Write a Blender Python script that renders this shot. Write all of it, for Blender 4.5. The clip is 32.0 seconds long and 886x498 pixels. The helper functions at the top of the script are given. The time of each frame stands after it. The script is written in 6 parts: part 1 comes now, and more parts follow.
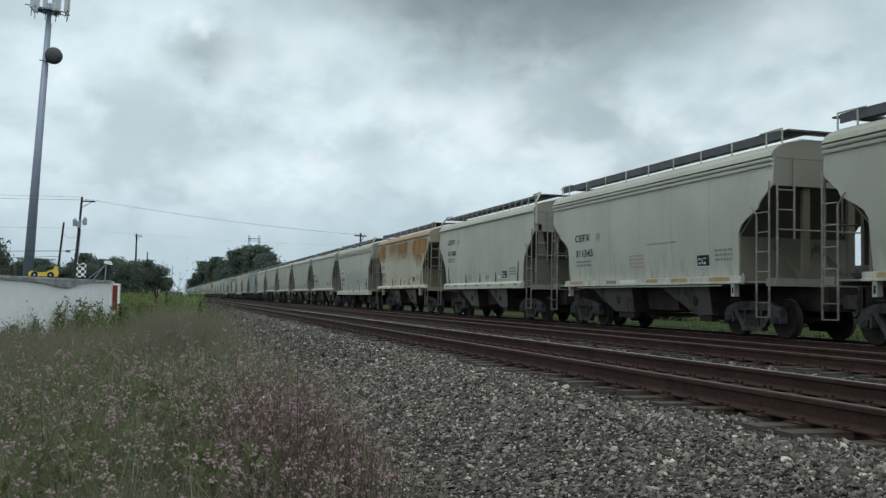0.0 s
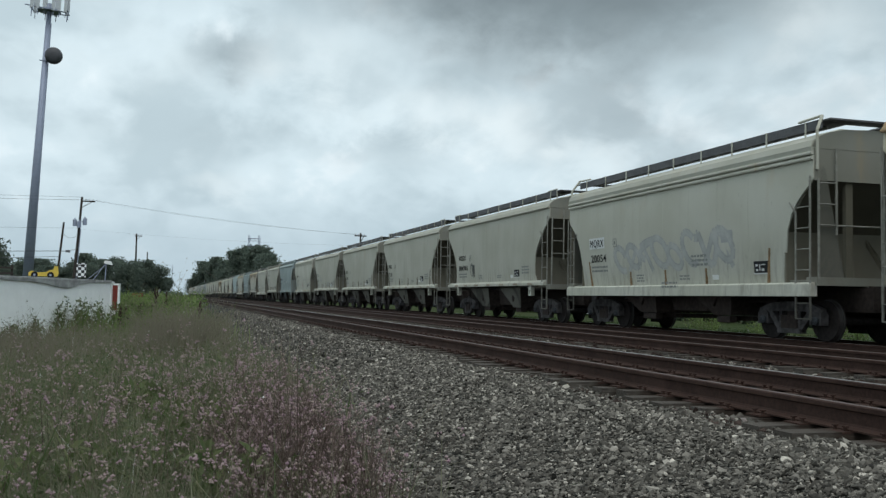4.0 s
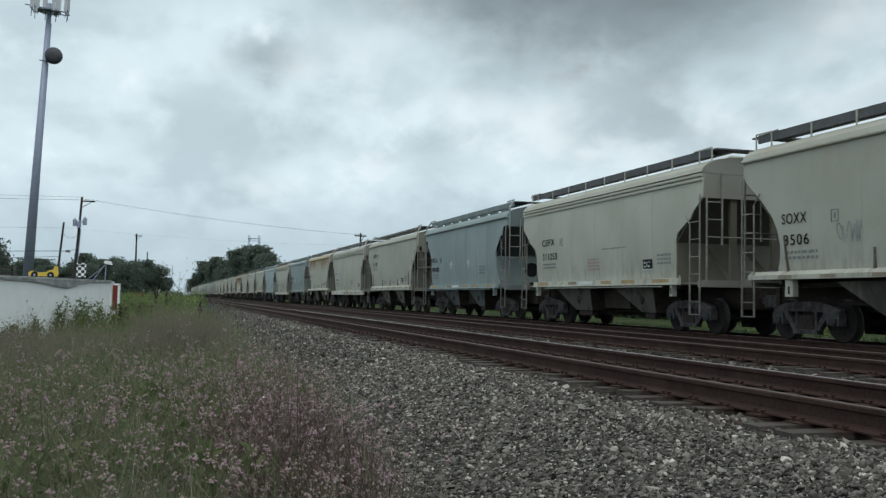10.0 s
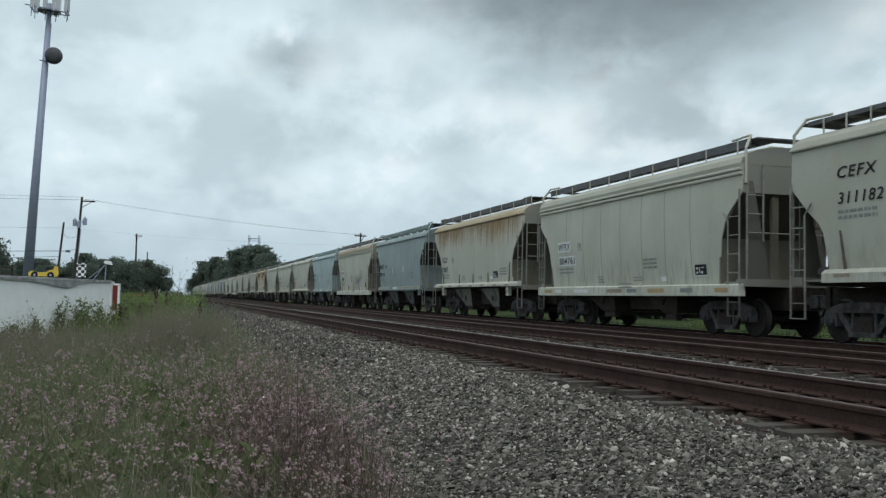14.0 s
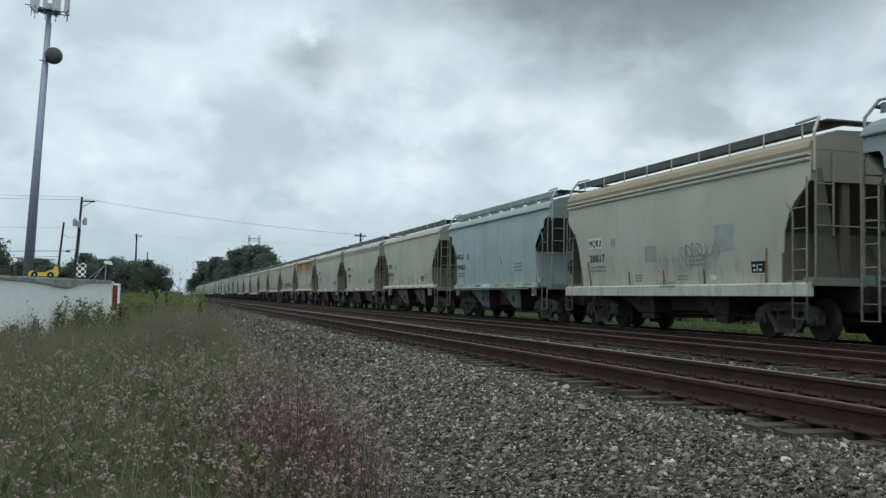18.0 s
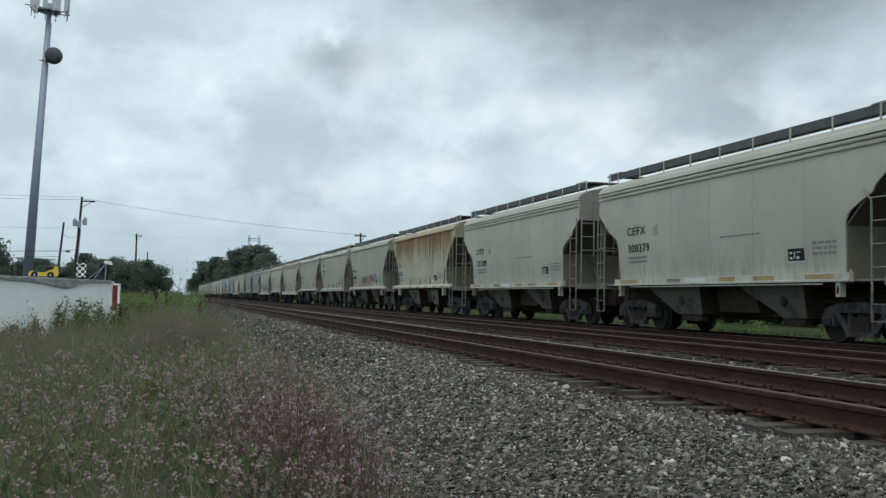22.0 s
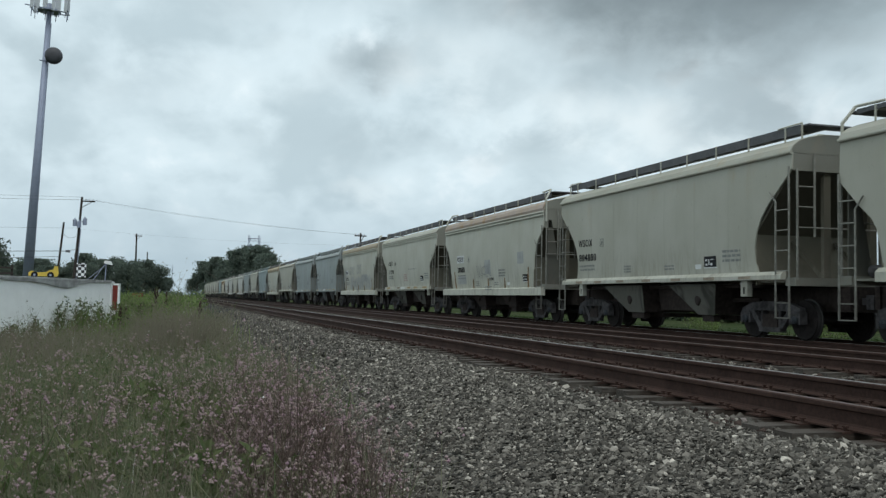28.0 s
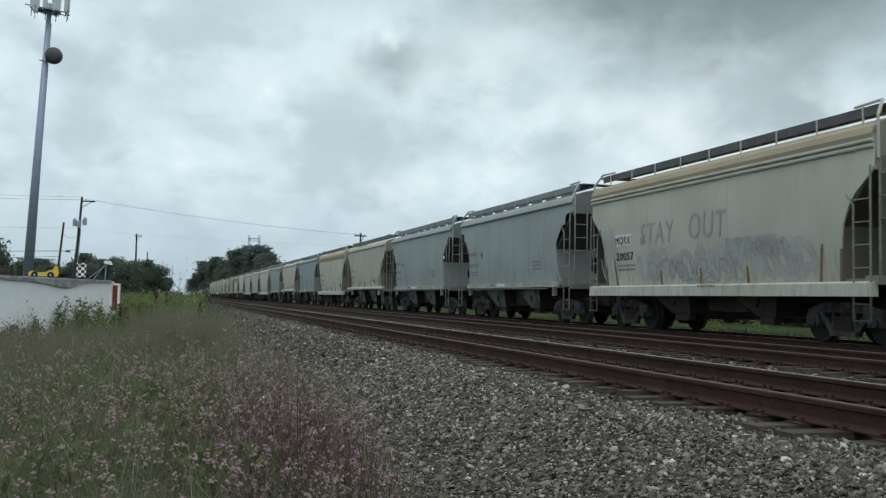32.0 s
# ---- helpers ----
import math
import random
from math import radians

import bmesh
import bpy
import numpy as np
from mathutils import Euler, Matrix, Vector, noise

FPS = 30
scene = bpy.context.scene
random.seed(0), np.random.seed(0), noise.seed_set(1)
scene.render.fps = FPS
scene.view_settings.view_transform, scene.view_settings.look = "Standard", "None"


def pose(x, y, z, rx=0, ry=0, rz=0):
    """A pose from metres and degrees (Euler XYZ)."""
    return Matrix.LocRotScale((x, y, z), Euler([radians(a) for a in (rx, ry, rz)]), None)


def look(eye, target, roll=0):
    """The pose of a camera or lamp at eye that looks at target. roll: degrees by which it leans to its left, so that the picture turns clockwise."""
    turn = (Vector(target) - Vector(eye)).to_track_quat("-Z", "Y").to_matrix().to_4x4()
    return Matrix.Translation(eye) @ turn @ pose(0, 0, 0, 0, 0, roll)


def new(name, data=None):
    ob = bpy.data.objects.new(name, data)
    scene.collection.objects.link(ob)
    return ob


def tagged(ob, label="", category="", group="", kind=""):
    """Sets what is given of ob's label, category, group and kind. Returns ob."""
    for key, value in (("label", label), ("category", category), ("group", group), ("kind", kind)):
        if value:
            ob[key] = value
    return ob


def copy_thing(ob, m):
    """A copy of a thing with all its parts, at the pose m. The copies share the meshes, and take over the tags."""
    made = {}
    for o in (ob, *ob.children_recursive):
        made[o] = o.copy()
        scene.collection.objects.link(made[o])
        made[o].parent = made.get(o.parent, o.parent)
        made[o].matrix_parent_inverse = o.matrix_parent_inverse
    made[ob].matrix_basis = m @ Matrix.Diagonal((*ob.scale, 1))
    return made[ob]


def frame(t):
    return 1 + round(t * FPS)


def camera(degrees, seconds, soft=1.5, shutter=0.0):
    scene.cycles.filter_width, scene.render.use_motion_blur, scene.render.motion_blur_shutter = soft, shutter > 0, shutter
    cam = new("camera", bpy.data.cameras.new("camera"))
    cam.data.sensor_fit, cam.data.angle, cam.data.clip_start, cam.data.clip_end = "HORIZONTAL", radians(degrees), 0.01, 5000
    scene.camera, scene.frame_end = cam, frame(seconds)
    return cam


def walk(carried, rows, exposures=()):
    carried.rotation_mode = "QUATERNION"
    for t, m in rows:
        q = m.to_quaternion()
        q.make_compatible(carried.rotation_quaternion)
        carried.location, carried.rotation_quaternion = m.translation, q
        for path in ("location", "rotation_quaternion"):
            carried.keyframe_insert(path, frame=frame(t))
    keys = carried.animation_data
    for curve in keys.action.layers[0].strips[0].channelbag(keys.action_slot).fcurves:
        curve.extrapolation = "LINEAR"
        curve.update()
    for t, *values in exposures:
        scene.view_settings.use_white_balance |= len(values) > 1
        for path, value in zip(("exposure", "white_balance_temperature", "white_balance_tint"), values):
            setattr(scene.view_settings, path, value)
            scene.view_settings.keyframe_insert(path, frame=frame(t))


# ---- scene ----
# Camera on a tripod beside the line; z = 0 is the rail head of the near track.
cam = camera(50.83, 32.0, soft=1.35, shutter=0.08)
EYE = (0.0, 0.0, 0.726)
YAW, PITCH, ROLL = radians(16.40), radians(3.056), 0.971
AIM = (math.sin(YAW) * math.cos(PITCH), math.cos(YAW) * math.cos(PITCH), EYE[2] + math.sin(PITCH))
walk(cam, [(0.0, look(EYE, AIM, ROLL)), (32.0, look(EYE, AIM, ROLL))], [(0.0, 0.0), (32.0, 0.0)])

SPEED = 11.2          # metres a second, towards the camera
NEAR, SECOND, THIRD = 5.61, 9.88, 14.66   # track centres
GAUGE = 0.7535        # half the distance between rail heads


# ---- node helpers ----
def node(tree, kind, **props):
    n = tree.nodes.new(kind)
    for key, value in props.items():
        if key in n.inputs:
            n.inputs[key].default_value = value
        elif key == "operation":
            n.operation = value
        elif key == "blend_type":
            n.blend_type = value
        elif key == "data_type":
            n.data_type = value
    return n


def math_node(tree, op, a, b=0.5):
    n = tree.nodes.new("ShaderNodeMath")
    n.operation = op
    for i, v in enumerate((a, b)):
        if isinstance(v, (int, float)):
            n.inputs[i].default_value = v
        else:
            tree.links.new(v, n.inputs[i])
    return n.outputs[0]


def ramp(tree, fac, lo, hi, a=0.0, b=1.0):
    n = tree.nodes.new("ShaderNodeMapRange")
    n.interpolation_type = "SMOOTHSTEP"
    tree.links.new(fac, n.inputs[0])
    for i, v in enumerate((lo, hi, a, b)):
        n.inputs[i + 1].default_value = v
    return n.outputs[0]


def mix(tree, fac, a, b, kind="MIX"):
    n = tree.nodes.new("ShaderNodeMix")
    n.data_type, n.blend_type = "RGBA", kind
    for sock, v in ((n.inputs[0], fac), (n.inputs[6], a), (n.inputs[7], b)):
        if isinstance(v, (int, float)):
            sock.default_value = v
        elif isinstance(v, tuple):
            sock.default_value = (*v[:3], 1.0)
        else:
            tree.links.new(v, sock)
    return n.outputs[2]


def noise_tex(tree, vec, scale, detail=4.0, rough=0.55, distort=0.0):
    n = tree.nodes.new("ShaderNodeTexNoise")
    n.inputs["Scale"].default_value = scale
    n.inputs["Detail"].default_value = detail
    n.inputs["Roughness"].default_value = rough
    n.inputs["Distortion"].default_value = distort
    if vec is not None:
        tree.links.new(vec, n.inputs["Vector"])
    return n.outputs[0]


def scaled(tree, vec, sx, sy, sz, offset=None):
    n = tree.nodes.new("ShaderNodeMapping")
    n.inputs["Scale"].default_value = (sx, sy, sz)
    tree.links.new(vec, n.inputs["Vector"])
    if offset is not None:
        tree.links.new(offset, n.inputs["Location"])
    return n.outputs[0]


def bump(tree, height, strength, distance=0.01):
    n = tree.nodes.new("ShaderNodeBump")
    n.inputs["Strength"].default_value = strength
    n.inputs["Distance"].default_value = distance
    tree.links.new(height, n.inputs["Height"])
    return n.outputs[0]


def material(name):
    m = bpy.data.materials.new(name)
    m.use_nodes = True
    t = m.node_tree
    return m, t, t.nodes["Principled BSDF"]


def coords(tree, kind="Object"):
    return tree.nodes.new("ShaderNodeTexCoord").outputs[kind]


# ---- sky, sun ----
def cloud_colour(tree, direction):
    """Overcast: broken grey layer, a heavy dark bank high up, smooth blue-grey towards the horizon."""
    split = tree.nodes.new("ShaderNodeSeparateXYZ")
    tree.links.new(direction, split.inputs[0])
    x, y, z = split.outputs
    depth = math_node(tree, "ADD", math_node(tree, "MAXIMUM", z, 0.0), 0.55)
    flat = tree.nodes.new("ShaderNodeCombineXYZ")
    tree.links.new(math_node(tree, "DIVIDE", x, depth), flat.inputs[0])
    tree.links.new(math_node(tree, "DIVIDE", y, depth), flat.inputs[1])
    vec = scaled(tree, flat.outputs[0], 1.0, 0.9, 1.0)
    big = noise_tex(tree, vec, 4.4, 4.0, 0.5, 0.35)
    small = noise_tex(tree, vec, 12.0, 7.0, 0.55, 0.2)
    curl = noise_tex(tree, vec, 7.0, 5.0, 0.5, 0.15)
    puff = math_node(tree, "ADD", math_node(tree, "MULTIPLY", big, 0.66), math_node(tree, "MULTIPLY", small, 0.34))
    col = mix(tree, ramp(tree, puff, 0.37, 0.57), (0.53, 0.655, 0.715), (0.71, 0.85, 0.915))
    col = mix(tree, ramp(tree, puff, 0.545, 0.64, 0.0, 0.8), col, (0.88, 0.99, 1.04))
    lumps = ramp(tree, curl, 0.36, 0.62, 0.35, 1.15)
    # bearing and height in degrees, both stirred so that every cloud has a ragged rim
    turn = math_node(tree, "MULTIPLY", math_node(tree, "ARCTAN2", x, y), 57.3)
    rise = math_node(tree, "MULTIPLY", z, 57.3)
    turn = math_node(tree, "ADD", turn, math_node(tree, "MULTIPLY", math_node(tree, "SUBTRACT", curl, 0.5), 6.5))
    rise = math_node(tree, "ADD", rise, math_node(tree, "MULTIPLY", math_node(tree, "SUBTRACT", small, 0.5), 5.0))

    def cloud(at, up, wide, tall, much, soft=1.0, uneven=lumps):
        """A soft-rimmed patch, thickest in its middle."""
        a = math_node(tree, "DIVIDE", math_node(tree, "SUBTRACT", turn, at), wide)
        b = math_node(tree, "DIVIDE", math_node(tree, "SUBTRACT", rise, up), tall)
        r = math_node(tree, "ADD", math_node(tree, "MULTIPLY", a, a), math_node(tree, "MULTIPLY", b, b))
        return math_node(tree, "MULTIPLY", ramp(tree, math_node(tree, "SQRT", r), 1.0 - soft, 1.0 + 0.5 * soft, much, 0.0), uneven)

    grey, dark, white = (0.39, 0.48, 0.525), (0.19, 0.24, 0.265), (0.90, 1.0, 1.03)
    for at, up, wide, tall, much in ((27, 11.5, 9.5, 4.8, 0.78), (42, 14, 9, 5.5, 0.5), (15.0, 13.5, 4.5, 1.6, 0.4), (2.6, 14.3, 3.2, 1.7, 0.85), (-9, 18.8, 7, 3.0, 0.5), (12, 8.8, 6, 1.3, 0.3),
                                     (55, 12, 9, 6, 0.5), (33, 7.5, 7, 2.0, 0.3), (-2, 9.5, 8, 1.4, 0.3), (5, 17.6, 6, 1.4, 0.3), (-14, 12, 6, 2.0, 0.3)):
        col = mix(tree, cloud(at, up, wide, tall, much), col, grey)
    for at, up, wide, tall, much in ((17.6, 10.3, 3.8, 1.8, 0.7), (23.6, 8.2, 2.8, 1.5, 0.75), (7.2, 14.2, 3.6, 1.9, 0.6), (11.6, 11.8, 4.5, 1.8, 0.5), (2.6, 6.6, 2.4, 1.2, 0.4), (-4, 13.0, 4.5, 2.0, 0.3), (36.5, 15.5, 4, 2.2, 0.45)):
        col = mix(tree, cloud(at, up, wide, tall, much), col, white)
    for at, up, wide, tall, much in ((23.0, 20.2, 17.5, 6.4, 0.88), (24, 17.6, 9.5, 3.6, 0.6), (14.5, 18.0, 5.5, 2.6, 0.45), (42, 24.0, 13, 5.5, 0.85)):
        col = mix(tree, cloud(at, up, wide, tall, much, 0.7, ramp(tree, curl, 0.3, 0.65, 0.78, 1.08)), col, dark)
    low = ramp(tree, z, 0.015, 0.15, 1.0, 0.0)
    col = mix(tree, math_node(tree, "MULTIPLY", low, 0.8), col, (0.44, 0.56, 0.635))
    return col


world = bpy.data.worlds.new("overcast_sky")
scene.world = world
world.use_nodes = True
wt = world.node_tree
sky = wt.nodes.new("ShaderNodeTexSky")
sky.sky_type, sky.sun_disc = "NISHITA", False
sky.sun_elevation, sky.sun_rotation = radians(66), radians(189)
cover = cloud_colour(wt, coords(wt, "Generated"))
dim = mix(wt, 1.0, sky.outputs[0], (0.1, 0.1, 0.1), "MULTIPLY")
back = wt.nodes["Background"]
wt.links.new(mix(wt, 0.93, dim, cover), back.inputs[0])
back.inputs[1].default_value = 1.0

sun = new("sun", bpy.data.lights.new("sun", "SUN"))
sun.data.energy, sun.data.angle, sun.data.color = 1.1, radians(40), (1.0, 0.97, 0.92)
sun.matrix_world = look((-3, -19, 43), (0, 0, 0))


# ---- materials ----
def plain(name, colour, rough=0.8, metal=0.0, grain=12.0, vary=0.25, relief=0.15):
    m, t, b = material(name)
    c = coords(t)
    n1 = noise_tex(t, c, grain, 5.0, 0.6)
    n2 = noise_tex(t, c, grain * 0.13, 3.0, 0.5)
    v = math_node(t, "ADD", math_node(t, "MULTIPLY", n1, 0.6), math_node(t, "MULTIPLY", n2, 0.4))
    dark = tuple(k * (1 - vary) for k in colour)
    lite = tuple(min(1, k * (1 + vary)) for k in colour)
    t.links.new(mix(t, ramp(t, v, 0.3, 0.7), dark, lite), b.inputs["Base Color"])
    t.links.new(ramp(t, n1, 0.2, 0.8, max(0.05, rough - 0.12), min(1, rough + 0.1)), b.inputs["Roughness"])
    b.inputs["Metallic"].default_value = metal
    b.inputs["Specular IOR Level"].default_value = 0.5 if rough < 0.65 else 0.1   # rough dirt hardly shines
    t.links.new(bump(t, n1, relief, 0.01), b.inputs["Normal"])
    return m


def car_paint():
    """Weathered hopper-car paint. The object's colour gives the coat, its alpha how much of it has rusted."""
    m, t, b = material("weathered_car_paint")
    info = t.nodes.new("ShaderNodeObjectInfo")
    off = t.nodes.new("ShaderNodeCombineXYZ")
    t.links.new(math_node(t, "MULTIPLY", info.outputs["Random"], 60.0), off.inputs[1])
    c = coords(t)
    streak = noise_tex(t, scaled(t, c, 1.0, 2.4, 0.35, off.outputs[0]), 1.2, 3.0, 0.55, 0.5)
    broad = noise_tex(t, scaled(t, c, 1, 1, 1, off.outputs[0]), 0.55, 3.0, 0.5)
    fine = noise_tex(t, scaled(t, c, 1, 1, 0.6, off.outputs[0]), 14.0, 5.0, 0.6)
    blot = noise_tex(t, scaled(t, c, 1, 1.3, 0.6, off.outputs[0]), 0.9, 6.0, 0.62, 0.4)
    col = mix(t, ramp(t, broad, 0.3, 0.7, 0.0, 0.32), info.outputs["Color"], (0.62, 0.60, 0.50), "MULTIPLY")
    grime = math_node(t, "MULTIPLY", ramp(t, streak, 0.50, 0.80), 0.06)
    col = mix(t, grime, col, (0.16, 0.145, 0.12))
    col = mix(t, ramp(t, fine, 0.62, 0.75, 0.0, 0.25), col, (0.12, 0.10, 0.08))
    z = t.nodes.new("ShaderNodeSeparateXYZ")
    t.links.new(c, z.inputs[0])
    splash = noise_tex(t, scaled(t, c, 1.0, 2.2, 0.5, off.outputs[0]), 2.2, 6.0, 0.7, 0.6)
    spatter = math_node(t, "MULTIPLY", ramp(t, z.outputs[2], 1.35, 2.6, 1.0, 0.0), ramp(t, splash, 0.42, 0.7, 0.0, 0.5))
    col = mix(t, spatter, col, (0.21, 0.185, 0.15))
    reach = ramp(t, z.outputs[2], 1.9, 4.0, -0.13, 0.13)
    need = math_node(t, "SUBTRACT", 0.81, math_node(t, "MULTIPLY", info.outputs["Alpha"], 0.30))
    mottle = math_node(t, "ADD", math_node(t, "ADD", math_node(t, "MULTIPLY", streak, 0.25), math_node(t, "MULTIPLY", blot, 0.75)), reach)
    over = math_node(t, "SUBTRACT", mottle, need)
    rust = mix(t, ramp(t, fine, 0.35, 0.65), (0.27, 0.125, 0.04), (0.46, 0.27, 0.11))
    col = mix(t, ramp(t, over, -0.16, 0.10, 0.0, 0.42), col, (0.44, 0.31, 0.155))
    col = mix(t, ramp(t, over, 0.0, 0.15, 0.0, 0.8), col, rust)
    t.links.new(col, b.inputs["Base Color"])
    t.links.new(ramp(t, streak, 0.3, 0.8, 0.6, 0.85), b.inputs["Roughness"])
    b.inputs["Specular IOR Level"].default_value = 0.14
    t.links.new(bump(t, math_node(t, "ADD", fine, broad), 0.12, 0.012), b.inputs["Normal"])
    return m


def bay_paint():
    """The hopper bays: the car's coat under caked brake dust and black grease."""
    m, t, b = material("caked_bay_paint")
    info = t.nodes.new("ShaderNodeObjectInfo")
    off = t.nodes.new("ShaderNodeCombineXYZ")
    t.links.new(math_node(t, "MULTIPLY", info.outputs["Random"], 60.0), off.inputs[1])
    c = coords(t)
    broad = noise_tex(t, scaled(t, c, 1, 1, 1, off.outputs[0]), 1.1, 4.0, 0.6, 0.8)
    fine = noise_tex(t, scaled(t, c, 1, 1, 0.5, off.outputs[0]), 7.0, 6.0, 0.65)
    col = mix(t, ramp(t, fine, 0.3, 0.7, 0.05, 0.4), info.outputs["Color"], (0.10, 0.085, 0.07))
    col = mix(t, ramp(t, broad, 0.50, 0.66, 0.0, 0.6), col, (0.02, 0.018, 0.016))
    t.links.new(col, b.inputs["Base Color"])
    b.inputs["Roughness"].default_value = 0.85
    b.inputs["Specular IOR Level"].default_value = 0.1
    t.links.new(bump(t, fine, 0.15, 0.012), b.inputs["Normal"])
    return m


def ground_mix():
    """Crushed grey stone on the track bed, dull grass and soil on both sides of it."""
    m, t, b = material("ground")
    pos = t.nodes.new("ShaderNodeNewGeometry").outputs["Position"]
    s = t.nodes.new("ShaderNodeSeparateXYZ")
    t.links.new(pos, s.inputs[0])
    edge = noise_tex(t, pos, 0.9, 4.0, 0.6)
    wob = math_node(t, "MULTIPLY", math_node(t, "SUBTRACT", edge, 0.5), 1.6)
    x = math_node(t, "ADD", s.outputs[0], wob)
    # bed runs on past the train; dark stone there stands for its shadow
    bed = math_node(t, "MULTIPLY", ramp(t, x, 0.9, 1.5), ramp(t, x, 21.2, 22.0, 1.0, 0.0))
    v = t.nodes.new("ShaderNodeTexVoronoi")
    v.inputs["Scale"].default_value = 19.0
    t.links.new(pos, v.inputs["Vector"])
    cell = t.nodes.new("ShaderNodeSeparateColor")
    t.links.new(v.outputs["Color"], cell.inputs[0])
    stone = mix(t, cell.outputs[0], (0.07, 0.066, 0.058), (0.19, 0.178, 0.158))
    stone = mix(t, ramp(t, v.outputs["Distance"], 0.25, 0.62), stone, (0.015, 0.015, 0.013))
    rusty = math_node(t, "MULTIPLY", ramp(t, s.outputs[0], 4.2, 5.0), 0.7)
    stone = mix(t, rusty, stone, (0.03, 0.022, 0.0175))
    g1 = noise_tex(t, pos, 3.0, 6.0, 0.7)
    g2 = noise_tex(t, pos, 0.12, 4.0, 0.5)
    grass = mix(t, ramp(t, g1, 0.35, 0.65), (0.02, 0.032, 0.011), (0.045, 0.065, 0.022))
    grass = mix(t, ramp(t, g2, 0.45, 0.65, 0.0, 0.5), grass, (0.08, 0.075, 0.037))
    t.links.new(mix(t, bed, grass, stone), b.inputs["Base Color"])
    b.inputs["Roughness"].default_value = 0.95
    b.inputs["Specular IOR Level"].default_value = 0.05
    h = math_node(t, "ADD", math_node(t, "MULTIPLY", v.outputs["Distance"], -1.0), g1)
    t.links.new(bump(t, h, 0.7, 0.05), b.inputs["Normal"])
    return m


def island_mix(name, cols, rough=0.85, thin=0.0, spread=0.0, shine=0.2, exact=False):
    """Colours by loose piece: stones, blades, leaves, petals."""
    m, t, b = material(name)
    r = t.nodes.new("ShaderNodeNewGeometry").outputs["Random Per Island"]
    n = t.nodes.new("ShaderNodeValToRGB")
    t.links.new(r, n.inputs[0])
    els = n.color_ramp.elements
    for i, c in enumerate(cols):
        p = i / (len(cols) - 1)
        e = els[0] if i == 0 else els[-1 if exact else 1] if i == len(cols) - 1 else els.new(p)
        e.position, e.color = p, (*c, 1)
    out = n.outputs[0]
    if spread:
        g = noise_tex(t, coords(t), 45.0, 4.0, 0.6)
        out = mix(t, ramp(t, g, 0.3, 0.7, 0.0, spread), out, (0.02, 0.02, 0.02))
    t.links.new(out, b.inputs["Base Color"])
    b.inputs["Roughness"].default_value = rough
    b.inputs["Specular IOR Level"].default_value = shine
    if thin:   # light shines through thin leaves
        back = t.nodes.new("ShaderNodeBsdfTranslucent")
        t.links.new(out, back.inputs["Color"])
        both = t.nodes.new("ShaderNodeMixShader")
        both.inputs[0].default_value = thin
        t.links.new(b.outputs[0], both.inputs[1])
        t.links.new(back.outputs[0], both.inputs[2])
        t.links.new(both.outputs[0], t.nodes["Material Output"].inputs[0])
    return m


def sign_checks():
    m, t, b = material("black_white_checks")
    k = t.nodes.new("ShaderNodeTexChecker")
    k.inputs["Scale"].default_value = 11.5
    k.inputs["Color1"].default_value, k.inputs["Color2"].default_value = (0.75, 0.76, 0.76, 1), (0.02, 0.02, 0.022, 1)
    t.links.new(coords(t), k.inputs["Vector"])
    t.links.new(k.outputs[0], b.inputs["Base Color"])
    return m


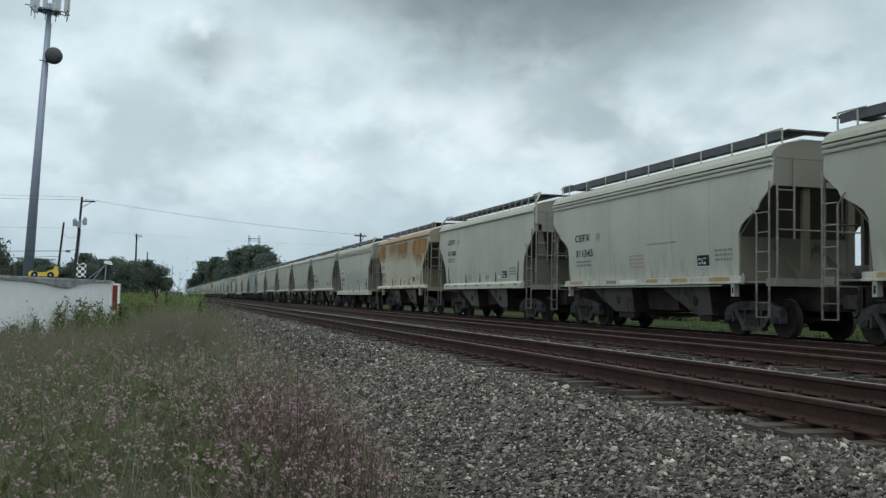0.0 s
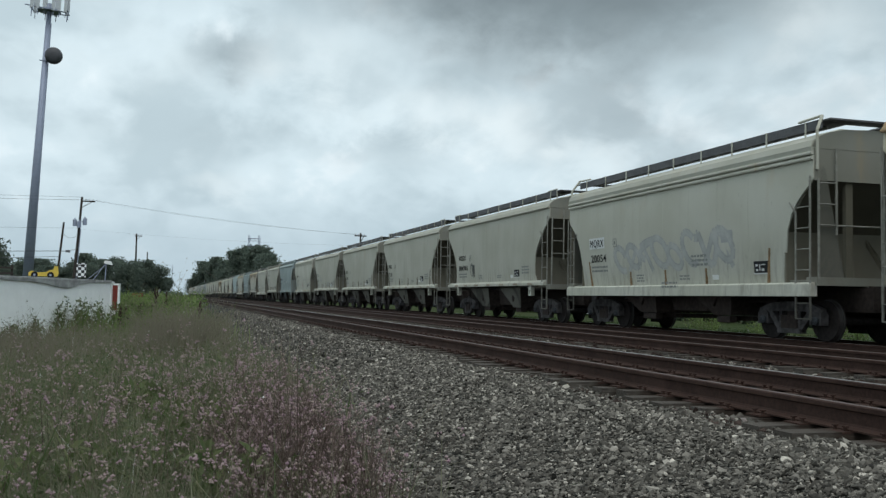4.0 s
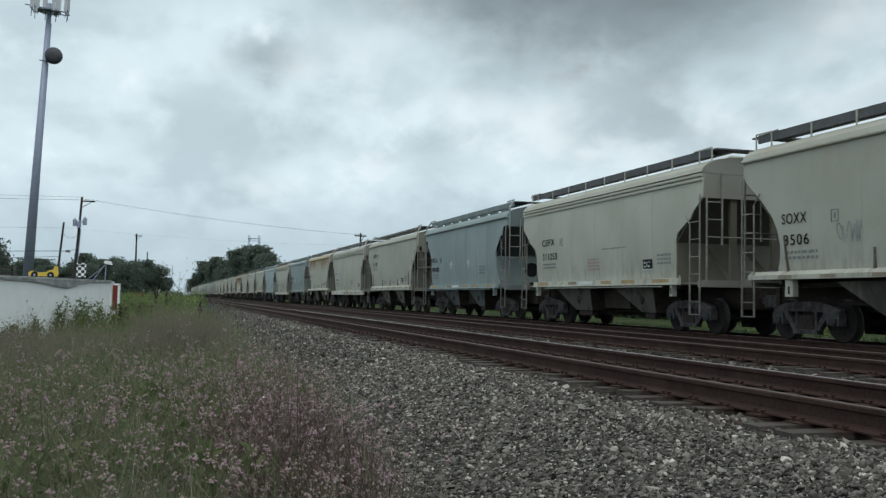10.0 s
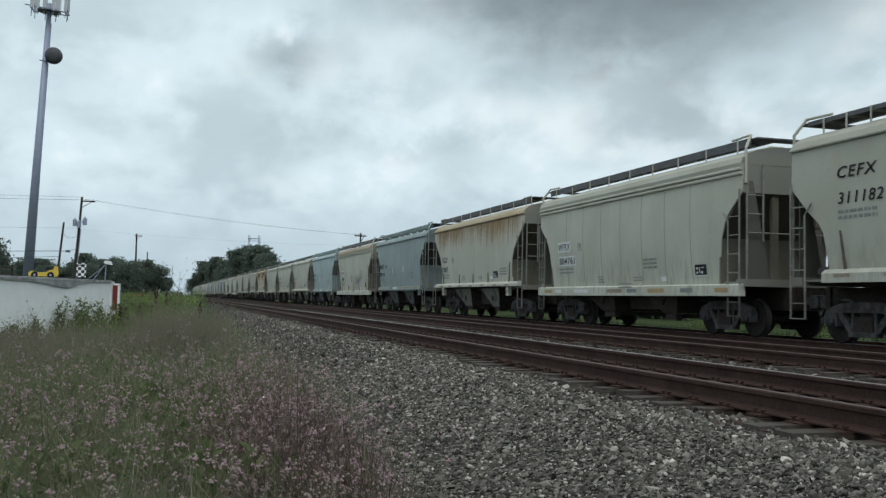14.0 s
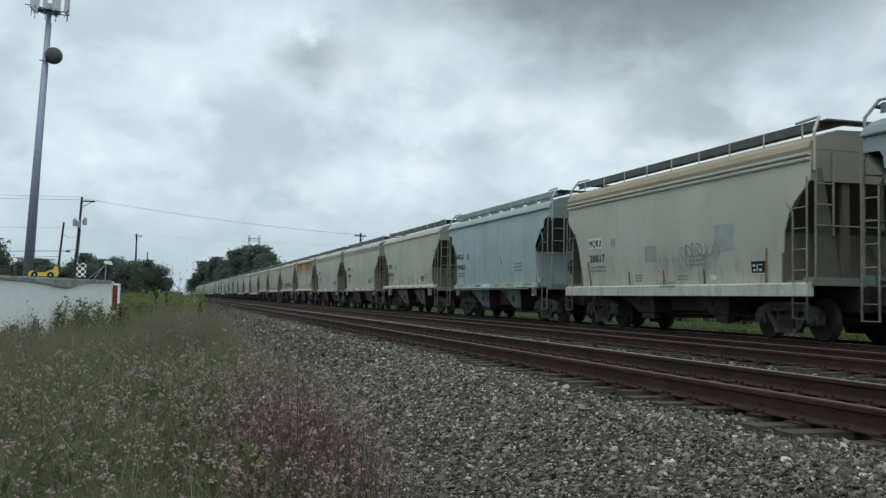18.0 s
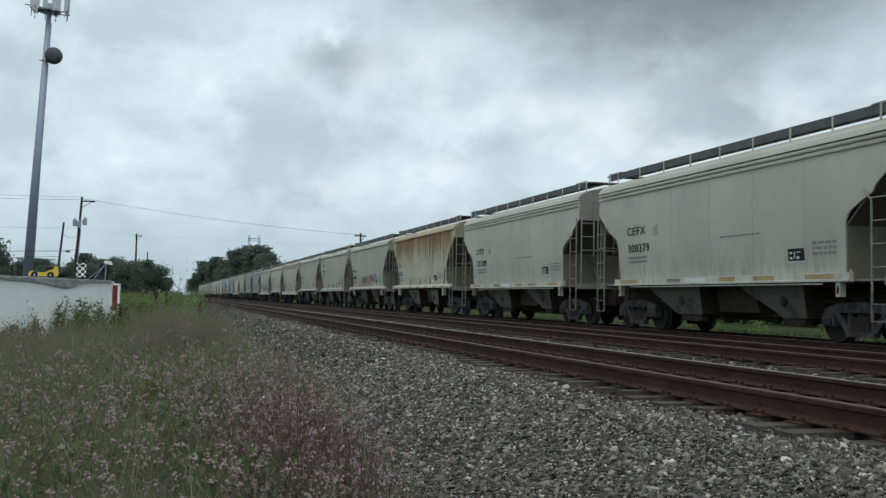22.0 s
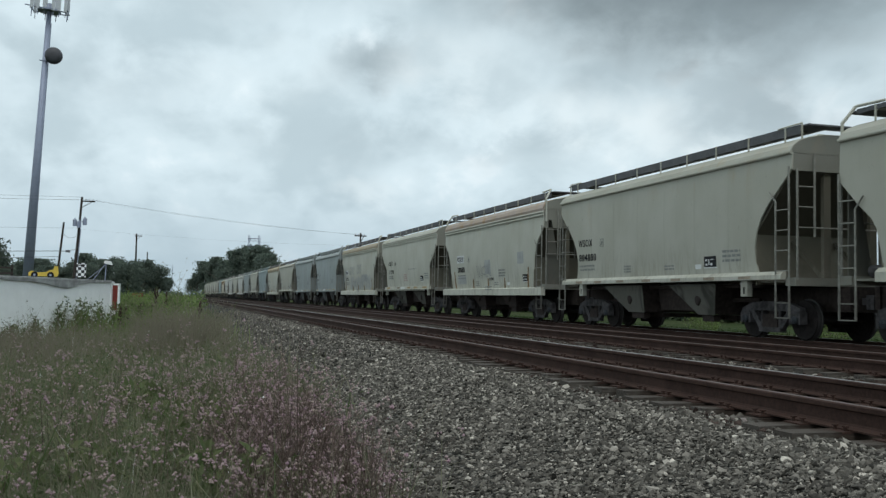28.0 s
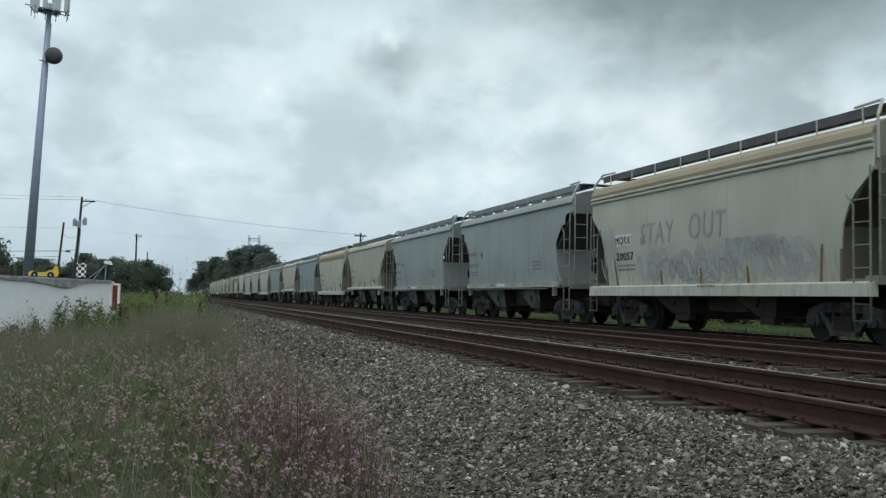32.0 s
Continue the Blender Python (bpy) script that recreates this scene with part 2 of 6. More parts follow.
def rust_film(runs):
    """Thin rust bleeding through the paint: soft stained areas, or (runs) long streaks washed down from the eave."""
    m, t, b = material("running_rust" if runs else "bleeding_rust")
    s = t.nodes.new("ShaderNodeSeparateXYZ")
    t.links.new(coords(t, "Generated"), s.inputs[0])
    c = coords(t)
    info = t.nodes.new("ShaderNodeObjectInfo")
    across = math_node(t, "MULTIPLY", s.outputs[1], math_node(t, "SUBTRACT", 1.0, s.outputs[1]))
    run = noise_tex(t, scaled(t, c, 1, 6.0 if runs else 2.4, 0.2 if runs else 0.7), 1.5, 6.0, 0.62, 0.2)
    broad = noise_tex(t, scaled(t, c, 1, 1, 0.7), 0.8, 3.0, 0.5)
    fine = noise_tex(t, scaled(t, c, 1, 1.6, 0.5), 8.0, 5.0, 0.65)
    if runs:
        v = math_node(t, "ADD", math_node(t, "MULTIPLY", s.outputs[2], 0.62), math_node(t, "ADD", math_node(t, "MULTIPLY", run, 1.15), math_node(t, "MULTIPLY", broad, 0.7)))
        amount = math_node(t, "MULTIPLY", math_node(t, "MULTIPLY", ramp(t, v, 1.05, 1.62, 0.0, 0.85), info.outputs["Alpha"]), math_node(t, "MULTIPLY", ramp(t, across, 0.0, 0.06), ramp(t, s.outputs[2], 0.0, 0.4)))
    else:
        rim = math_node(t, "MULTIPLY", ramp(t, across, 0.0, 0.25), math_node(t, "MULTIPLY", ramp(t, s.outputs[2], 0.0, 0.75), ramp(t, s.outputs[2], 0.8, 1.0, 1.0, 0.0)))
        v = math_node(t, "ADD", math_node(t, "MULTIPLY", rim, 0.62), math_node(t, "ADD", math_node(t, "MULTIPLY", run, 0.55), math_node(t, "MULTIPLY", math_node(t, "ADD", fine, broad), 0.28)))
        amount = math_node(t, "MULTIPLY", ramp(t, v, 0.55, 1.2, 0.0, 0.9), math_node(t, "MULTIPLY", ramp(t, rim, 0.0, 0.35), info.outputs["Alpha"]))
    t.links.new(mix(t, ramp(t, math_node(t, "ADD", math_node(t, "MULTIPLY", run, 0.6), math_node(t, "MULTIPLY", fine, 0.4)), 0.38, 0.64), (0.47, 0.30, 0.14), (0.31, 0.135, 0.045)), b.inputs["Base Color"])
    b.inputs["Roughness"].default_value = 0.85
    b.inputs["Specular IOR Level"].default_value = 0.1
    clear = t.nodes.new("ShaderNodeBsdfTransparent")
    both = t.nodes.new("ShaderNodeMixShader")
    t.links.new(amount, both.inputs[0])
    t.links.new(clear.outputs[0], both.inputs[1])
    t.links.new(b.outputs[0], both.inputs[2])
    t.links.new(both.outputs[0], t.nodes["Material Output"].inputs[0])
    return m


RUSTFILM, RUSTRUNS = rust_film(False), rust_film(True)
PAINT = car_paint()
GROUND = ground_mix()
BAY = bay_paint()
# also stands in for shade on the bay slopes; lifted for glare
UNDER = plain("grimy_shaded_underframe", (0.046, 0.036, 0.032), 0.85, 0.0, 9.0, 0.4)
TRUCKS = plain("dusty_cast_steel", (0.078, 0.072, 0.072), 0.85, 0.0, 6.0, 0.6)
WHEEL = plain("worn_wheel_steel", (0.027, 0.023, 0.022), 0.85, 0.0, 10.0, 0.5)
LADDER = plain("weathered_ladder_steel", (0.25, 0.245, 0.215), 0.75, 0.0, 8.0, 0.3)
STIRRUP = plain("grimy_stirrup_steel", (0.17, 0.165, 0.145), 0.8, 0.0, 8.0, 0.35)
HUB = plain("dusty_bearing_cap", (0.07, 0.074, 0.08), 0.7, 0.1, 14.0, 0.3)
GRIMY = plain("dusty_grey_steel", (0.12, 0.115, 0.10), 0.85, 0.0, 3.0, 0.3)
TREAD = plain("bright_tread_steel", (0.08, 0.076, 0.074), 0.6, 0.6, 18.0, 0.2)
BOARD = plain("galvanised_grating", (0.13, 0.13, 0.135), 0.7, 0.3, 20.0, 0.25)
RUSTRAIL = plain("rusted_rail_steel", (0.060, 0.036, 0.029), 0.8, 0.2, 26.0, 0.35, 0.25)
HEAD = plain("worn_rail_head", (0.108, 0.075, 0.065), 0.62, 0.35, 20.0, 0.25)
SHINE = plain("polished_rail_head", (0.30, 0.275, 0.265), 0.4, 0.85, 4.0, 0.12, 0.02)


def tie_wood():
    """Split oak ties: bleached grey at the ends, soaked with oil and rust under the rails."""
    m, t, b = material("weathered_tie_wood")
    c = coords(t)
    info = t.nodes.new("ShaderNodeObjectInfo")
    s = t.nodes.new("ShaderNodeSeparateXYZ")
    t.links.new(c, s.inputs[0])
    grain = noise_tex(t, scaled(t, c, 1.2, 22.0, 9.0), 3.0, 6.0, 0.6)
    blot = noise_tex(t, c, 5.0, 4.0, 0.6)
    out = math_node(t, "ADD", math_node(t, "ABSOLUTE", s.outputs[0]), math_node(t, "MULTIPLY", math_node(t, "SUBTRACT", blot, 0.5), 0.5))
    pale = mix(t, ramp(t, grain, 0.35, 0.65), (0.055, 0.047, 0.040), (0.135, 0.12, 0.105))
    pale = mix(t, math_node(t, "MULTIPLY", info.outputs["Random"], 0.55), pale, (0.055, 0.046, 0.038))
    soaked = mix(t, ramp(t, grain, 0.3, 0.7), (0.028, 0.021, 0.017), (0.065, 0.05, 0.04))
    t.links.new(mix(t, ramp(t, out, 0.9, 1.06), soaked, pale), b.inputs["Base Color"])
    b.inputs["Roughness"].default_value = 0.92
    b.inputs["Specular IOR Level"].default_value = 0.1
    t.links.new(bump(t, grain, 0.6, 0.01), b.inputs["Normal"])
    return m


TIE = tie_wood()
LETTER = plain("black_lettering", (0.028, 0.028, 0.03), 0.7, 0.0, 30.0, 0.2, 0.0)
PATCHW = plain("white_patch_paint", (0.66, 0.67, 0.65), 0.6, 0.0, 10.0, 0.08, 0.0)
FAINT = plain("faded_stencil", (0.24, 0.245, 0.235), 0.7, 0.0, 16.0, 0.15, 0.0)
PINKISH = plain("faded_red_stencil", (0.44, 0.32, 0.285), 0.7, 0.0, 16.0, 0.15, 0.0)
YELLOWREF = plain("yellow_reflective_tape", (0.38, 0.265, 0.12), 0.55, 0.0, 10.0, 0.25, 0.0)
DULLREF = plain("dulled_reflector", (0.30, 0.25, 0.19), 0.7, 0.0, 10.0, 0.3, 0.0)
DARKPOST = plain("grimy_side_post", (0.13, 0.11, 0.09), 0.85, 0.0, 10.0, 0.4)
OLDPATCH = plain("dull_grey_patch_paint", (0.41, 0.41, 0.365), 0.7, 0.0, 3.0, 0.12, 0.0)
PAINTOUT = plain("blue_grey_cover_paint", (0.39, 0.395, 0.38), 0.7, 0.0, 3.0, 0.2, 0.0)
RUSTSTREAK = plain("rust_brown_post", (0.24, 0.155, 0.085), 0.85, 0.0, 10.0, 0.4)
GRAFW = plain("grey_spray_paint", (0.27, 0.27, 0.26), 0.6, 0.0, 4.0, 0.3, 0.0)
GRAFP = plain("pale_spray_paint", (0.40, 0.405, 0.38), 0.6, 0.0, 2.5, 0.2, 0.0)
GRAFS = plain("soft_grey_spray_paint", (0.36, 0.363, 0.345), 0.6, 0.0, 2.5, 0.25, 0.0)
GRAFR = plain("red_spray_paint", (0.42, 0.11, 0.10), 0.6, 0.0, 4.0, 0.2, 0.0)
GRAFK = plain("dark_spray_paint", (0.05, 0.055, 0.06), 0.6, 0.0, 4.0, 0.2, 0.0)
WHITEWALL = plain("stained_white_masonry", (0.93, 0.935, 0.92), 0.85, 0.0, 3.0, 0.05, 0.3)
GREYROOF = plain("worn_grey_roofing", (0.33, 0.33, 0.325), 0.9, 0.0, 4.0, 0.4, 0.4)
REDPAINT = plain("dull_red_paint", (0.22, 0.05, 0.04), 0.7, 0.0, 8.0, 0.2)
YELLOW = plain("yellow_body_paint", (0.62, 0.44, 0.06), 0.45, 0.0, 8.0, 0.12)
BLACK = plain("black_rubber", (0.02, 0.02, 0.02), 0.8, 0.0, 10.0, 0.2)
GALV = plain("galvanised_pole", (0.29, 0.32, 0.41), 0.6, 0.3, 2.0, 0.12)
POLEWOOD = plain("creosoted_pole_wood", (0.055, 0.047, 0.042), 0.9, 0.0, 6.0, 0.3)
DARKDISC = plain("dark_grey_radome", (0.055, 0.055, 0.062), 0.6, 0.0, 6.0, 0.12)
ANTENNA = plain("pale_antenna_shell", (0.50, 0.52, 0.54), 0.5, 0.0, 6.0, 0.1)
WIRE = plain("weathered_wire", (0.17, 0.18, 0.19), 0.7, 0.3, 6.0, 0.1, 0.0)
BARK = plain("bark", (0.06, 0.05, 0.04), 0.95, 0.0, 8.0, 0.4, 0.5)
CHECKS = sign_checks()
STONE = island_mix("crushed_stone", [(0.0364, 0.0334, 0.0287), (0.0520, 0.0477, 0.0410), (0.0676, 0.0621, 0.0533), (0.0832, 0.0763, 0.0656), (0.0958, 0.0877, 0.0754), (0.1069, 0.0982, 0.0844), (0.1175, 0.1079, 0.0927), (0.1281, 0.1175, 0.1010), (0.1387, 0.1271, 0.1087), (0.1502, 0.1377, 0.1182), (0.1637, 0.1493, 0.1287), (0.1791, 0.1637, 0.1411), (0.1974, 0.1810, 0.1554), (0.2186, 0.2003, 0.1726), (0.2494, 0.2292, 0.1963), (0.2966, 0.2716, 0.2336), (0.3852, 0.3525, 0.3031), (0.6452, 0.5913, 0.5081)], 0.9, spread=0.3, shine=0.06, exact=True)
REDSTONE = island_mix("iron_stained_stone", [(0.0269, 0.0179, 0.0145), (0.0384, 0.0255, 0.0213), (0.0499, 0.034, 0.0281), (0.0576, 0.0399, 0.0331), (0.0653, 0.0459, 0.0382), (0.0730, 0.051, 0.0425), (0.0807, 0.0561, 0.0476), (0.0960, 0.0714, 0.0612), (0.2712, 0.23, 0.21)], 0.9, spread=0.35, shine=0.06, exact=True)
# leaf tones paled and blued for the haze of distance
LEAF = island_mix("hazed_tree_leaves", [(0.085, 0.11, 0.095), (0.115, 0.145, 0.12), (0.14, 0.175, 0.135), (0.175, 0.21, 0.16)], 0.7, 0.5)
HEDGE = island_mix("dark_hedge_leaves", [(0.014, 0.022, 0.011), (0.024, 0.036, 0.016), (0.034, 0.048, 0.022)], 0.8)
FARBLADE = island_mix("far_grass_blades", [(0.022, 0.04, 0.012), (0.034, 0.058, 0.016), (0.05, 0.075, 0.022)], 0.7, 0.3)
BLADE = island_mix("grass_blades", [(0.10, 0.145, 0.06), (0.155, 0.205, 0.088), (0.20, 0.24, 0.118), (0.235, 0.245, 0.15), (0.16, 0.245, 0.085), (0.285, 0.26, 0.19)], 0.7, 0.45)
FRESH = island_mix("fresh_weeds", [(0.07, 0.105, 0.035), (0.12, 0.17, 0.055), (0.155, 0.21, 0.075), (0.19, 0.205, 0.10)], 0.7, 0.45)
BRIGHT = island_mix("bright_green_weeds", [(0.105, 0.16, 0.045), (0.17, 0.245, 0.07), (0.23, 0.30, 0.11)], 0.7, 0.5)
DRY = island_mix("dry_grass", [(0.24, 0.20, 0.16), (0.33, 0.26, 0.215), (0.31, 0.235, 0.22), (0.24, 0.235, 0.16)], 0.8, 0.4)
STEM = island_mix("dry_stems", [(0.07, 0.048, 0.038), (0.11, 0.08, 0.066), (0.13, 0.125, 0.075), (0.16, 0.12, 0.10)], 0.8)
GREENSTEM = island_mix("green_brown_stems", [(0.11, 0.13, 0.055), (0.16, 0.165, 0.085), (0.15, 0.115, 0.085), (0.17, 0.18, 0.10)], 0.8, exact=True)
DOCK = island_mix("dry_dock_seed", [(0.035, 0.022, 0.017), (0.055, 0.034, 0.026), (0.075, 0.05, 0.038)], 0.85)
PETAL = island_mix("pink_seed_heads", [(0.42, 0.28, 0.33), (0.56, 0.40, 0.47), (0.70, 0.55, 0.61), (0.78, 0.70, 0.72), (0.42, 0.34, 0.29)], 0.8, 0.3)


# ---- mesh helpers ----
class Shape:
    """Vertices and faces of one part."""

    def __init__(self):
        self.v, self.f = [], []

    def box(self, x0, x1, y0, y1, z0, z1):
        n = len(self.v)
        self.v += [(x, y, z) for z in (z0, z1) for y in (y0, y1) for x in (x0, x1)]
        self.f += [tuple(n + i for i in q) for q in ((0, 2, 3, 1), (4, 5, 7, 6), (0, 1, 5, 4), (2, 6, 7, 3), (0, 4, 6, 2), (1, 3, 7, 5))]
        return self

    def bar(self, p, q, r, n=8, r2=None):
        """A round bar from p to q."""
        p, q = Vector(p), Vector(q)
        d = (q - p).normalized()
        a = d.orthogonal().normalized()
        b = d.cross(a)
        k = len(self.v)
        for e, rr in ((p, r), (q, r if r2 is None else r2)):
            for i in range(n):
                w = 2 * math.pi * i / n
                self.v.append(tuple(e + (a * math.cos(w) + b * math.sin(w)) * rr))
        self.f += [(k + i, k + (i + 1) % n, k + n + (i + 1) % n, k + n + i) for i in range(n)]
        self.f += [tuple(k + i for i in reversed(range(n))), tuple(k + n + i for i in range(n))]
        return self

    def tube(self, pts, r, n=6):
        """One round line through all the points."""
        pts = [Vector(p) for p in pts]
        k = len(self.v)
        for i, p in enumerate(pts):
            d = (pts[min(i + 1, len(pts) - 1)] - pts[max(i - 1, 0)]).normalized()
            a = d.cross(Vector((0.3, 0.2, 1.0))).normalized()
            b = d.cross(a)
            for j in range(n):
                w = 2 * math.pi * j / n
                self.v.append(tuple(p + (a * math.cos(w) + b * math.sin(w)) * r))
        self.f += [(k + i * n + j, k + i * n + (j + 1) % n, k + (i + 1) * n + (j + 1) % n, k + (i + 1) * n + j) for i in range(len(pts) - 1) for j in range(n)]
        return self

    def prism(self, pts, x0, x1):
        """An outline in (y, z), thick from x0 to x1."""
        k, n = len(self.v), len(pts)
        self.v += [(x0, y, z) for y, z in pts] + [(x1, y, z) for y, z in pts]
        self.f += [tuple(range(k, k + n)), tuple(reversed(range(k + n, k + 2 * n)))]
        self.f += [(k + i, k + n + i, k + n + (i + 1) % n, k + (i + 1) % n) for i in range(n)]
        return self

    def sweep(self, pts, y0, y1):
        """An outline in (x, z), drawn from y0 to y1."""
        k, n = len(self.v), len(pts)
        self.v += [(x, y0, z) for x, z in pts] + [(x, y1, z) for x, z in pts]
        self.f += [tuple(reversed(range(k, k + n))), tuple(range(k + n, k + 2 * n))]
        self.f += [(k + i, k + (i + 1) % n, k + n + (i + 1) % n, k + n + i) for i in range(n)]
        return self

    def spin(self, prof, n=20, axis="x"):
        """A profile (along the axis, radius), turned round it."""
        k = len(self.v)
        for a, r in prof:
            for i in range(n):
                w = 2 * math.pi * i / n
                c, s = r * math.cos(w), r * math.sin(w)
                self.v.append((a, c, s) if axis == "x" else (c, s, a) if axis == "z" else (c, a, s))
        for j in range(len(prof) - 1):
            self.f += [(k + j * n + i, k + j * n + (i + 1) % n, k + (j + 1) * n + (i + 1) % n, k + (j + 1) * n + i) for i in range(n)]
        self.f += [tuple(k + i for i in reversed(range(n))), tuple(k + (len(prof) - 1) * n + i for i in range(n))]
        return self

    def hull(self, low, high):
        """A tapered block between two four-cornered outlines."""
        k = len(self.v)
        self.v += list(low) + list(high)
        self.f += [(k + 3, k + 2, k + 1, k), (k + 4, k + 5, k + 6, k + 7)]
        self.f += [(k + i, k + (i + 1) % 4, k + 4 + (i + 1) % 4, k + 4 + i) for i in range(4)]
        return self

    def mesh(self, name, mat, smooth=False, fix=True):
        me = bpy.data.meshes.new(name)
        me.from_pydata(self.v, [], self.f)
        if fix:
            bm = bmesh.new()
            bm.from_mesh(me)
            bmesh.ops.recalc_face_normals(bm, faces=bm.faces)
            bm.to_mesh(me)
            bm.free()
        me.materials.append(mat)
        if smooth:
            me.shade_smooth()
        return me


def part(name, shape, mat, parent, label="", smooth=False):
    ob = new(name, shape.mesh(name, mat, smooth) if isinstance(shape, Shape) else shape)
    ob.parent = parent
    return tagged(ob, label)


def thing(name, m, label, category, group="", kind=""):
    ob = new(name)
    ob.empty_display_size = 0.3
    ob.matrix_world = m
    return tagged(ob, label, category, group, kind)


def mass(name, verts, faces, mat, label, category="", kind="stuff"):
    me = bpy.data.meshes.new(name)
    verts, faces = np.asarray(verts, dtype=np.float32), np.asarray(faces, dtype=np.int32)
    me.vertices.add(len(verts))
    me.vertices.foreach_set("co", verts.ravel())
    n, k = faces.shape
    me.loops.add(n * k)
    me.loops.foreach_set("vertex_index", faces.ravel())
    me.polygons.add(n)
    me.polygons.foreach_set("loop_start", np.arange(0, n * k, k, dtype=np.int32))
    me.update(calc_edges=True)
    me.validate()
    me.shade_flat()
    me.materials.append(mat)
    return tagged(new(name, me), label, category, "", kind)


# ---- ground ----
def ground_z(x, y):
    near = max(0.0, 1 - abs(y) / 140)
    return profile_z(x) + 0.05 * near * noise.noise((x * 0.7, y * 0.5, 0))


def profile_z(x):
    pts = ((-400, -1.2), (-9, -1.05), (-2.0, -0.86), (0.9, -0.84), (1.5, -0.78), (3.7, -0.285), (4.15, -0.25), (4.45, -0.235), (4.66, -0.27), (4.9, -0.32), (6.4, -0.31), (6.9, -0.24), (8.55, -0.23), (8.85, -0.29), (16.6, -0.38), (21.0, -0.38), (22.5, -0.9), (40, -1.1), (900, -1.1))
    for (a, za), (b, zb) in zip(pts, pts[1:]):
        if x <= b:
            k = max(0.0, (x - a) / (b - a))
            return za + (zb - za) * k
    return -1.1


def build_ground():
    xs = [-2400, -1200, -500, -200, -80, -40, -20, -12] + [-9 + 0.5 * i for i in range(70)] + [28, 35, 45, 70, 120, 250, 600, 1200, 2400]
    ys = [-400, -150, -60, -30, -15, -8, -4] + [0.6 * i for i in range(60)] + [36 + 2 * i for i in range(40)] + [120, 150, 190, 240, 300, 400, 600, 900, 1400, 2000, 2400]
    s = Shape()
    for y in ys:
        for x in xs:
            s.v.append((x, y, ground_z(x, y)))
    n = len(xs)
    s.f = [(j * n + i, j * n + i + 1, (j + 1) * n + i + 1, (j + 1) * n + i) for j in range(len(ys) - 1) for i in range(n - 1)]
    ob = new("ground", s.mesh("ground", GROUND, True, False))
    return tagged(ob, "grey stone track bed between dull green weedy verges", "ground", "", "structure")


build_ground()

RAIL_OUT = [(-0.076, -0.186), (0.076, -0.186), (0.076, -0.174), (0.02, -0.155), (0.009, -0.14), (0.009, -0.05), (0.036, -0.04), (0.037, -0.008),
            (0.028, 0.0), (-0.028, 0.0), (-0.037, -0.008), (-0.036, -0.04), (-0.009, -0.05), (-0.009, -0.14), (-0.02, -0.155), (-0.076, -0.174)]


def build_track(name, centre, z, heads, near_ties, label):
    root = thing(name, pose(centre, 0, z), label, "railway track", "parallel railway tracks", "structure")
    for side, head in zip((-GAUGE, GAUGE), heads):
        s = Shape().sweep([(x + side, h) for x, h in RAIL_OUT], -60, 900)
        part("rail", s, RUSTRAIL, root, "rust-brown steel rail")
        part("rail_head", Shape().sweep([(side - 0.027, 0.001), (side + 0.027, 0.001), (side + 0.022, 0.004), (side - 0.022, 0.004)], -60, 900), head, root, "worn running surface")
    rng = random.Random(name)
    ties = []
    for k in range(5):
        h = Shape()
        w = 0.115
        r = random.Random(k)
        ends = [(-1.24 + r.uniform(-0.12, 0.16)), (1.3 + r.uniform(-0.06, 0.06))]
        h.hull([(ends[0], -w, -0.38), (ends[1], -w, -0.38), (ends[1], w, -0.38), (ends[0], w, -0.38)],
               [(ends[0] + 0.01, -w + 0.01, -0.2), (ends[1] - 0.01, -w + 0.012, -0.2), (ends[1], w - 0.008, -0.2), (ends[0], w - 0.01, -0.2)])
        ties.append(h.mesh("tie", TIE))
    plate = Shape()
    for side in (-GAUGE, GAUGE):
        plate.box(side - 0.17, side + 0.17, -0.095, 0.095, -0.2, -0.185)
        for dx, dy in ((-0.105, -0.05), (0.105, 0.05), (-0.105, 0.06), (0.105, -0.06)):
            plate.box(side + dx - 0.009, side + dx + 0.009, dy - 0.009, dy + 0.009, -0.186, -0.155)
            plate.box(side + dx - 0.02, side + dx + 0.02, dy - 0.014, dy + 0.014, -0.157, -0.147)
    pm = plate.mesh("tie_plates", RUSTRAIL)
    rest = Shape()
    n = 0
    for b in range(80):
        yb = -0.1 - 0.495 * b
        rest.box(-1.3, 1.3, yb - 0.115, yb + 0.115, -0.38, -0.2)
    y = 0.4
    while y < 420:
        if n < near_ties:
            ob = new("tie", ties[rng.randrange(5)])
            ob.parent = root
            ob.matrix_basis = pose(rng.uniform(-0.04, 0.04), y, rng.uniform(-0.012, 0.016), 0, rng.uniform(-0.6, 0.6), rng.uniform(-1.6, 1.6))
            if n < 70:
                pl = new("tie_plates", pm)
                pl.parent = root
                pl.matrix_basis = pose(0, y, 0)
        else:
            rest.box(-1.3, 1.3, y - 0.115, y + 0.115, -0.38, -0.2)
        n += 1
        y += 0.495 + rng.uniform(-0.025, 0.025)
    tagged(part("tie_row", rest, TIE, root, "weathered ties running into the distance"), kind="stuff")
    return root


build_track("track_near", NEAR, 0.0, (HEAD, SHINE), 110, "rusty little-used track on weathered wooden ties")
build_track("track_middle", SECOND, 0.0, (HEAD, HEAD), 60, "rusty middle track on iron-stained stone")
build_track("track_far", THIRD, -0.08, (SHINE, SHINE), 40, "main track under the passing freight train")


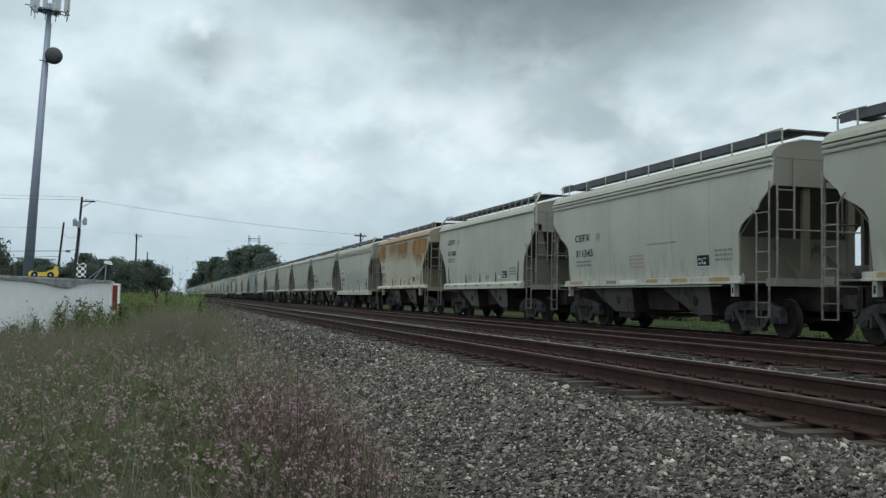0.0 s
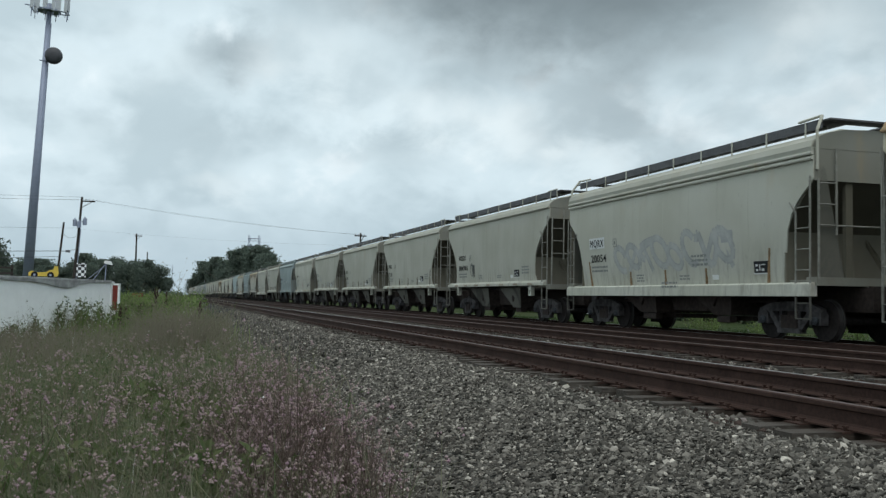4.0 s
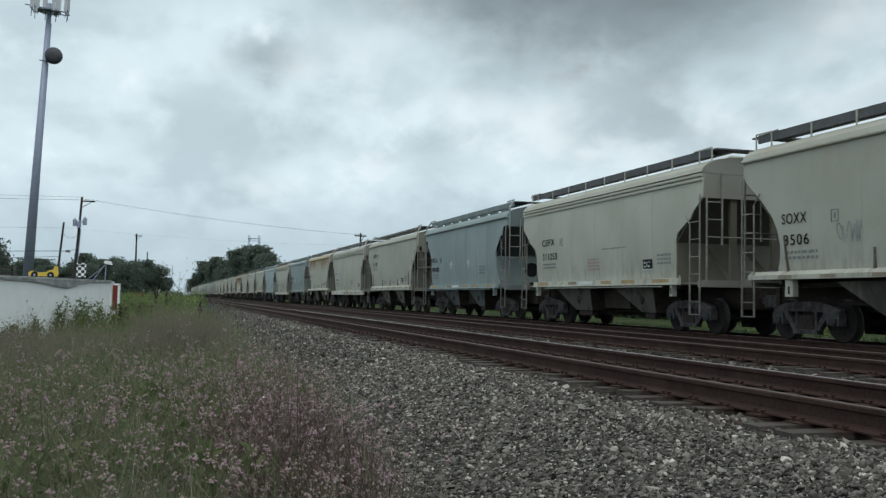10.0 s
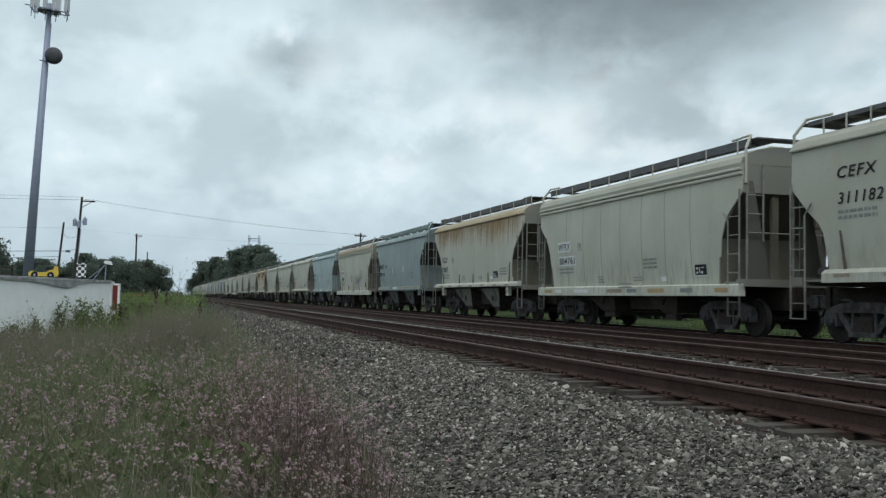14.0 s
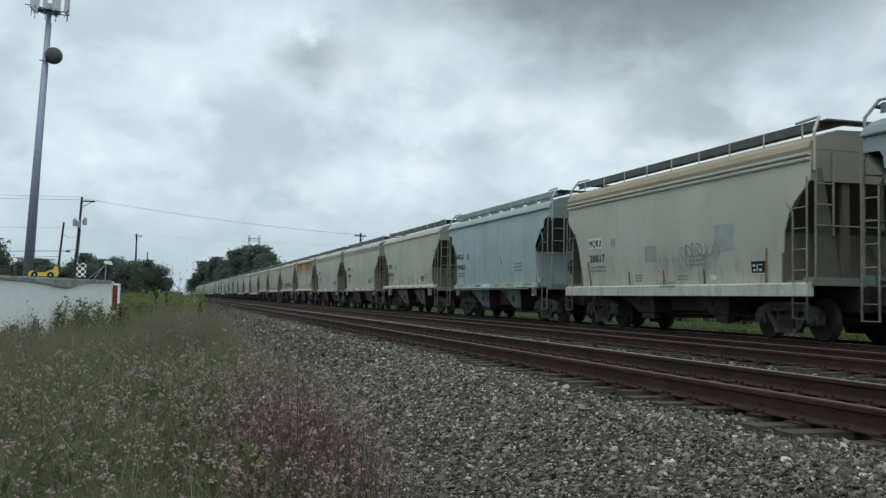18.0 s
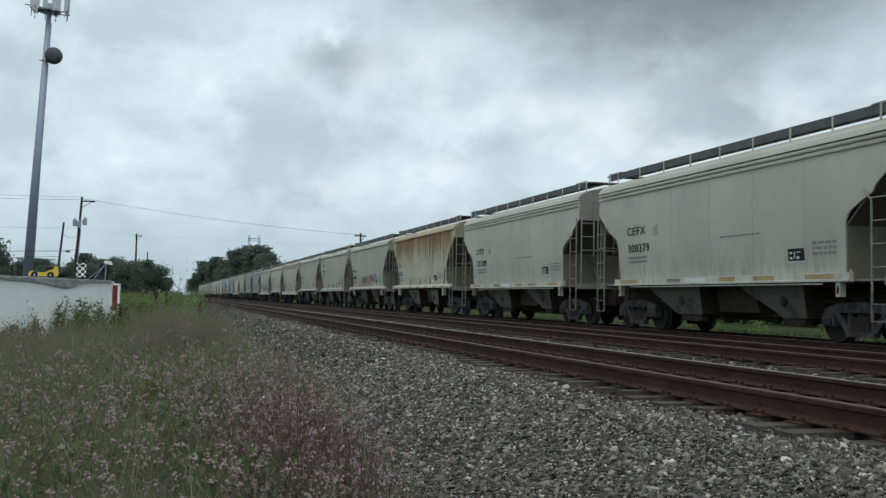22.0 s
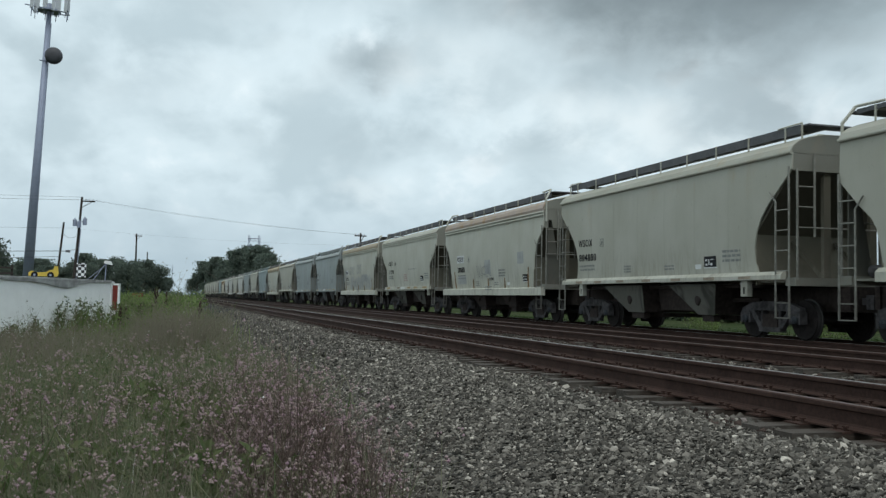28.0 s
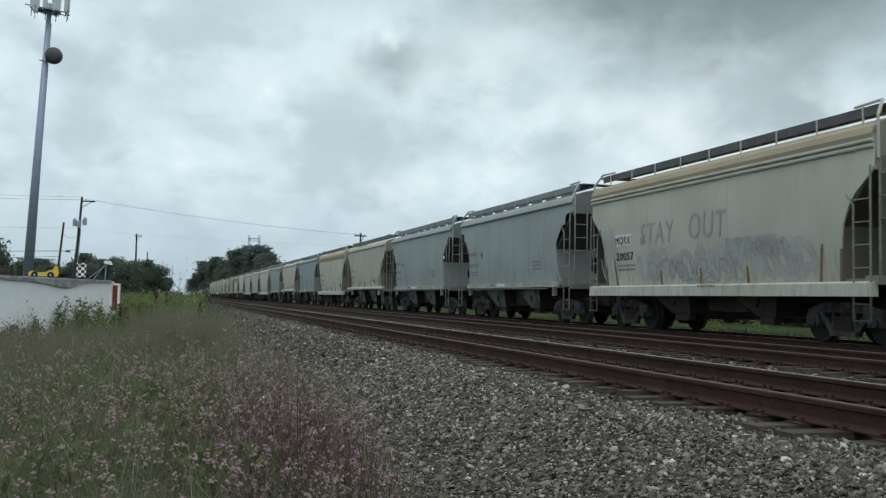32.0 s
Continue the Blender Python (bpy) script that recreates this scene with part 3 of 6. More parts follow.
def scatter_stones(name, count, x0, x1, y0, y1, mat, label, size, seed, power=1.0):
    """Loose angular stones lying on the bed."""
    rng = np.random.default_rng(seed)
    base = np.array([(1, 0.2, -0.1), (0.25, 0.95, 0.1), (-0.8, 0.6, -0.15), (-0.9, -0.5, 0.1), (0.1, -1, -0.1), (0.45, 0.1, 0.8), (-0.45, 0.25, 0.75), (-0.1, -0.5, 0.85), (0, 0, -0.8)], float)
    faces = [(5, 6, 7), (0, 1, 5), (1, 6, 5), (1, 2, 6), (2, 3, 6), (3, 7, 6), (3, 4, 7), (4, 5, 7), (4, 0, 5), (8, 1, 0), (8, 2, 1), (8, 3, 2), (8, 4, 3), (8, 0, 4)]
    x = rng.uniform(x0, x1, count)
    y = y0 + (y1 - y0) * rng.uniform(0, 1, count) ** power
    z = np.array([ground_z(a, b) for a, b in zip(x, y)])
    sz = size * rng.lognormal(0, 0.33, count)
    a, b = rng.uniform(0, 6.283, (2, count))
    sq = rng.uniform(0.5, 1.05, (count, 3)) * np.array([1, 1, 0.62])
    pts = base[None] * (1 + rng.uniform(-0.36, 0.36, (count, 9, 1)))
    pts = pts * (sz[:, None] * sq)[:, None, :]
    ca, sa, cb, sb = np.cos(a)[:, None], np.sin(a)[:, None], np.cos(b)[:, None], np.sin(b)[:, None]
    px = pts[..., 0] * ca - pts[..., 1] * sa
    py = pts[..., 0] * sa + pts[..., 1] * ca
    pz = pts[..., 2]
    py, pz = py * cb - pz * sb, py * sb + pz * cb
    v = np.stack([px + x[:, None], py + y[:, None], pz + z[:, None] + rng.uniform(-0.3, 0.4, (count, 1)) * sz[:, None]], 2).reshape(-1, 3)
    f = (np.array(faces)[None] + 9 * np.arange(count)[:, None, None]).reshape(-1, 3)
    return mass(name, v, f, mat, label, "gravel")


scatter_stones("ballast_stones", 76000, 0.9, 4.3, 3.6, 15, STONE, "loose grey crushed stone on the near shoulder", 0.0182, 1, 1.25)
scatter_stones("ballast_stones", 14000, 1.0, 4.5, -8, 3.6, STONE, "loose grey crushed stone beside the camera", 0.024, 9, 1.0)
scatter_stones("ballast_stones", 44000, 1.0, 4.6, 14.5, 60, STONE, "loose grey crushed stone along the shoulder", 0.023, 2, 1.7)
scatter_stones("ballast_stones", 24000, 3.8, 4.72, 4.5, 45, STONE, "loose stones half burying the tie ends", 0.0215, 6, 1.5)
scatter_stones("track_ballast", 14000, 4.2, 6.9, 6, 40, REDSTONE, "iron-stained stone between the near rails", 0.022, 3, 1.6)
scatter_stones("track_ballast", 7000, 7.3, 8.7, 10, 70, STONE, "grey stone between the tracks", 0.026, 4, 1.4)
scatter_stones("track_ballast", 9000, 6.9, 9.0, 9, 70, REDSTONE, "iron-stained stone between the tracks", 0.028, 7, 1.4)
scatter_stones("track_ballast", 5000, 8.4, 13.2, 14, 70, REDSTONE, "iron-stained stone along the middle track", 0.034, 5, 1.3)


# ---- train ----
HALF, BODY, CENTRE = 1.6, 6.25, 4.72     # half width, half body length, truck centre
EAVE = 4.19
CUTS = {   # end of the side sheet, from the roof corner down to the sill
    "round": [(6.25, 3.55), (6.22, 3.48), (5.8, 3.16), (5.72, 3.02), (5.3, 2.82), (5.06, 2.68), (4.95, 2.5), (4.93, 2.2), (4.93, 1.7), (5.0, 1.48)],
    "arc": [(6.25, 3.8), (6.16, 3.7), (5.78, 3.38), (5.45, 3.1), (5.16, 2.8), (4.97, 2.48), (4.88, 2.15), (4.89, 1.85), (4.99, 1.53)],
    "straight": [(6.25, 3.42), (6.22, 3.3), (5.72, 2.8), (5.38, 2.52), (5.24, 2.3), (5.16, 1.9), (5.1, 1.53)],
    "angular": [(6.25, 3.82), (5.8, 3.8), (5.7, 3.68), (5.66, 3.44), (5.45, 3.42), (5.0, 2.94), (4.92, 2.8), (4.92, 2.25), (5.04, 1.72), (5.16, 1.56), (5.2, 1.48)],
    "deep": [(6.25, 3.5), (6.2, 3.42), (5.74, 3.04), (5.55, 2.8), (5.38, 2.44), (5.28, 1.9), (5.24, 1.28)],
}
STYLE = {  # cut, eave mouldings, seams, sill: short, full or deep
    "smooth": dict(cut="round", mould=2, seams=5, sill="short", posts=0, hole=False, rail="flat"),
    "curved": dict(cut="arc", mould=1, seams=6, sill="full", posts=5, hole=False, rail="flat"),
    "wedge": dict(cut="straight", mould=1, seams=4, sill="full", posts=5, hole=False, rail="bent"),
    "blue": dict(cut="angular", mould=1, seams=6, sill="short", posts=0, hole=True, rail="bent"),
    "deep": dict(cut="deep", mould=2, seams=7, sill="deep", posts=5, hole=False, rail="bent"),
}


BOW = {"smooth": 1.0, "curved": 0.55, "wedge": 0.6, "blue": 1.0, "deep": 1.0}


def tuck(z, k):
    """How far the bowed side sheet draws in at a height."""
    return k * (0.115 * ((3.15 - z) / 1.8) ** 2 if z < 3.15 else 0.05 * ((z - 3.15) / 1.04) ** 2)


def bowed_side(edge, sx, k):
    """One side sheet with its end cutouts, bowed outwards at mid height."""
    zs = sorted({z for y, z in edge} | {edge[-1][1] + (EAVE - edge[-1][1]) * i / 12 for i in range(13)}, reverse=True)
    s = Shape()
    for z in zs:
        for (ya, za), (yb, zb) in zip(edge, edge[1:]):
            if zb <= z <= za:
                y = ya + (yb - ya) * ((za - z) / (za - zb) if za > zb else 1.0)
                break
        for x in (HALF - tuck(z, k), HALF - tuck(z, k) - 0.035):
            s.v += [(sx * x, -y, z), (sx * x, y, z)]
    for i in range(len(zs) - 1):
        a, b = 4 * i, 4 * i + 4
        s.f += [(a, a + 1, b + 1, b), (a + 2, b + 2, b + 3, a + 3), (a, b, b + 2, a + 2), (a + 1, a + 3, b + 3, b + 1)]
    s.f += [(0, 2, 3, 1), (b, b + 1, b + 3, b + 2)]
    return s


def bowed_strip(y, w, z0, z1, k, proud):
    """A thin upright weld on the near side that follows the bow."""
    s = Shape()
    for i in range(9):
        z = z0 + (z1 - z0) * i / 8
        x = -HALF + tuck(z, k)
        s.v += [(x + 0.001, y - w, z), (x - proud, y - w, z), (x - proud, y + w, z), (x + 0.001, y + w, z)]
    for i in range(8):
        a = 4 * i
        s.f += [(a, a + 1, a + 5, a + 4), (a + 1, a + 2, a + 6, a + 5), (a + 2, a + 3, a + 7, a + 6)]
    return s


def lay_on_side(ob, k):
    """Moves flat lettering and spray from the upright plane on to the bowed sheet."""
    m = ob.matrix_basis
    back = m.inverted()
    for v in ob.data.vertices:
        p = m @ v.co
        p.x += tuck(p.z, k)
        v.co = back @ p


def build_truck(root, y):
    tr = part("truck", Shape().box(-0.95, 0.95, -0.2, 0.2, 0.42, 0.68).box(-0.25, 0.25, -0.28, 0.28, 0.66, 0.82), UNDER, root, "grimy two-axle truck")
    tr.matrix_basis = pose(0, y, 0)
    for sx in (-1, 1):
        s = Shape()
        s.prism([(-1.10, 0.62), (-0.75, 0.60), (-0.52, 0.66), (0.52, 0.66), (0.75, 0.60), (1.10, 0.62), (1.10, 0.72), (0.7, 0.84), (0.3, 0.88), (-0.3, 0.88), (-0.7, 0.84), (-1.10, 0.72)], sx * 0.98 - 0.07, sx * 0.98 + 0.07)
        s.prism([(-0.78, 0.62), (-0.6, 0.64), (-0.28, 0.26), (-0.38, 0.18)], sx * 0.98 - 0.06, sx * 0.98 + 0.06)
        s.prism([(0.78, 0.62), (0.6, 0.64), (0.28, 0.26), (0.38, 0.18)], sx * 0.98 - 0.06, sx * 0.98 + 0.06)
        s.box(sx * 0.98 - 0.09, sx * 0.98 + 0.09, -0.4, 0.4, 0.16, 0.27)
        for a in (-0.33, 0.33):
            s.box(sx * 0.98 - 0.05, sx * 0.98 + 0.05, a - 0.045, a + 0.045, 0.25, 0.68)
        for a in (-0.93, 0.93):
            s.box(sx * 0.98 - 0.1, sx * 0.98 + 0.1, a - 0.15, a + 0.15, 0.52, 0.66)
            s.box(sx * 0.98 - 0.1, sx * 0.98 + 0.1, a - 0.19, a - 0.13, 0.36, 0.62)
            s.box(sx * 0.98 - 0.1, sx * 0.98 + 0.1, a + 0.13, a + 0.19, 0.36, 0.62)
        part("side_frame", s, TRUCKS, tr, "cast steel side frame")
        zig = [(-0.29 + 0.02 * (i % 2), 0.27 + 0.03 * i) for i in range(11)]
        sp = Shape().prism(zig + [(-y, z) for y, z in reversed(zig)], sx * 0.98 - 0.08, sx * 0.98 + 0.08)
        part("spring_nest", sp, UNDER, tr, "dark nest of coil springs")
    for a in (-0.93, 0.93):
        s = Shape().spin([(-1.12, 0.06), (-1.1, 0.095), (-0.93, 0.095), (-0.92, 0.07), (-0.825, 0.08), (-0.825, 0.44), (-0.80, 0.455), (-0.705, 0.462), (-0.70, 0.492), (-0.672, 0.492),
                          (-0.665, 0.43), (-0.70, 0.36), (-0.70, 0.14), (-0.62, 0.09), (0.62, 0.09), (0.70, 0.14), (0.70, 0.36), (0.665, 0.43), (0.672, 0.492), (0.70, 0.492),
                          (0.705, 0.462), (0.80, 0.455), (0.825, 0.44), (0.825, 0.08), (0.92, 0.07), (0.93, 0.095), (1.1, 0.095), (1.12, 0.06)], 28)
        for sx in (-1, 1):
            for k in range(3):
                w = k * 2.094
                s.box(sx * 1.13 - 0.015, sx * 1.13 + 0.015, 0.045 * math.cos(w) - 0.014, 0.045 * math.cos(w) + 0.014, 0.045 * math.sin(w) - 0.014, 0.045 * math.sin(w) + 0.014)
        w = part("wheelset", s, WHEEL, tr, "steel wheels on an axle")
        w.data.materials.append(TREAD)
        w.data.materials.append(HUB)
        for p in w.data.polygons:
            rr = math.hypot(p.center.y, p.center.z)
            if rr > 0.45 and abs(p.center.x) > 0.7:
                p.material_index = 1
            elif rr < 0.1 and abs(p.center.x) > 0.93:
                p.material_index = 2
        w.matrix_basis = pose(0, a, 0.457)
        w["axle"] = a


def ladder(shape, x, ya, yb, z0, z1, rungs, bend=False):
    for k, y in enumerate((ya, yb)):
        top = z1 if k == 0 or not bend else z1 - 0.75
        shape.box(x - 0.015, x + 0.015, y - 0.017, y + 0.017, z0, top)
        if bend and k:
            shape.bar((x, y, top), (x, y + (0.22 if y < 0 else -0.22), top + 0.24), 0.018, 6)
    for z in rungs:
        shape.bar((x - 0.01, ya, z), (x - 0.01, yb, z), 0.013, 6)


def build_car(style):
    o = STYLE[style]
    root = thing("covered_hopper_car", pose(0, 0, 0), "", "freight car", "covered hopper cars of the train")
    cut = CUTS[o["cut"]]
    edge = [(BODY, EAVE)] + cut
    low = cut[-1][1]
    # sides
    for sx in (-1, 1):
        bow = BOW[style]
        part("side_panel", bowed_side(edge, sx, bow), PAINT, root, smooth=False)
        n = o["seams"]
        for k in range(n if sx < 0 else 0):
            y = -4.6 + 9.2 * (k + 0.5) / n
            part("side_seam", bowed_strip(y, 0.012, low + 0.05, EAVE - 0.24, bow, 0.0035), PAINT, root)
        m = Shape()
        for k in range(o["mould"]):
            z = EAVE - 0.02 - 0.11 * k - (0.12 if style == "deep" else 0.06 if style == "smooth" else 0.0)
            d = (0.026 if style == "smooth" else 0.05) - 0.012 * k
            m.sweep([(sx * (HALF - 0.02), z - 0.045), (sx * (HALF + d * 0.7), z - 0.04), (sx * (HALF + d), z - 0.01), (sx * (HALF + d * 0.8), z + 0.03), (sx * (HALF - 0.02), z + 0.045)], -BODY - 0.01, BODY + 0.01)
        part("eave_moulding", m, PAINT, root, smooth=False)
        sill = Shape()
        sl = 1.27 if style == "wedge" else 1.36
        if o["sill"] == "deep":
            sill.sweep([(sx * (HALF - 0.1), 0.99), (sx * (HALF + 0.07), 0.99), (sx * (HALF + 0.07), 1.25), (sx * (HALF + 0.012), 1.29), (sx * (HALF - 0.1), 1.29)], -BODY, BODY)
        elif o["sill"] == "full":
            sill.sweep([(sx * (HALF - 0.08), sl), (sx * (HALF + 0.07), sl), (sx * (HALF + 0.07), 1.46), (sx * (HALF - 0.03), 1.545), (sx * (HALF - 0.08), 1.545)], -(5.2 if style == "wedge" else 5.95), 5.2 if style == "wedge" else 5.95)
        else:
            sill.sweep([(sx * (HALF - 0.08), 1.29), (sx * (HALF + 0.06), 1.29), (sx * (HALF + 0.06), 1.33), (sx * (HALF + 0.02), 1.34), (sx * (HALF + 0.02), 1.47), (sx * (HALF - 0.08), 1.48)], -5.1, 5.1)
        part("side_sill", sill, PAINT, root)
        if o["sill"] != "deep":
            if sx < 0 and o["sill"] == "short":
                for y, w, mat in ((4.2, 0.5, YELLOWREF), (1.65, 0.34, DULLREF), (0.6, 0.5, PATCHW), (-0.85, 0.34, YELLOWREF), (-2.3, 0.4, YELLOWREF), (-4.2, 0.45, YELLOWREF)):
                    part("reflective_tape", Shape().box(-HALF - 0.0225, -HALF - 0.027, y - w, y + w, 1.35, 1.45), mat, root, "worn tape and stencils on the sill")
                part("air_pipe", Shape().bar((-HALF - 0.02, -4.3, 1.245), (-HALF - 0.02, 4.1, 1.245), 0.018, 6), PAINT, root, "thin pale pipe under the sill")
            elif sx < 0:
                for y in (-4.6, -3.1, -1.5, 0.1, 1.7, 3.2, 4.6):
                    part("reflective_tape", Shape().box(-HALF - 0.0715, -HALF - 0.076, y - 0.24, y + 0.24, 1.38, 1.45), DULLREF, root, "worn reflective tape")
            for sy in (-1, 1) if style != "wedge" else ():
                at, w = (4.52, 0.13) if style == "curved" else (4.76, 0.065)
                b = Shape().box(sx * (HALF + 0.02), sx * (HALF - 0.12), sy * at - w, sy * at + w, 0.98, 1.36)
                pad = part("jacking_bracket", b, PAINT, root)
                # a black plate paints the dark inside of the slot
                part("slot", Shape().box(sx * (HALF + 0.018), sx * (HALF + 0.024), sy * at - 0.03, sy * at + 0.03, 1.04, 1.2), BLACK, pad, "dark slot")
        if o["posts"]:
            for k in range(o["posts"]):
                y = (-4.6, -2.06, -0.03, 1.97, 4.6)[k]
                tall = 0.8 if k in (0, o["posts"] - 1) else 0.42
                lean = (0.12 if k == 0 else -0.12 if k == o["posts"] - 1 else 0.0)
                p = Shape().hull([(sx * (HALF + 0.045 - tuck(low, bow)), y - 0.027, low), (sx * (HALF - 0.01 - tuck(low, bow)), y - 0.027, low), (sx * (HALF - 0.01 - tuck(low, bow)), y + 0.027, low), (sx * (HALF + 0.045 - tuck(low, bow)), y + 0.027, low)],
                                 [(sx * (HALF + 0.02 - tuck(low + tall, bow)), y - 0.022 - lean, low + tall), (sx * (HALF - 0.02 - tuck(low + tall, bow)), y - 0.022 - lean, low + tall), (sx * (HALF - 0.02 - tuck(low + tall, bow)), y + 0.022 - lean, low + tall), (sx * (HALF + 0.02 - tuck(low + tall, bow)), y + 0.022 - lean, low + tall)])
                part("side_post", p, DARKPOST if style != "deep" else RUSTSTREAK, root, "rust-streaked side post")
    # roof, with hatch trough
    arch = [(-HALF - 0.03, EAVE - 0.01), (-1.56, EAVE + 0.12), (-1.42, EAVE + 0.23), (-1.15, EAVE + 0.33), (-0.75, EAVE + 0.40), (0, EAVE + 0.43), (0.75, EAVE + 0.40), (1.15, EAVE + 0.33), (1.42, EAVE + 0.23), (1.56, EAVE + 0.12), (HALF + 0.03, EAVE - 0.01),
            (1.4, EAVE - 0.05), (-1.4, EAVE - 0.05)]
    part("roof", Shape().sweep(arch, -BODY, BODY), PAINT, root, smooth=False)
    if style == "deep":   # steep roof flank above the mouldings
        for sx in (-1, 1):
            part("roof_flank", Shape().sweep([(sx * (HALF - 0.06), EAVE - 0.11), (sx * (HALF + 0.02), EAVE - 0.11), (sx * (HALF + 0.036), EAVE - 0.01), (sx * 1.575, EAVE + 0.135), (sx * 1.5, EAVE + 0.12)], -BODY + 0.003, BODY - 0.003), PAINT, root)
    hatch = Shape()
    hatch.sweep([(-0.3, EAVE + 0.40), (0.3, EAVE + 0.40), (0.3, EAVE + 0.54), (0.2, EAVE + 0.60), (-0.2, EAVE + 0.60), (-0.3, EAVE + 0.54)], -5.4, 5.4)
    part("hatch_cover", hatch, PAINT, root)
    # running boards, brackets and crosswalks
    zb = EAVE + 0.57
    for sx in (-1, 1):
        part("running_board", Shape().box(sx * 0.5, sx * 1.26, -BODY + 0.12, BODY - 0.12, zb, zb + 0.035).box(sx * 1.235, sx * 1.262, -BODY + 0.12, BODY - 0.12, zb - (0.04 if style == "wedge" else 0.15), zb + 0.055), PAINT if style == "blue" else BOARD, root, "blue-grey steel walkway" if style == "blue" else "dark steel grating walkway")
        n = 17 if style == "wedge" else 9
        for k in range(n):
            y = -5.6 + 11.2 * k / (n - 1)
            b = Shape().box(sx * 1.263, sx * 1.28, y - 0.025, y + 0.02, EAVE + 0.29, zb + 0.06).box(sx * 0.7, sx * 1.23, y - 0.012, y + 0.012, zb - 0.05, zb + 0.002)
            part("board_bracket", b, PAINT, root)
            if style == "blue" and k < 8:   # closed webs between roof and walkway
                part("board_web", Shape().box(sx * 1.18, sx * 1.22, y + 0.16, y + 1.12, EAVE + 0.31, zb), PAINT, root, "dark web plate under the walkway")
    for sy in (-1, 1):
        part("crosswalk", Shape().box(-1.25, 1.25, sy * BODY - sy * 0.3, sy * BODY + sy * 0.14, zb + 0.002, zb + 0.037), BOARD, root, "grating walkway across the car end")
        for sx in (-1, 1):
            g = Shape()
            if o["rail"] == "flat":
                g.bar((sx * 1.27, sy * (BODY - 0.06), EAVE + 0.1), (sx * 1.27, sy * (BODY - 0.06), zb + 0.08), 0.022, 6)
                g.bar((sx * 1.27, sy * (BODY - 0.06), zb + 0.08), (sx * 1.27, sy * (BODY - 0.9), zb + 0.07), 0.018, 6)
            else:
                g.bar((sx * 1.5, sy * (BODY + 0.03), EAVE - 0.5), (sx * 1.5, sy * (BODY + 0.03), EAVE + 0.36), 0.035, 6)
                g.bar((sx * 1.5, sy * (BODY + 0.03), EAVE + 0.34), (sx * 1.27, sy * (BODY - 0.1), zb + 0.12), 0.035, 6)
                g.bar((sx * 1.27, sy * (BODY - 0.1), zb + 0.12), (sx * 1.25, sy * (BODY - 0.9), zb + 0.1), 0.03, 6)
            part("roof_handrail", g, PAINT, root)
    # ends
    for sy in (-1, 1):
        def yy(a):
            return sy * a
        top = cut[0][1]
        e = Shape()
        e.box(-HALF + 0.04, HALF - 0.04, yy(BODY), yy(BODY - 0.03), top - 0.04, EAVE - 0.04)
        e.prism([(yy(BODY), EAVE - 0.05), (yy(BODY - 0.03), EAVE - 0.05), (yy(BODY - 0.03), EAVE + 0.33), (yy(BODY), EAVE + 0.33)], -1.15, 1.15)
        e.sweep([(x * 0.985, z + (0.004 if z < EAVE else -0.004)) for x, z in arch], yy(BODY), yy(BODY + 0.006))
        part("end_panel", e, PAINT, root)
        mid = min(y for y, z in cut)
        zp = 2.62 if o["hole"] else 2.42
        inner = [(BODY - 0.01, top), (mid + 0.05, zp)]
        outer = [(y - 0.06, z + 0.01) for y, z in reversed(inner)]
        part("slope_sheet", Shape().prism([(yy(y), z) for y, z in inner + outer], -HALF + 0.04, HALF - 0.04), PAINT, root, "sloping end sheet, its shade put into the colour")
        pan = part("bulkhead", Shape().box(-HALF + 0.05, HALF - 0.05, yy(mid + 0.0), yy(mid + 0.05), 1.26, zp + 0.02), PAINT, root, "dusty upright end bulkhead, darkened for shade")
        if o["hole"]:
            # a black disc paints the dark inside of the opening
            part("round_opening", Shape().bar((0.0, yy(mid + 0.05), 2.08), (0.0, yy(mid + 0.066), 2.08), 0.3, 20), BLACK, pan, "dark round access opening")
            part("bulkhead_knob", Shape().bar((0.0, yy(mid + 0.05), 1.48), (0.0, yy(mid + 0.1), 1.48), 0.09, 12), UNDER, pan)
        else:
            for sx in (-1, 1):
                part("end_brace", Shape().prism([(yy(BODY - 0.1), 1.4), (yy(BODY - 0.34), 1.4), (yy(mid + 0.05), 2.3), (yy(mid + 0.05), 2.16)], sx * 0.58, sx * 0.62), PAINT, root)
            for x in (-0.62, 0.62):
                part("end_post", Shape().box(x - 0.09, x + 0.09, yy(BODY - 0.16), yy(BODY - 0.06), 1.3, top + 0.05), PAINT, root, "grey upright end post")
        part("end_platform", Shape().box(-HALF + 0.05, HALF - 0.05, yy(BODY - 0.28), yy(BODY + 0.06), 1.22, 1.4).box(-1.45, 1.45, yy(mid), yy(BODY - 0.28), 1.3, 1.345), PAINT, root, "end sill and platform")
        part("draft_sill", Shape().box(-0.34, 0.34, yy(3.0), yy(6.62), 0.66, 1.2).box(-0.4, 0.4, yy(6.5), yy(6.64), 0.72, 1.22), UNDER, root, "grimy draft sill")
        c = Shape().box(-0.09, 0.09, yy(6.6), yy(6.95), 0.82, 0.98).hull([(-0.2, yy(6.9), 0.72), (0.2, yy(6.9), 0.72), (0.14, yy(7.13), 0.74), (-0.16, yy(7.13), 0.74)], [(-0.2, yy(6.9), 1.04), (0.2, yy(6.9), 1.04), (0.14, yy(7.13), 1.02), (-0.16, yy(7.13), 1.02)])
        part("coupler", c, TRUCKS, root, "dark cast knuckle coupler")
        h = Shape()
        p0 = Vector((0.3, yy(6.5), 0.85))
        for k in range(7):
            q = Vector((0.3 - 0.03 * k, yy(6.5 + 0.09 * k), 0.85 - 0.32 * math.sin(math.pi * (k + 1) / 8)))
            h.bar(p0, q, 0.022, 6)
            p0 = q
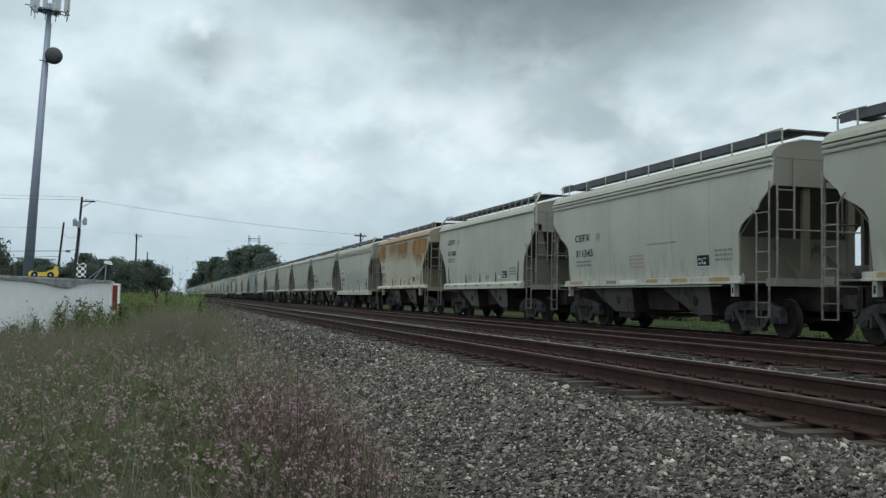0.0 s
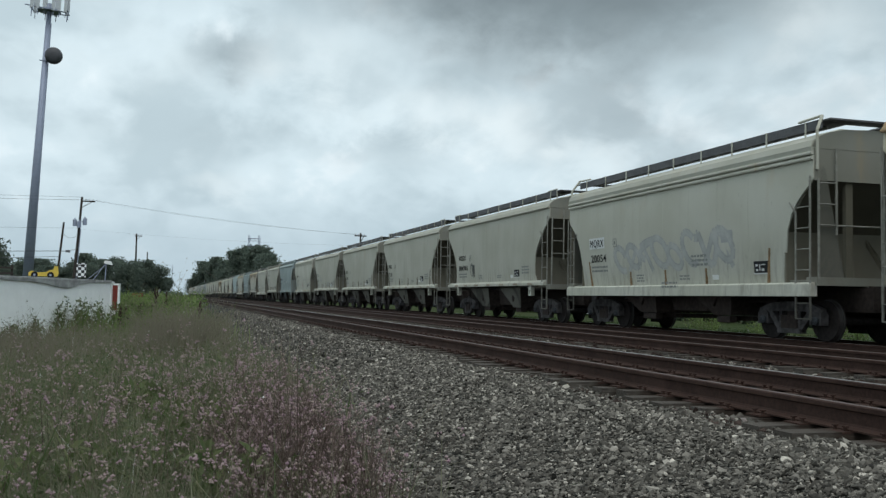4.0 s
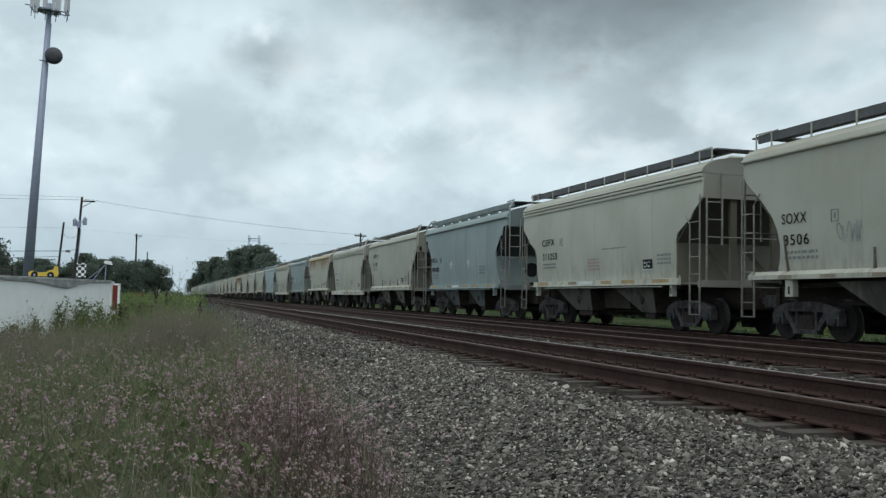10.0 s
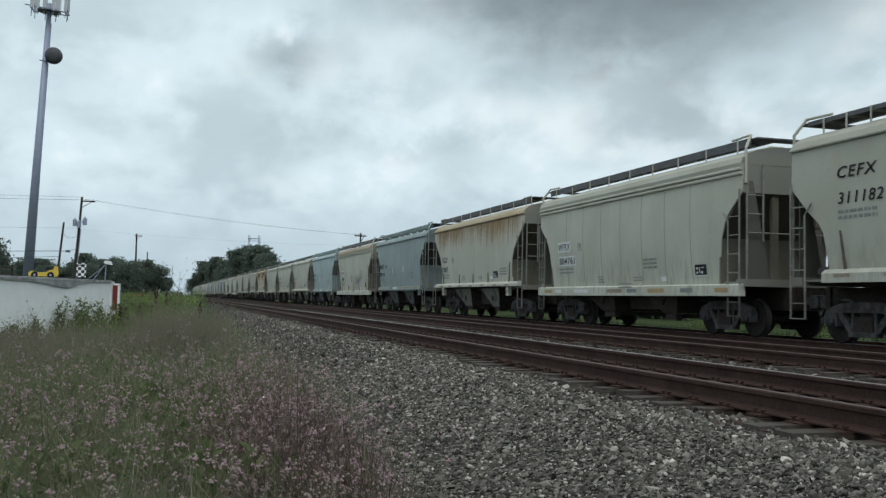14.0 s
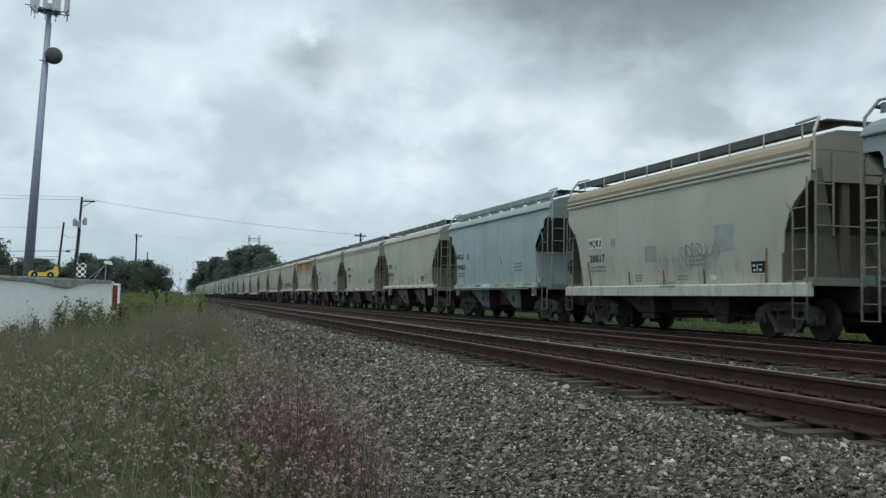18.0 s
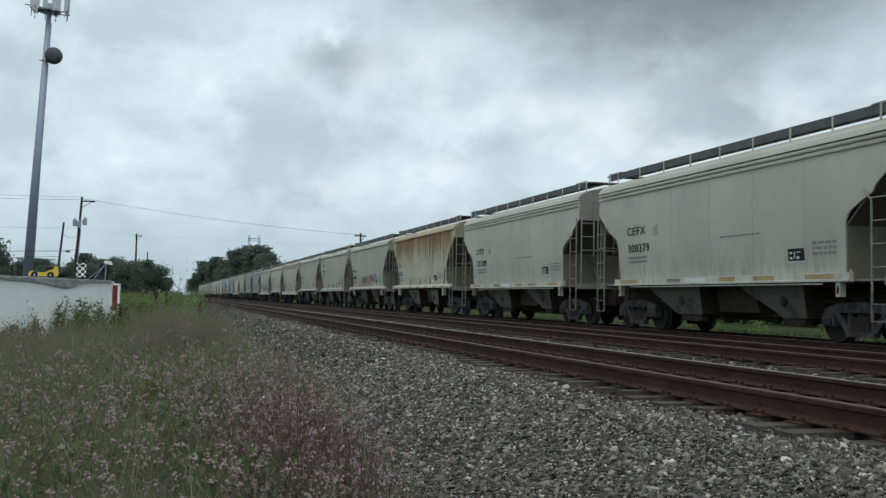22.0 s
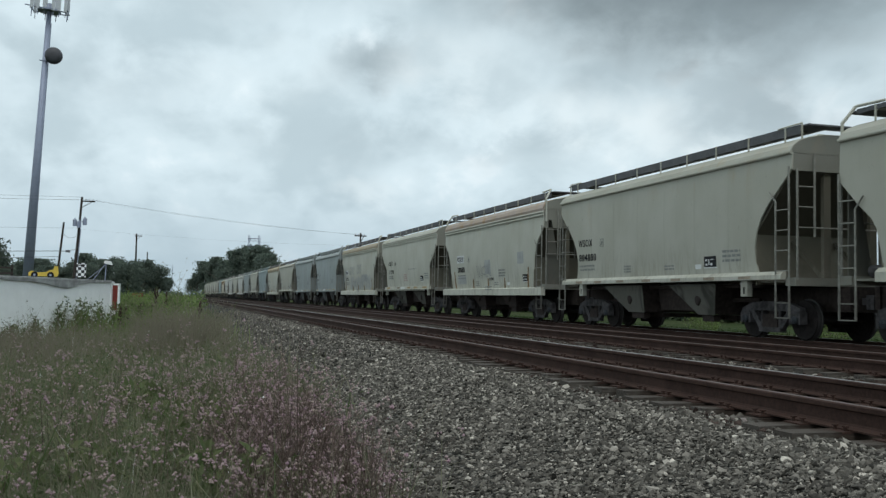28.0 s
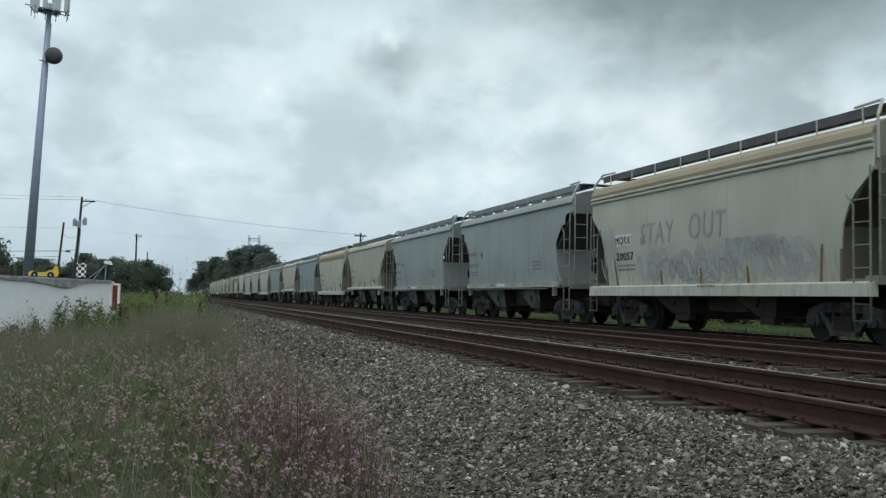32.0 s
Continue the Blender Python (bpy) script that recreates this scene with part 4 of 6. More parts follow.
        part("air_hose", h, BLACK, root, "black rubber air hose")
        for sx in (-1, 1):
            l = Shape()
            ladder(l, sx * (HALF + 0.045), yy(BODY - 0.03), yy(BODY - 0.5), 1.1, top + 0.05, [1.55, 2.0, 2.45, 2.9], True)
            part("side_ladder", l, LADDER, root, "pale steel ladder")
            l = Shape()
            l.box(sx * (HALF + 0.045) - 0.02, sx * (HALF + 0.045) + 0.02, yy(BODY - 0.515), yy(BODY - 0.485), 0.5, 1.2)
            l.box(sx * (HALF + 0.045) - 0.02, sx * (HALF + 0.045) + 0.02, yy(BODY - 0.045), yy(BODY - 0.015), 0.5, 1.2)
            for z in (0.51, 0.84):
                l.box(sx * (HALF + 0.045) - 0.025, sx * (HALF + 0.045) + 0.025, yy(BODY - 0.5), yy(BODY - 0.03), z - 0.012, z + 0.012)
            part("stirrup", l, GRIMY if style == "deep" else STIRRUP, root, "grimy steel foot stirrup")
            el = Shape()
            xa, xb = sx * 1.5, sx * 1.05
            for x in (xa, xb):
                el.box(x - 0.02, x + 0.02, yy(BODY + 0.05), yy(BODY + 0.08), 1.35 if x == xa else 2.3, EAVE - 0.05 if x == xb else top)
            for z in (2.5, 2.95, 3.4):
                el.bar((xa, yy(BODY + 0.07), z), (xb, yy(BODY + 0.07), z), 0.016, 6)
            part("end_ladder", el, LADDER, root, "pale steel end ladder")
        if style in ("deep", "wedge"):
            for sx in (-1, 1):
                st = Shape().hull([(sx * 0.8, yy(BODY - 0.04), 1.35), (sx * 1.42, yy(BODY - 0.04), 1.35), (sx * 1.42, yy(BODY), 1.35), (sx * 0.8, yy(BODY), 1.35)],
                                  [(sx * 1.28, yy(BODY - 0.04), top + 0.25), (sx * 1.4, yy(BODY - 0.04), top + 0.25), (sx * 1.4, yy(BODY), top + 0.25), (sx * 1.28, yy(BODY), top + 0.25)])
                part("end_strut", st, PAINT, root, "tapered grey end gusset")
        gr = Shape().bar((-1.45, yy(BODY + 0.05), 2.5), (1.45, yy(BODY + 0.05), 2.5), 0.018, 6)
        part("end_grab_rail", gr, LADDER, root)
    # hand brake on one end
    hb = Shape().box(0.25, 0.65, BODY - 0.05, BODY + 0.1, 2.1, 2.7)
    hb.spin([(BODY + 0.1, 0.04), (BODY + 0.2, 0.05), (BODY + 0.21, 0.26), (BODY + 0.24, 0.28), (BODY + 0.25, 0.05)], 16, "y")
    k = 5 * 16
    hb.v[-k:] = [(x + 0.45, y, z + 2.4) for x, y, z in hb.v[-k:]]
    part("hand_brake", hb, TRUCKS, root, "hand brake housing and wheel")
    part("brake_rod", Shape().bar((0.45, BODY - 0.1, 2.1), (0.45, BODY - 0.1, 1.2), 0.025, 6), UNDER, root)
    part("brake_valve", Shape().box(-0.7, -0.2, 5.25, 5.6, 1.36, 1.75), UNDER, root, "dark brake valve")
    part("air_reservoir", Shape().bar((-1.0, 5.3, 1.5), (-1.0, 6.0, 1.5), 0.14, 10), TRUCKS, root, "grimy air reservoir")
    # hoppers
    part("centre_sill", Shape().box(-0.25, 0.25, -3.4, 3.4, 0.85, 1.2).box(-1.2, 1.2, -4.6, 4.6, 1.2, 1.29), UNDER, root, "dark centre sill")
    dark = style == "deep"
    bays = ((0.72, 3.5, 0.76, 1.95), (-3.4, -0.9, -3.38, -2.62)) if style == "smooth" else ((0.78, 3.22, 0.87, 1.78), (-3.02, -0.73, -2.78, -2.05))
    for y0, y1, b0, b1 in bays:
        xo, xi = (1.42, 1.28)
        s = Shape().hull([(-xi, b0, 0.52), (xi, b0, 0.52), (xi, b1, 0.52), (-xi, b1, 0.52)], [(-xo, y0, 1.3), (xo, y0, 1.3), (xo, y1, 1.3), (-xo, y1, 1.3)])
        # slopes take the dark underframe colour in place of shade
        hp = part("hopper_bay", s, UNDER, root, "sloped outlet bay, its shade painted dark")
        if not dark:
            for sx in (-1, 1):   # the side sheet stands a little proud of the slopes
                u, v = sx * (xi + 0.004), sx * (xo + 0.004)
                sheet = Shape().hull([(u, b0 - 0.02, 0.51), (u + sx * 0.02, b0 - 0.02, 0.51), (u + sx * 0.02, b1 + 0.02, 0.51), (u, b1 + 0.02, 0.51)], [(v, y0 - 0.02, 1.3), (v + sx * 0.02, y0 - 0.02, 1.3), (v + sx * 0.02, y1 + 0.02, 1.3), (v, y1 + 0.02, 1.3)])
                part("bay_side", sheet, BAY, hp, "dusty grease-stained side sheet, shade under the body painted in")
        gate = Shape().box(-0.75, 0.75, b0 - 0.12, b1 + 0.12, 0.38, 0.5).bar((-1.2, (b0 + b1) / 2, 0.42), (1.2, (b0 + b1) / 2, 0.42), 0.03, 8).box(-1.25, -1.05, b0 + 0.1, b1 - 0.1, 0.34, 0.5)
        part("outlet_gate", gate, UNDER, hp, "dark sliding outlet gate")
        lump = Shape().spin([(-xi - 0.12, 0.04), (-xi - 0.105, 0.11), (-xi - 0.02, 0.12)], 14)
        lump.v = [(x, y * (1.25 + 0.4 * math.sin(7 * z + 9 * y)), z * (1.1 + 0.5 * math.sin(23 * y))) for x, y, z in lump.v]
        lump.v = [(x, y + (b0 + b1) / 2 + 0.25, z + 0.89) for x, y, z in lump.v]
        part("vibrator_bracket", lump, UNDER, hp, "dark greasy bracket")
    cen = Shape().hull([(-1.0, -1.3, 0.6), (1.0, -1.3, 0.6), (1.0, 0.4, 0.6), (-1.0, 0.4, 0.6)], [(-1.0, -1.0, 1.25), (1.0, -1.0, 1.25), (1.0, 0.6, 1.25), (-1.0, 0.6, 1.25)])
    part("under_gear", cen.bar((-0.8, -4.0, 0.9), (-0.8, 3.9, 0.85), 0.05, 6), UNDER, root, "shadowed pipes and sloped sheets")
    for sy in (-1, 1):
        build_truck(root, sy * CENTRE)
    return root


GREY, PALE, BLUE, STEEL, BEIGE, WHITE = (0.475, 0.467, 0.40), (0.53, 0.524, 0.452), (0.325, 0.385, 0.385), (0.36, 0.395, 0.39), (0.57, 0.53, 0.42), (0.58, 0.58, 0.54)
# style, coat, rust, mark, number
TRAIN = [
    ("smooth", GREY, 0.1, "", ""), ("smooth", PALE, 0.05, "CEFX", "311345"), ("wedge", PALE, 0.05, "CEFX", "311168"), ("curved", BEIGE, 0.2, "TILX", "3277"),
    ("deep", PALE, 0.05, "MQRX", "20054"), ("curved", GREY, 0.0, "WSOX", "804901"), ("curved", GREY, 0.0, "SOXX", "3518"), ("curved", GREY, 0.1, "SOXX", "3546"),
    ("curved", GREY, 0.12, "SOXX", "3506"), ("smooth", PALE, 0.05, "CEFX", "311253"), ("blue", BLUE, 0.0, "NKLX", "300100"), ("wedge", GREY, 0.05, "CEFX", "311182"),
    ("deep", PALE, 0.1, "WFRX", "804761"), ("curved", PALE, 0.4, "TILX", "3387"), ("blue", BLUE, 0.0, "NKLX", "300113"), ("deep", PALE, 0.08, "MQRX", "20017"),
    ("blue", (0.42, 0.505, 0.51), 0.0, "NKLX", "300023"), ("curved", PALE, 0.12, "FURX", "810554"), ("smooth", PALE, 0.08, "CEFX", "300279"), ("smooth", PALE, 0.05, "CITX", "221509"),
    ("curved", (0.57, 0.545, 0.435), 0.3, "TILX", "3333"), ("curved", GREY, 0.05, "WSOX", "804867"), ("wedge", GREY, 0.05, "CEFX", "311162"), ("curved", GREY, 0.05, "WSOX", "804880"),
    ("deep", PALE, 0.1, "MQRX", "20088"), ("smooth", PALE, 0.05, "CEFX", "311203"), ("deep", PALE, 0.1, "MQRX", "20057"), ("blue", STEEL, 0.0, "", ""),
    ("blue", STEEL, 0.0, "", ""), ("curved", GREY, 0.05, "", ""), ("deep", PALE, 0.15, "", ""), ("blue", BLUE, 0.0, "", ""), ("curved", PALE, 0.1, "", ""),
    ("blue", STEEL, 0.0, "", ""), ("deep", WHITE, 0.05, "", ""), ("smooth", PALE, 0.05, "", ""), ("deep", WHITE, 0.1, "", ""), ("curved", WHITE, 0.1, "", ""),
    ("curved", BEIGE, 0.3, "", ""), ("blue", BLUE, 0.0, "", ""), ("curved", GREY, 0.1, "", ""), ("smooth", PALE, 0.05, "", ""), ("wedge", GREY, 0.05, "", ""),
    ("deep", PALE, 0.15, "", ""), ("curved", GREY, 0.05, "", ""), ("smooth", PALE, 0.05, "", ""), ("curved", GREY, 0.1, "", ""),
]
# where the couplings between the cars stand at the start, along the line
GAPS = [17.2, 31.45, 45.95, 60.45, 75.0, 89.0, 103.4, 117.8, 132.05, 146.35, 160.7, 175.15, 189.4, 203.5, 217.6, 231.65, 245.9, 260.0, 274.1, 288.15, 302.2, 316.2, 330.2, 344.25, 358.4, 372.5, 386.6, 400.7]
while len(GAPS) < len(TRAIN):
    GAPS.append(GAPS[-1] + 14.15)
LABELS = {"smooth": "pale grey smooth-sided covered hopper car with moulded eaves", "curved": "grey covered hopper car with curved end cutouts",
          "wedge": "grey covered hopper car with wedge-cut ends and side posts", "blue": "blue-grey covered hopper car with angular ends", "deep": "grey covered hopper car with a deep straight side sill"}
cars, first = [], {}
for k, (style, coat, rust, mark, number) in enumerate(TRAIN):
    mid_y = (GAPS[k - 1] + GAPS[k]) / 2 if k else GAPS[0] - 7.1
    if style in first:
        car = copy_thing(first[style], pose(THIRD, mid_y, -0.08))
    else:
        car = first[style] = build_car(style)
        car.matrix_basis = pose(THIRD, mid_y, -0.08)
    tagged(car, LABELS[style] + (", streaked with orange rust" if k in (3, 13, 20) else ", rust-stained" if rust > 0.2 else ""))
    for ob in car.children_recursive:
        deep = (0.31 if style == "blue" else 0.17 if style == "smooth" else 0.29) if ob.name.startswith("bay_side") else 1.0   # bay sides: brake dust, plus the shade under the body put in
        sheet = ob.name.startswith(("side_panel", "roof", "hatch", "side_seam", "eave"))
        if ob.name.startswith("side_seam"):   # dirt lies along the welds
            deep = 0.66 if style == "blue" else 0.86 if style == "smooth" else 0.98
        if ob.name.startswith("roof") and "rail" not in ob.name:   # the roof is a little darker than the sides
            deep = 0.85
        if ob.name.startswith("side_sill"):   # sill lightened: the light on its ledge is put into the colour
            deep = 1.1
        # slope sheets carry the shade of the end recess in their colour
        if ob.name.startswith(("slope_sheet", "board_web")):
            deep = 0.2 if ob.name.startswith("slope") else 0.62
        if ob.name.startswith(("bulkhead", "end_post", "end_brace", "end_strut")):   # brown dust, with the shade between the cars put into the colour
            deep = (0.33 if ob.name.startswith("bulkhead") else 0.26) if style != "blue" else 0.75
        # end faces darkened for the next car's shadow
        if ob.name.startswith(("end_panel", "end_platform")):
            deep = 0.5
        if style == "blue" and ob.name.startswith("running_board"):
            deep = 0.7
        if k == 12 and ob.name.startswith("side_seam"):
            deep = 0.62
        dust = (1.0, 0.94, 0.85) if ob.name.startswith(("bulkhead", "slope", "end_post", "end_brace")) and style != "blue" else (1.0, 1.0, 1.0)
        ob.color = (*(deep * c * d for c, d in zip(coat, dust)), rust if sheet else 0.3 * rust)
    cars.append((car, mid_y))


def letters(text, size, shear=0.0):
    """Flat lettering as a mesh, in x and y, its left end at 0."""
    key = (text, size, shear)
    if key not in letters.made:
        cu = bpy.data.curves.new("lettering", "FONT")
        cu.body, cu.size, cu.shear, cu.extrude, cu.resolution_u = text, size, shear, 0.002, 3
        cu.space_character, cu.offset = 1.14, 0.0 if "M" in text or "W" in text else 0.0025
        ob = new("lettering", cu)
        bpy.context.view_layer.update()
        me = bpy.data.meshes.new_from_object(ob.evaluated_get(bpy.context.evaluated_depsgraph_get()))
        bpy.data.objects.remove(ob)
        me.materials.clear()
        letters.made[key] = me
    return letters.made[key].copy()


letters.made = {}


def on_side(y, z, proud=0.012):
    """Turns flat lettering to the near side of a car, read from the camera."""
    return Matrix(((0, 0, -1, -HALF - proud), (-1, 0, 0, y), (0, 1, 0, z), (0, 0, 0, 1)))


def stencil(car, name, text, size, y, z, mat, label="", shear=0.0, width=None, proud=0.012):
    me = letters(text, size, shear)
    me.materials.append(mat)
    ob = new(name, me)
    ob.parent = car
    k = 1.0
    if width:
        xs = [v.co.x for v in me.vertices]
        k = width / (max(xs) - min(xs))
    ob.matrix_basis = on_side(y, z, proud) @ Matrix.Diagonal((k, 1, 1, 1))
    return tagged(ob, label)


def bars(car, name, y, z, w, h, rows, mat, label, rng):
    """Small print too fine to read: rows of short bars."""
    s = Shape()
    for r in range(rows):
        zz = z - h * (r + 0.5) / rows
        a = y
        while a > y - w:
            b = max(y - w, a - rng.uniform(0.06, 0.2))
            s.box(-HALF - 0.008, -HALF - 0.003, b, a, zz - h * 0.26 / rows, zz + h * 0.26 / rows)
            a = b - 0.045
    return tagged(part(name, s, mat, car, label), kind="stuff")


def ribbon(shape, pts, w, x):
    """A sprayed line on the near side."""
    for (ya, za), (yb, zb) in zip(pts, pts[1:]):
        d = Vector((yb - ya, zb - za))
        if d.length < 1e-4:
            continue
        n = Vector((-d.y, d.x)).normalized() * w / 2
        k = len(shape.v)
        shape.v += [(x, ya + n.x, za + n.y), (x, ya - n.x, za - n.y), (x, yb - n.x, zb - n.y), (x, yb + n.x, zb + n.y)]
        shape.f.append((k, k + 1, k + 2, k + 3))


def scrawl(car, y, z, w, h, count, mat, seed, line=0.05, label="sprayed graffiti", proud=0.009):
    """Loose graffiti: linked loops and strokes that spell nothing."""
    rng = random.Random(seed)
    s = Shape()
    for k in range(count):
        cy, cz = y - w * (k + 0.5) / count, z + h * rng.uniform(0.35, 0.65)
        ry, rz = w / count * rng.uniform(0.38, 0.62), h * rng.uniform(0.34, 0.5)
        a0, span = rng.uniform(0, 6.28), rng.uniform(3.2, 6.0)
        f1, f2 = rng.choice((1, 1, 2)), rng.choice((1, 2))
        pts = [(cy + ry * math.cos(a0 + span * f1 * i / 14), cz + rz * math.sin(a0 + span * f2 * i / 14 + 0.5)) for i in range(15)]
        ribbon(s, pts, line, -HALF - proud)
        if rng.random() < 0.6:
            ribbon(s, [(cy + ry * rng.uniform(-1, 1), z), (cy + ry * rng.uniform(-1, 1), z + h * rng.uniform(0.7, 1.15))], line * 0.8, -HALF - proud)
    ob = new("graffiti", s.mesh("graffiti", mat, False, False))
    ob.parent = car
    return tagged(ob, label)


def block_graffiti(car, y, z, w, h, count, seed):
    """Fat sprayed loops, pale inside a grey outline; they spell nothing."""
    scrawl(car, y, z, w, h, count, GRAFS, seed, 0.2, "grey outline of sprayed shapes", 0.006)
    scrawl(car, y, z, w, h, count, GRAFP, seed, 0.12, "pale sprayed shapes", 0.008)


def cover_patch(car, y0, y1, z0, z1):
    s = Shape().box(-HALF - 0.0065, -HALF - 0.003, y0, y1, z0, z1)
    return part("cover_patch", s, PAINTOUT, car, "blue-grey painted-over patch")


PLACE = {"smooth": (4.36, 2.76, 2.26), "curved": (4.78, 2.58, 2.11), "wedge": (4.82, 3.40, 2.87), "blue": (4.88, 2.65, 2.16), "deep": (4.6, 2.53, 2.05)}
MARKWIDE = {"SOXX": 0.83, "TILX": 0.8, "FURX": 0.93, "CEFX": 1.12, "CITX": 1.0, "MQRX": 0.92, "WFRX": 0.95}
rng = random.Random(7)
low_z = {"smooth": 1.48, "curved": 1.56, "wedge": 1.56, "blue": 1.48, "deep": 1.28}
for k, (style, coat, rust, mark, number) in enumerate(TRAIN):
    car = cars[k][0]
    y, za, zb = PLACE[style]
    patch = mark in ("MQRX", "WFRX")
    y = {24: 4.24, 5: 4.5}.get(k, y)
    if mark:
        slant = 0.18 if style == "wedge" else 0.0
        stencil(car, "reporting_mark", mark, 0.33, y, za, LETTER, "black reporting mark", slant, MARKWIDE.get(mark, 1.05), 0.016)
        stencil(car, "car_number", number, 0.33, y - 0.04, zb, LETTER, "black car number", slant, 0.21 * len(number), 0.016)
        if patch:
            part("lettering_patch", Shape().box(-HALF - 0.010, -HALF - 0.004, y - 1.0, y + 0.05, za - 0.06, za + 0.29), PATCHW, car, "white paint patch behind the mark")
        if k == 12:
            part("lettering_patch", Shape().box(-HALF - 0.010, -HALF - 0.004, y - 1.36, y + 0.02, zb - 0.05, zb + 0.28), PATCHW, car, "white paint patch behind the number")
        if k in (20, 13):
            part("lettering_patch", Shape().box(-HALF - 0.010, -HALF - 0.004, y - 0.9, y + 0.06, za - 0.05, za + 0.29), OLDPATCH, car, "pale grey paint patch behind the mark")
            part("lettering_patch", Shape().box(-HALF - 0.010, -HALF - 0.004, y - 1.0, y + 0.02, zb - 0.05, zb + 0.28), OLDPATCH, car, "grey paint patch behind the number")
    else:
        bars(car, "faded_mark", y, za + 0.3, 1.0, 0.3, 1, FAINT, "faded unreadable mark", rng)
        bars(car, "faded_number", y, zb + 0.3, 1.2, 0.3, 1, FAINT, "faded unreadable number", rng)
    bars(car, "weight_stencil", y - 0.05, zb - 0.1, 1.1, 0.24, 2, FAINT, "small faded weight stencils", rng)
    if style == "blue":
        bars(car, "inspection_stencil", -2.7, 2.3, 0.8, 0.4, 3, FAINT, "small faded stencil block", rng)
    if style != "blue" and k != 26:
        py, pz = {"smooth": (-3.36, 1.76), "curved": (-3.01, 1.72), "wedge": (-3.1, 1.7), "deep": (-4.36, 1.53)}[style]
        box = part("stencil_panel", Shape().box(-HALF - 0.010, -HALF - 0.004, py - 0.27, py + 0.27, pz, pz + 0.27), LETTER, car, "black stencil panel")
        for yy, zz, w, h in ((0.2, 0.2, 0.08, 0.05), (0.2, 0.09, 0.08, 0.05), (0.06, 0.2, 0.03, 0.15), (-0.02, 0.2, 0.14, 0.02), (-0.02, 0.1, 0.09, 0.06)):
            part("panel_mark", Shape().box(-HALF - 0.016, -HALF - 0.011, py + yy - w, py + yy, pz + zz - h, pz + zz), PATCHW, box)
        part("panel_rim", Shape().box(-HALF - 0.012, -HALF - 0.005, py - 0.29, py + 0.29, pz - 0.03, pz - 0.005), PATCHW, box)
        bars(car, "dimension_stencil", -1.4 if style == "deep" else py - 0.55, pz + (0.55 if style == "deep" else 0.42), 0.75, 0.34, 3, FAINT, "small faded dimension stencils", rng)
        if style != "smooth":
            bars(car, "service_stencil", 1.62, low_z[style] + 0.34, 0.42, 0.24, 3, FAINT, "small faded service stencil", rng)
            bars(car, "service_stencil", -0.75, low_z[style] + 0.28, 0.5, 0.16, 2, FAINT, "small faded service stencil", rng)
            part("white_plate", Shape().box(-HALF - 0.010, -HALF - 0.004, -2.6, -2.32, low_z[style] + 0.12, low_z[style] + 0.24), PATCHW, car, "small white routing card")
    pl = Shape().box(-HALF - 0.011, -HALF - 0.004, y - 1.82, y - 1.808, za - 0.05, za + 0.2).box(-HALF - 0.011, -HALF - 0.004, y - 1.612, y - 1.6, za - 0.05, za + 0.2)
    pl.box(-HALF - 0.011, -HALF - 0.004, y - 1.808, y - 1.612, za - 0.05, za - 0.038).box(-HALF - 0.011, -HALF - 0.004, y - 1.808, y - 1.612, za + 0.188, za + 0.2)
    pl.box(-HALF - 0.011, -HALF - 0.004, y - 1.73, y - 1.69, za + 0.02, za + 0.13)
    part("small_plate", pl, LETTER if style == "blue" else FAINT, car, "small outlined plate")
    if style == "smooth" and k not in (18, 19):
        bars(car, "red_stencil", 0.6, 2.2, 0.85, 0.42, 4, PINKISH, "faded red warning stencil", rng)
    if style == "smooth":
        bars(car, "long_stencil", -0.5, 2.48, 1.6, 0.07, 1, FAINT, "thin line of small print", rng)
    if style == "blue" and mark:
        for y0 in (1.47, -1.18):
            ring = part("warning_sign", Shape().bar((-HALF - 0.004, y0, 2.45), (-HALF - 0.012, y0, 2.45), 0.2, 20), PATCHW, car, "white round warning sign")
            s = Shape()
            for i in range(20):
                a, b = 6.2832 * i / 20, 6.2832 * (i + 1) / 20
                ribbon(s, [(y0 + 0.175 * math.cos(a), 2.45 + 0.175 * math.sin(a)), (y0 + 0.175 * math.cos(b), 2.45 + 0.175 * math.sin(b))], 0.024, -HALF - 0.018)
            ribbon(s, [(y0 - 0.12, 2.33), (y0 + 0.12, 2.57)], 0.025, -HALF - 0.018)
            ribbon(s, [(y0, 2.34), (y0, 2.55)], 0.035, -HALF - 0.02)
            part("warning_symbol", s, GRAFK, ring, "dark ring and slash")

block_graffiti(cars[4][0], 2.9, 1.7, 6.2, 0.9, 8, 3)
scrawl(cars[5][0], 2.75, 1.8, 0.55, 0.6, 3, GRAFK, 5, 0.035, "small dark sprayed tag")
scrawl(cars[8][0], 3.0, 2.08, 0.7, 0.4, 5, GRAFW, 6, 0.03, "small grey sprayed tag")
scrawl(cars[8][0], -0.6, 1.75, 1.2, 0.34, 7, GRAFW, 66, 0.03, "small grey sprayed tag")
scrawl(cars[15][0], -1.0, 1.95, 1.8, 0.4, 7, GRAFW, 8, 0.035, "faint grey graffiti")
stencil(cars[21][0], "graffiti", "WASP", 0.72, 1.75, 1.78, GRAFK, "black sprayed word", 0.2, 1.75, 0.012)
scrawl(cars[21][0], -0.35, 1.72, 0.75, 0.62, 2, GRAFR, 10, 0.06, "red sprayed ring")
stencil(cars[21][0], "graffiti", "RALO", 0.74, -1.1, 1.86, GRAFK, "black sprayed word", -0.1, 1.85, 0.012)
scrawl(cars[21][0], 2.7, 1.58, 3.6, 0.5, 6, GRAFR, 11, 0.045, "red sprayed scrawl", 0.011)
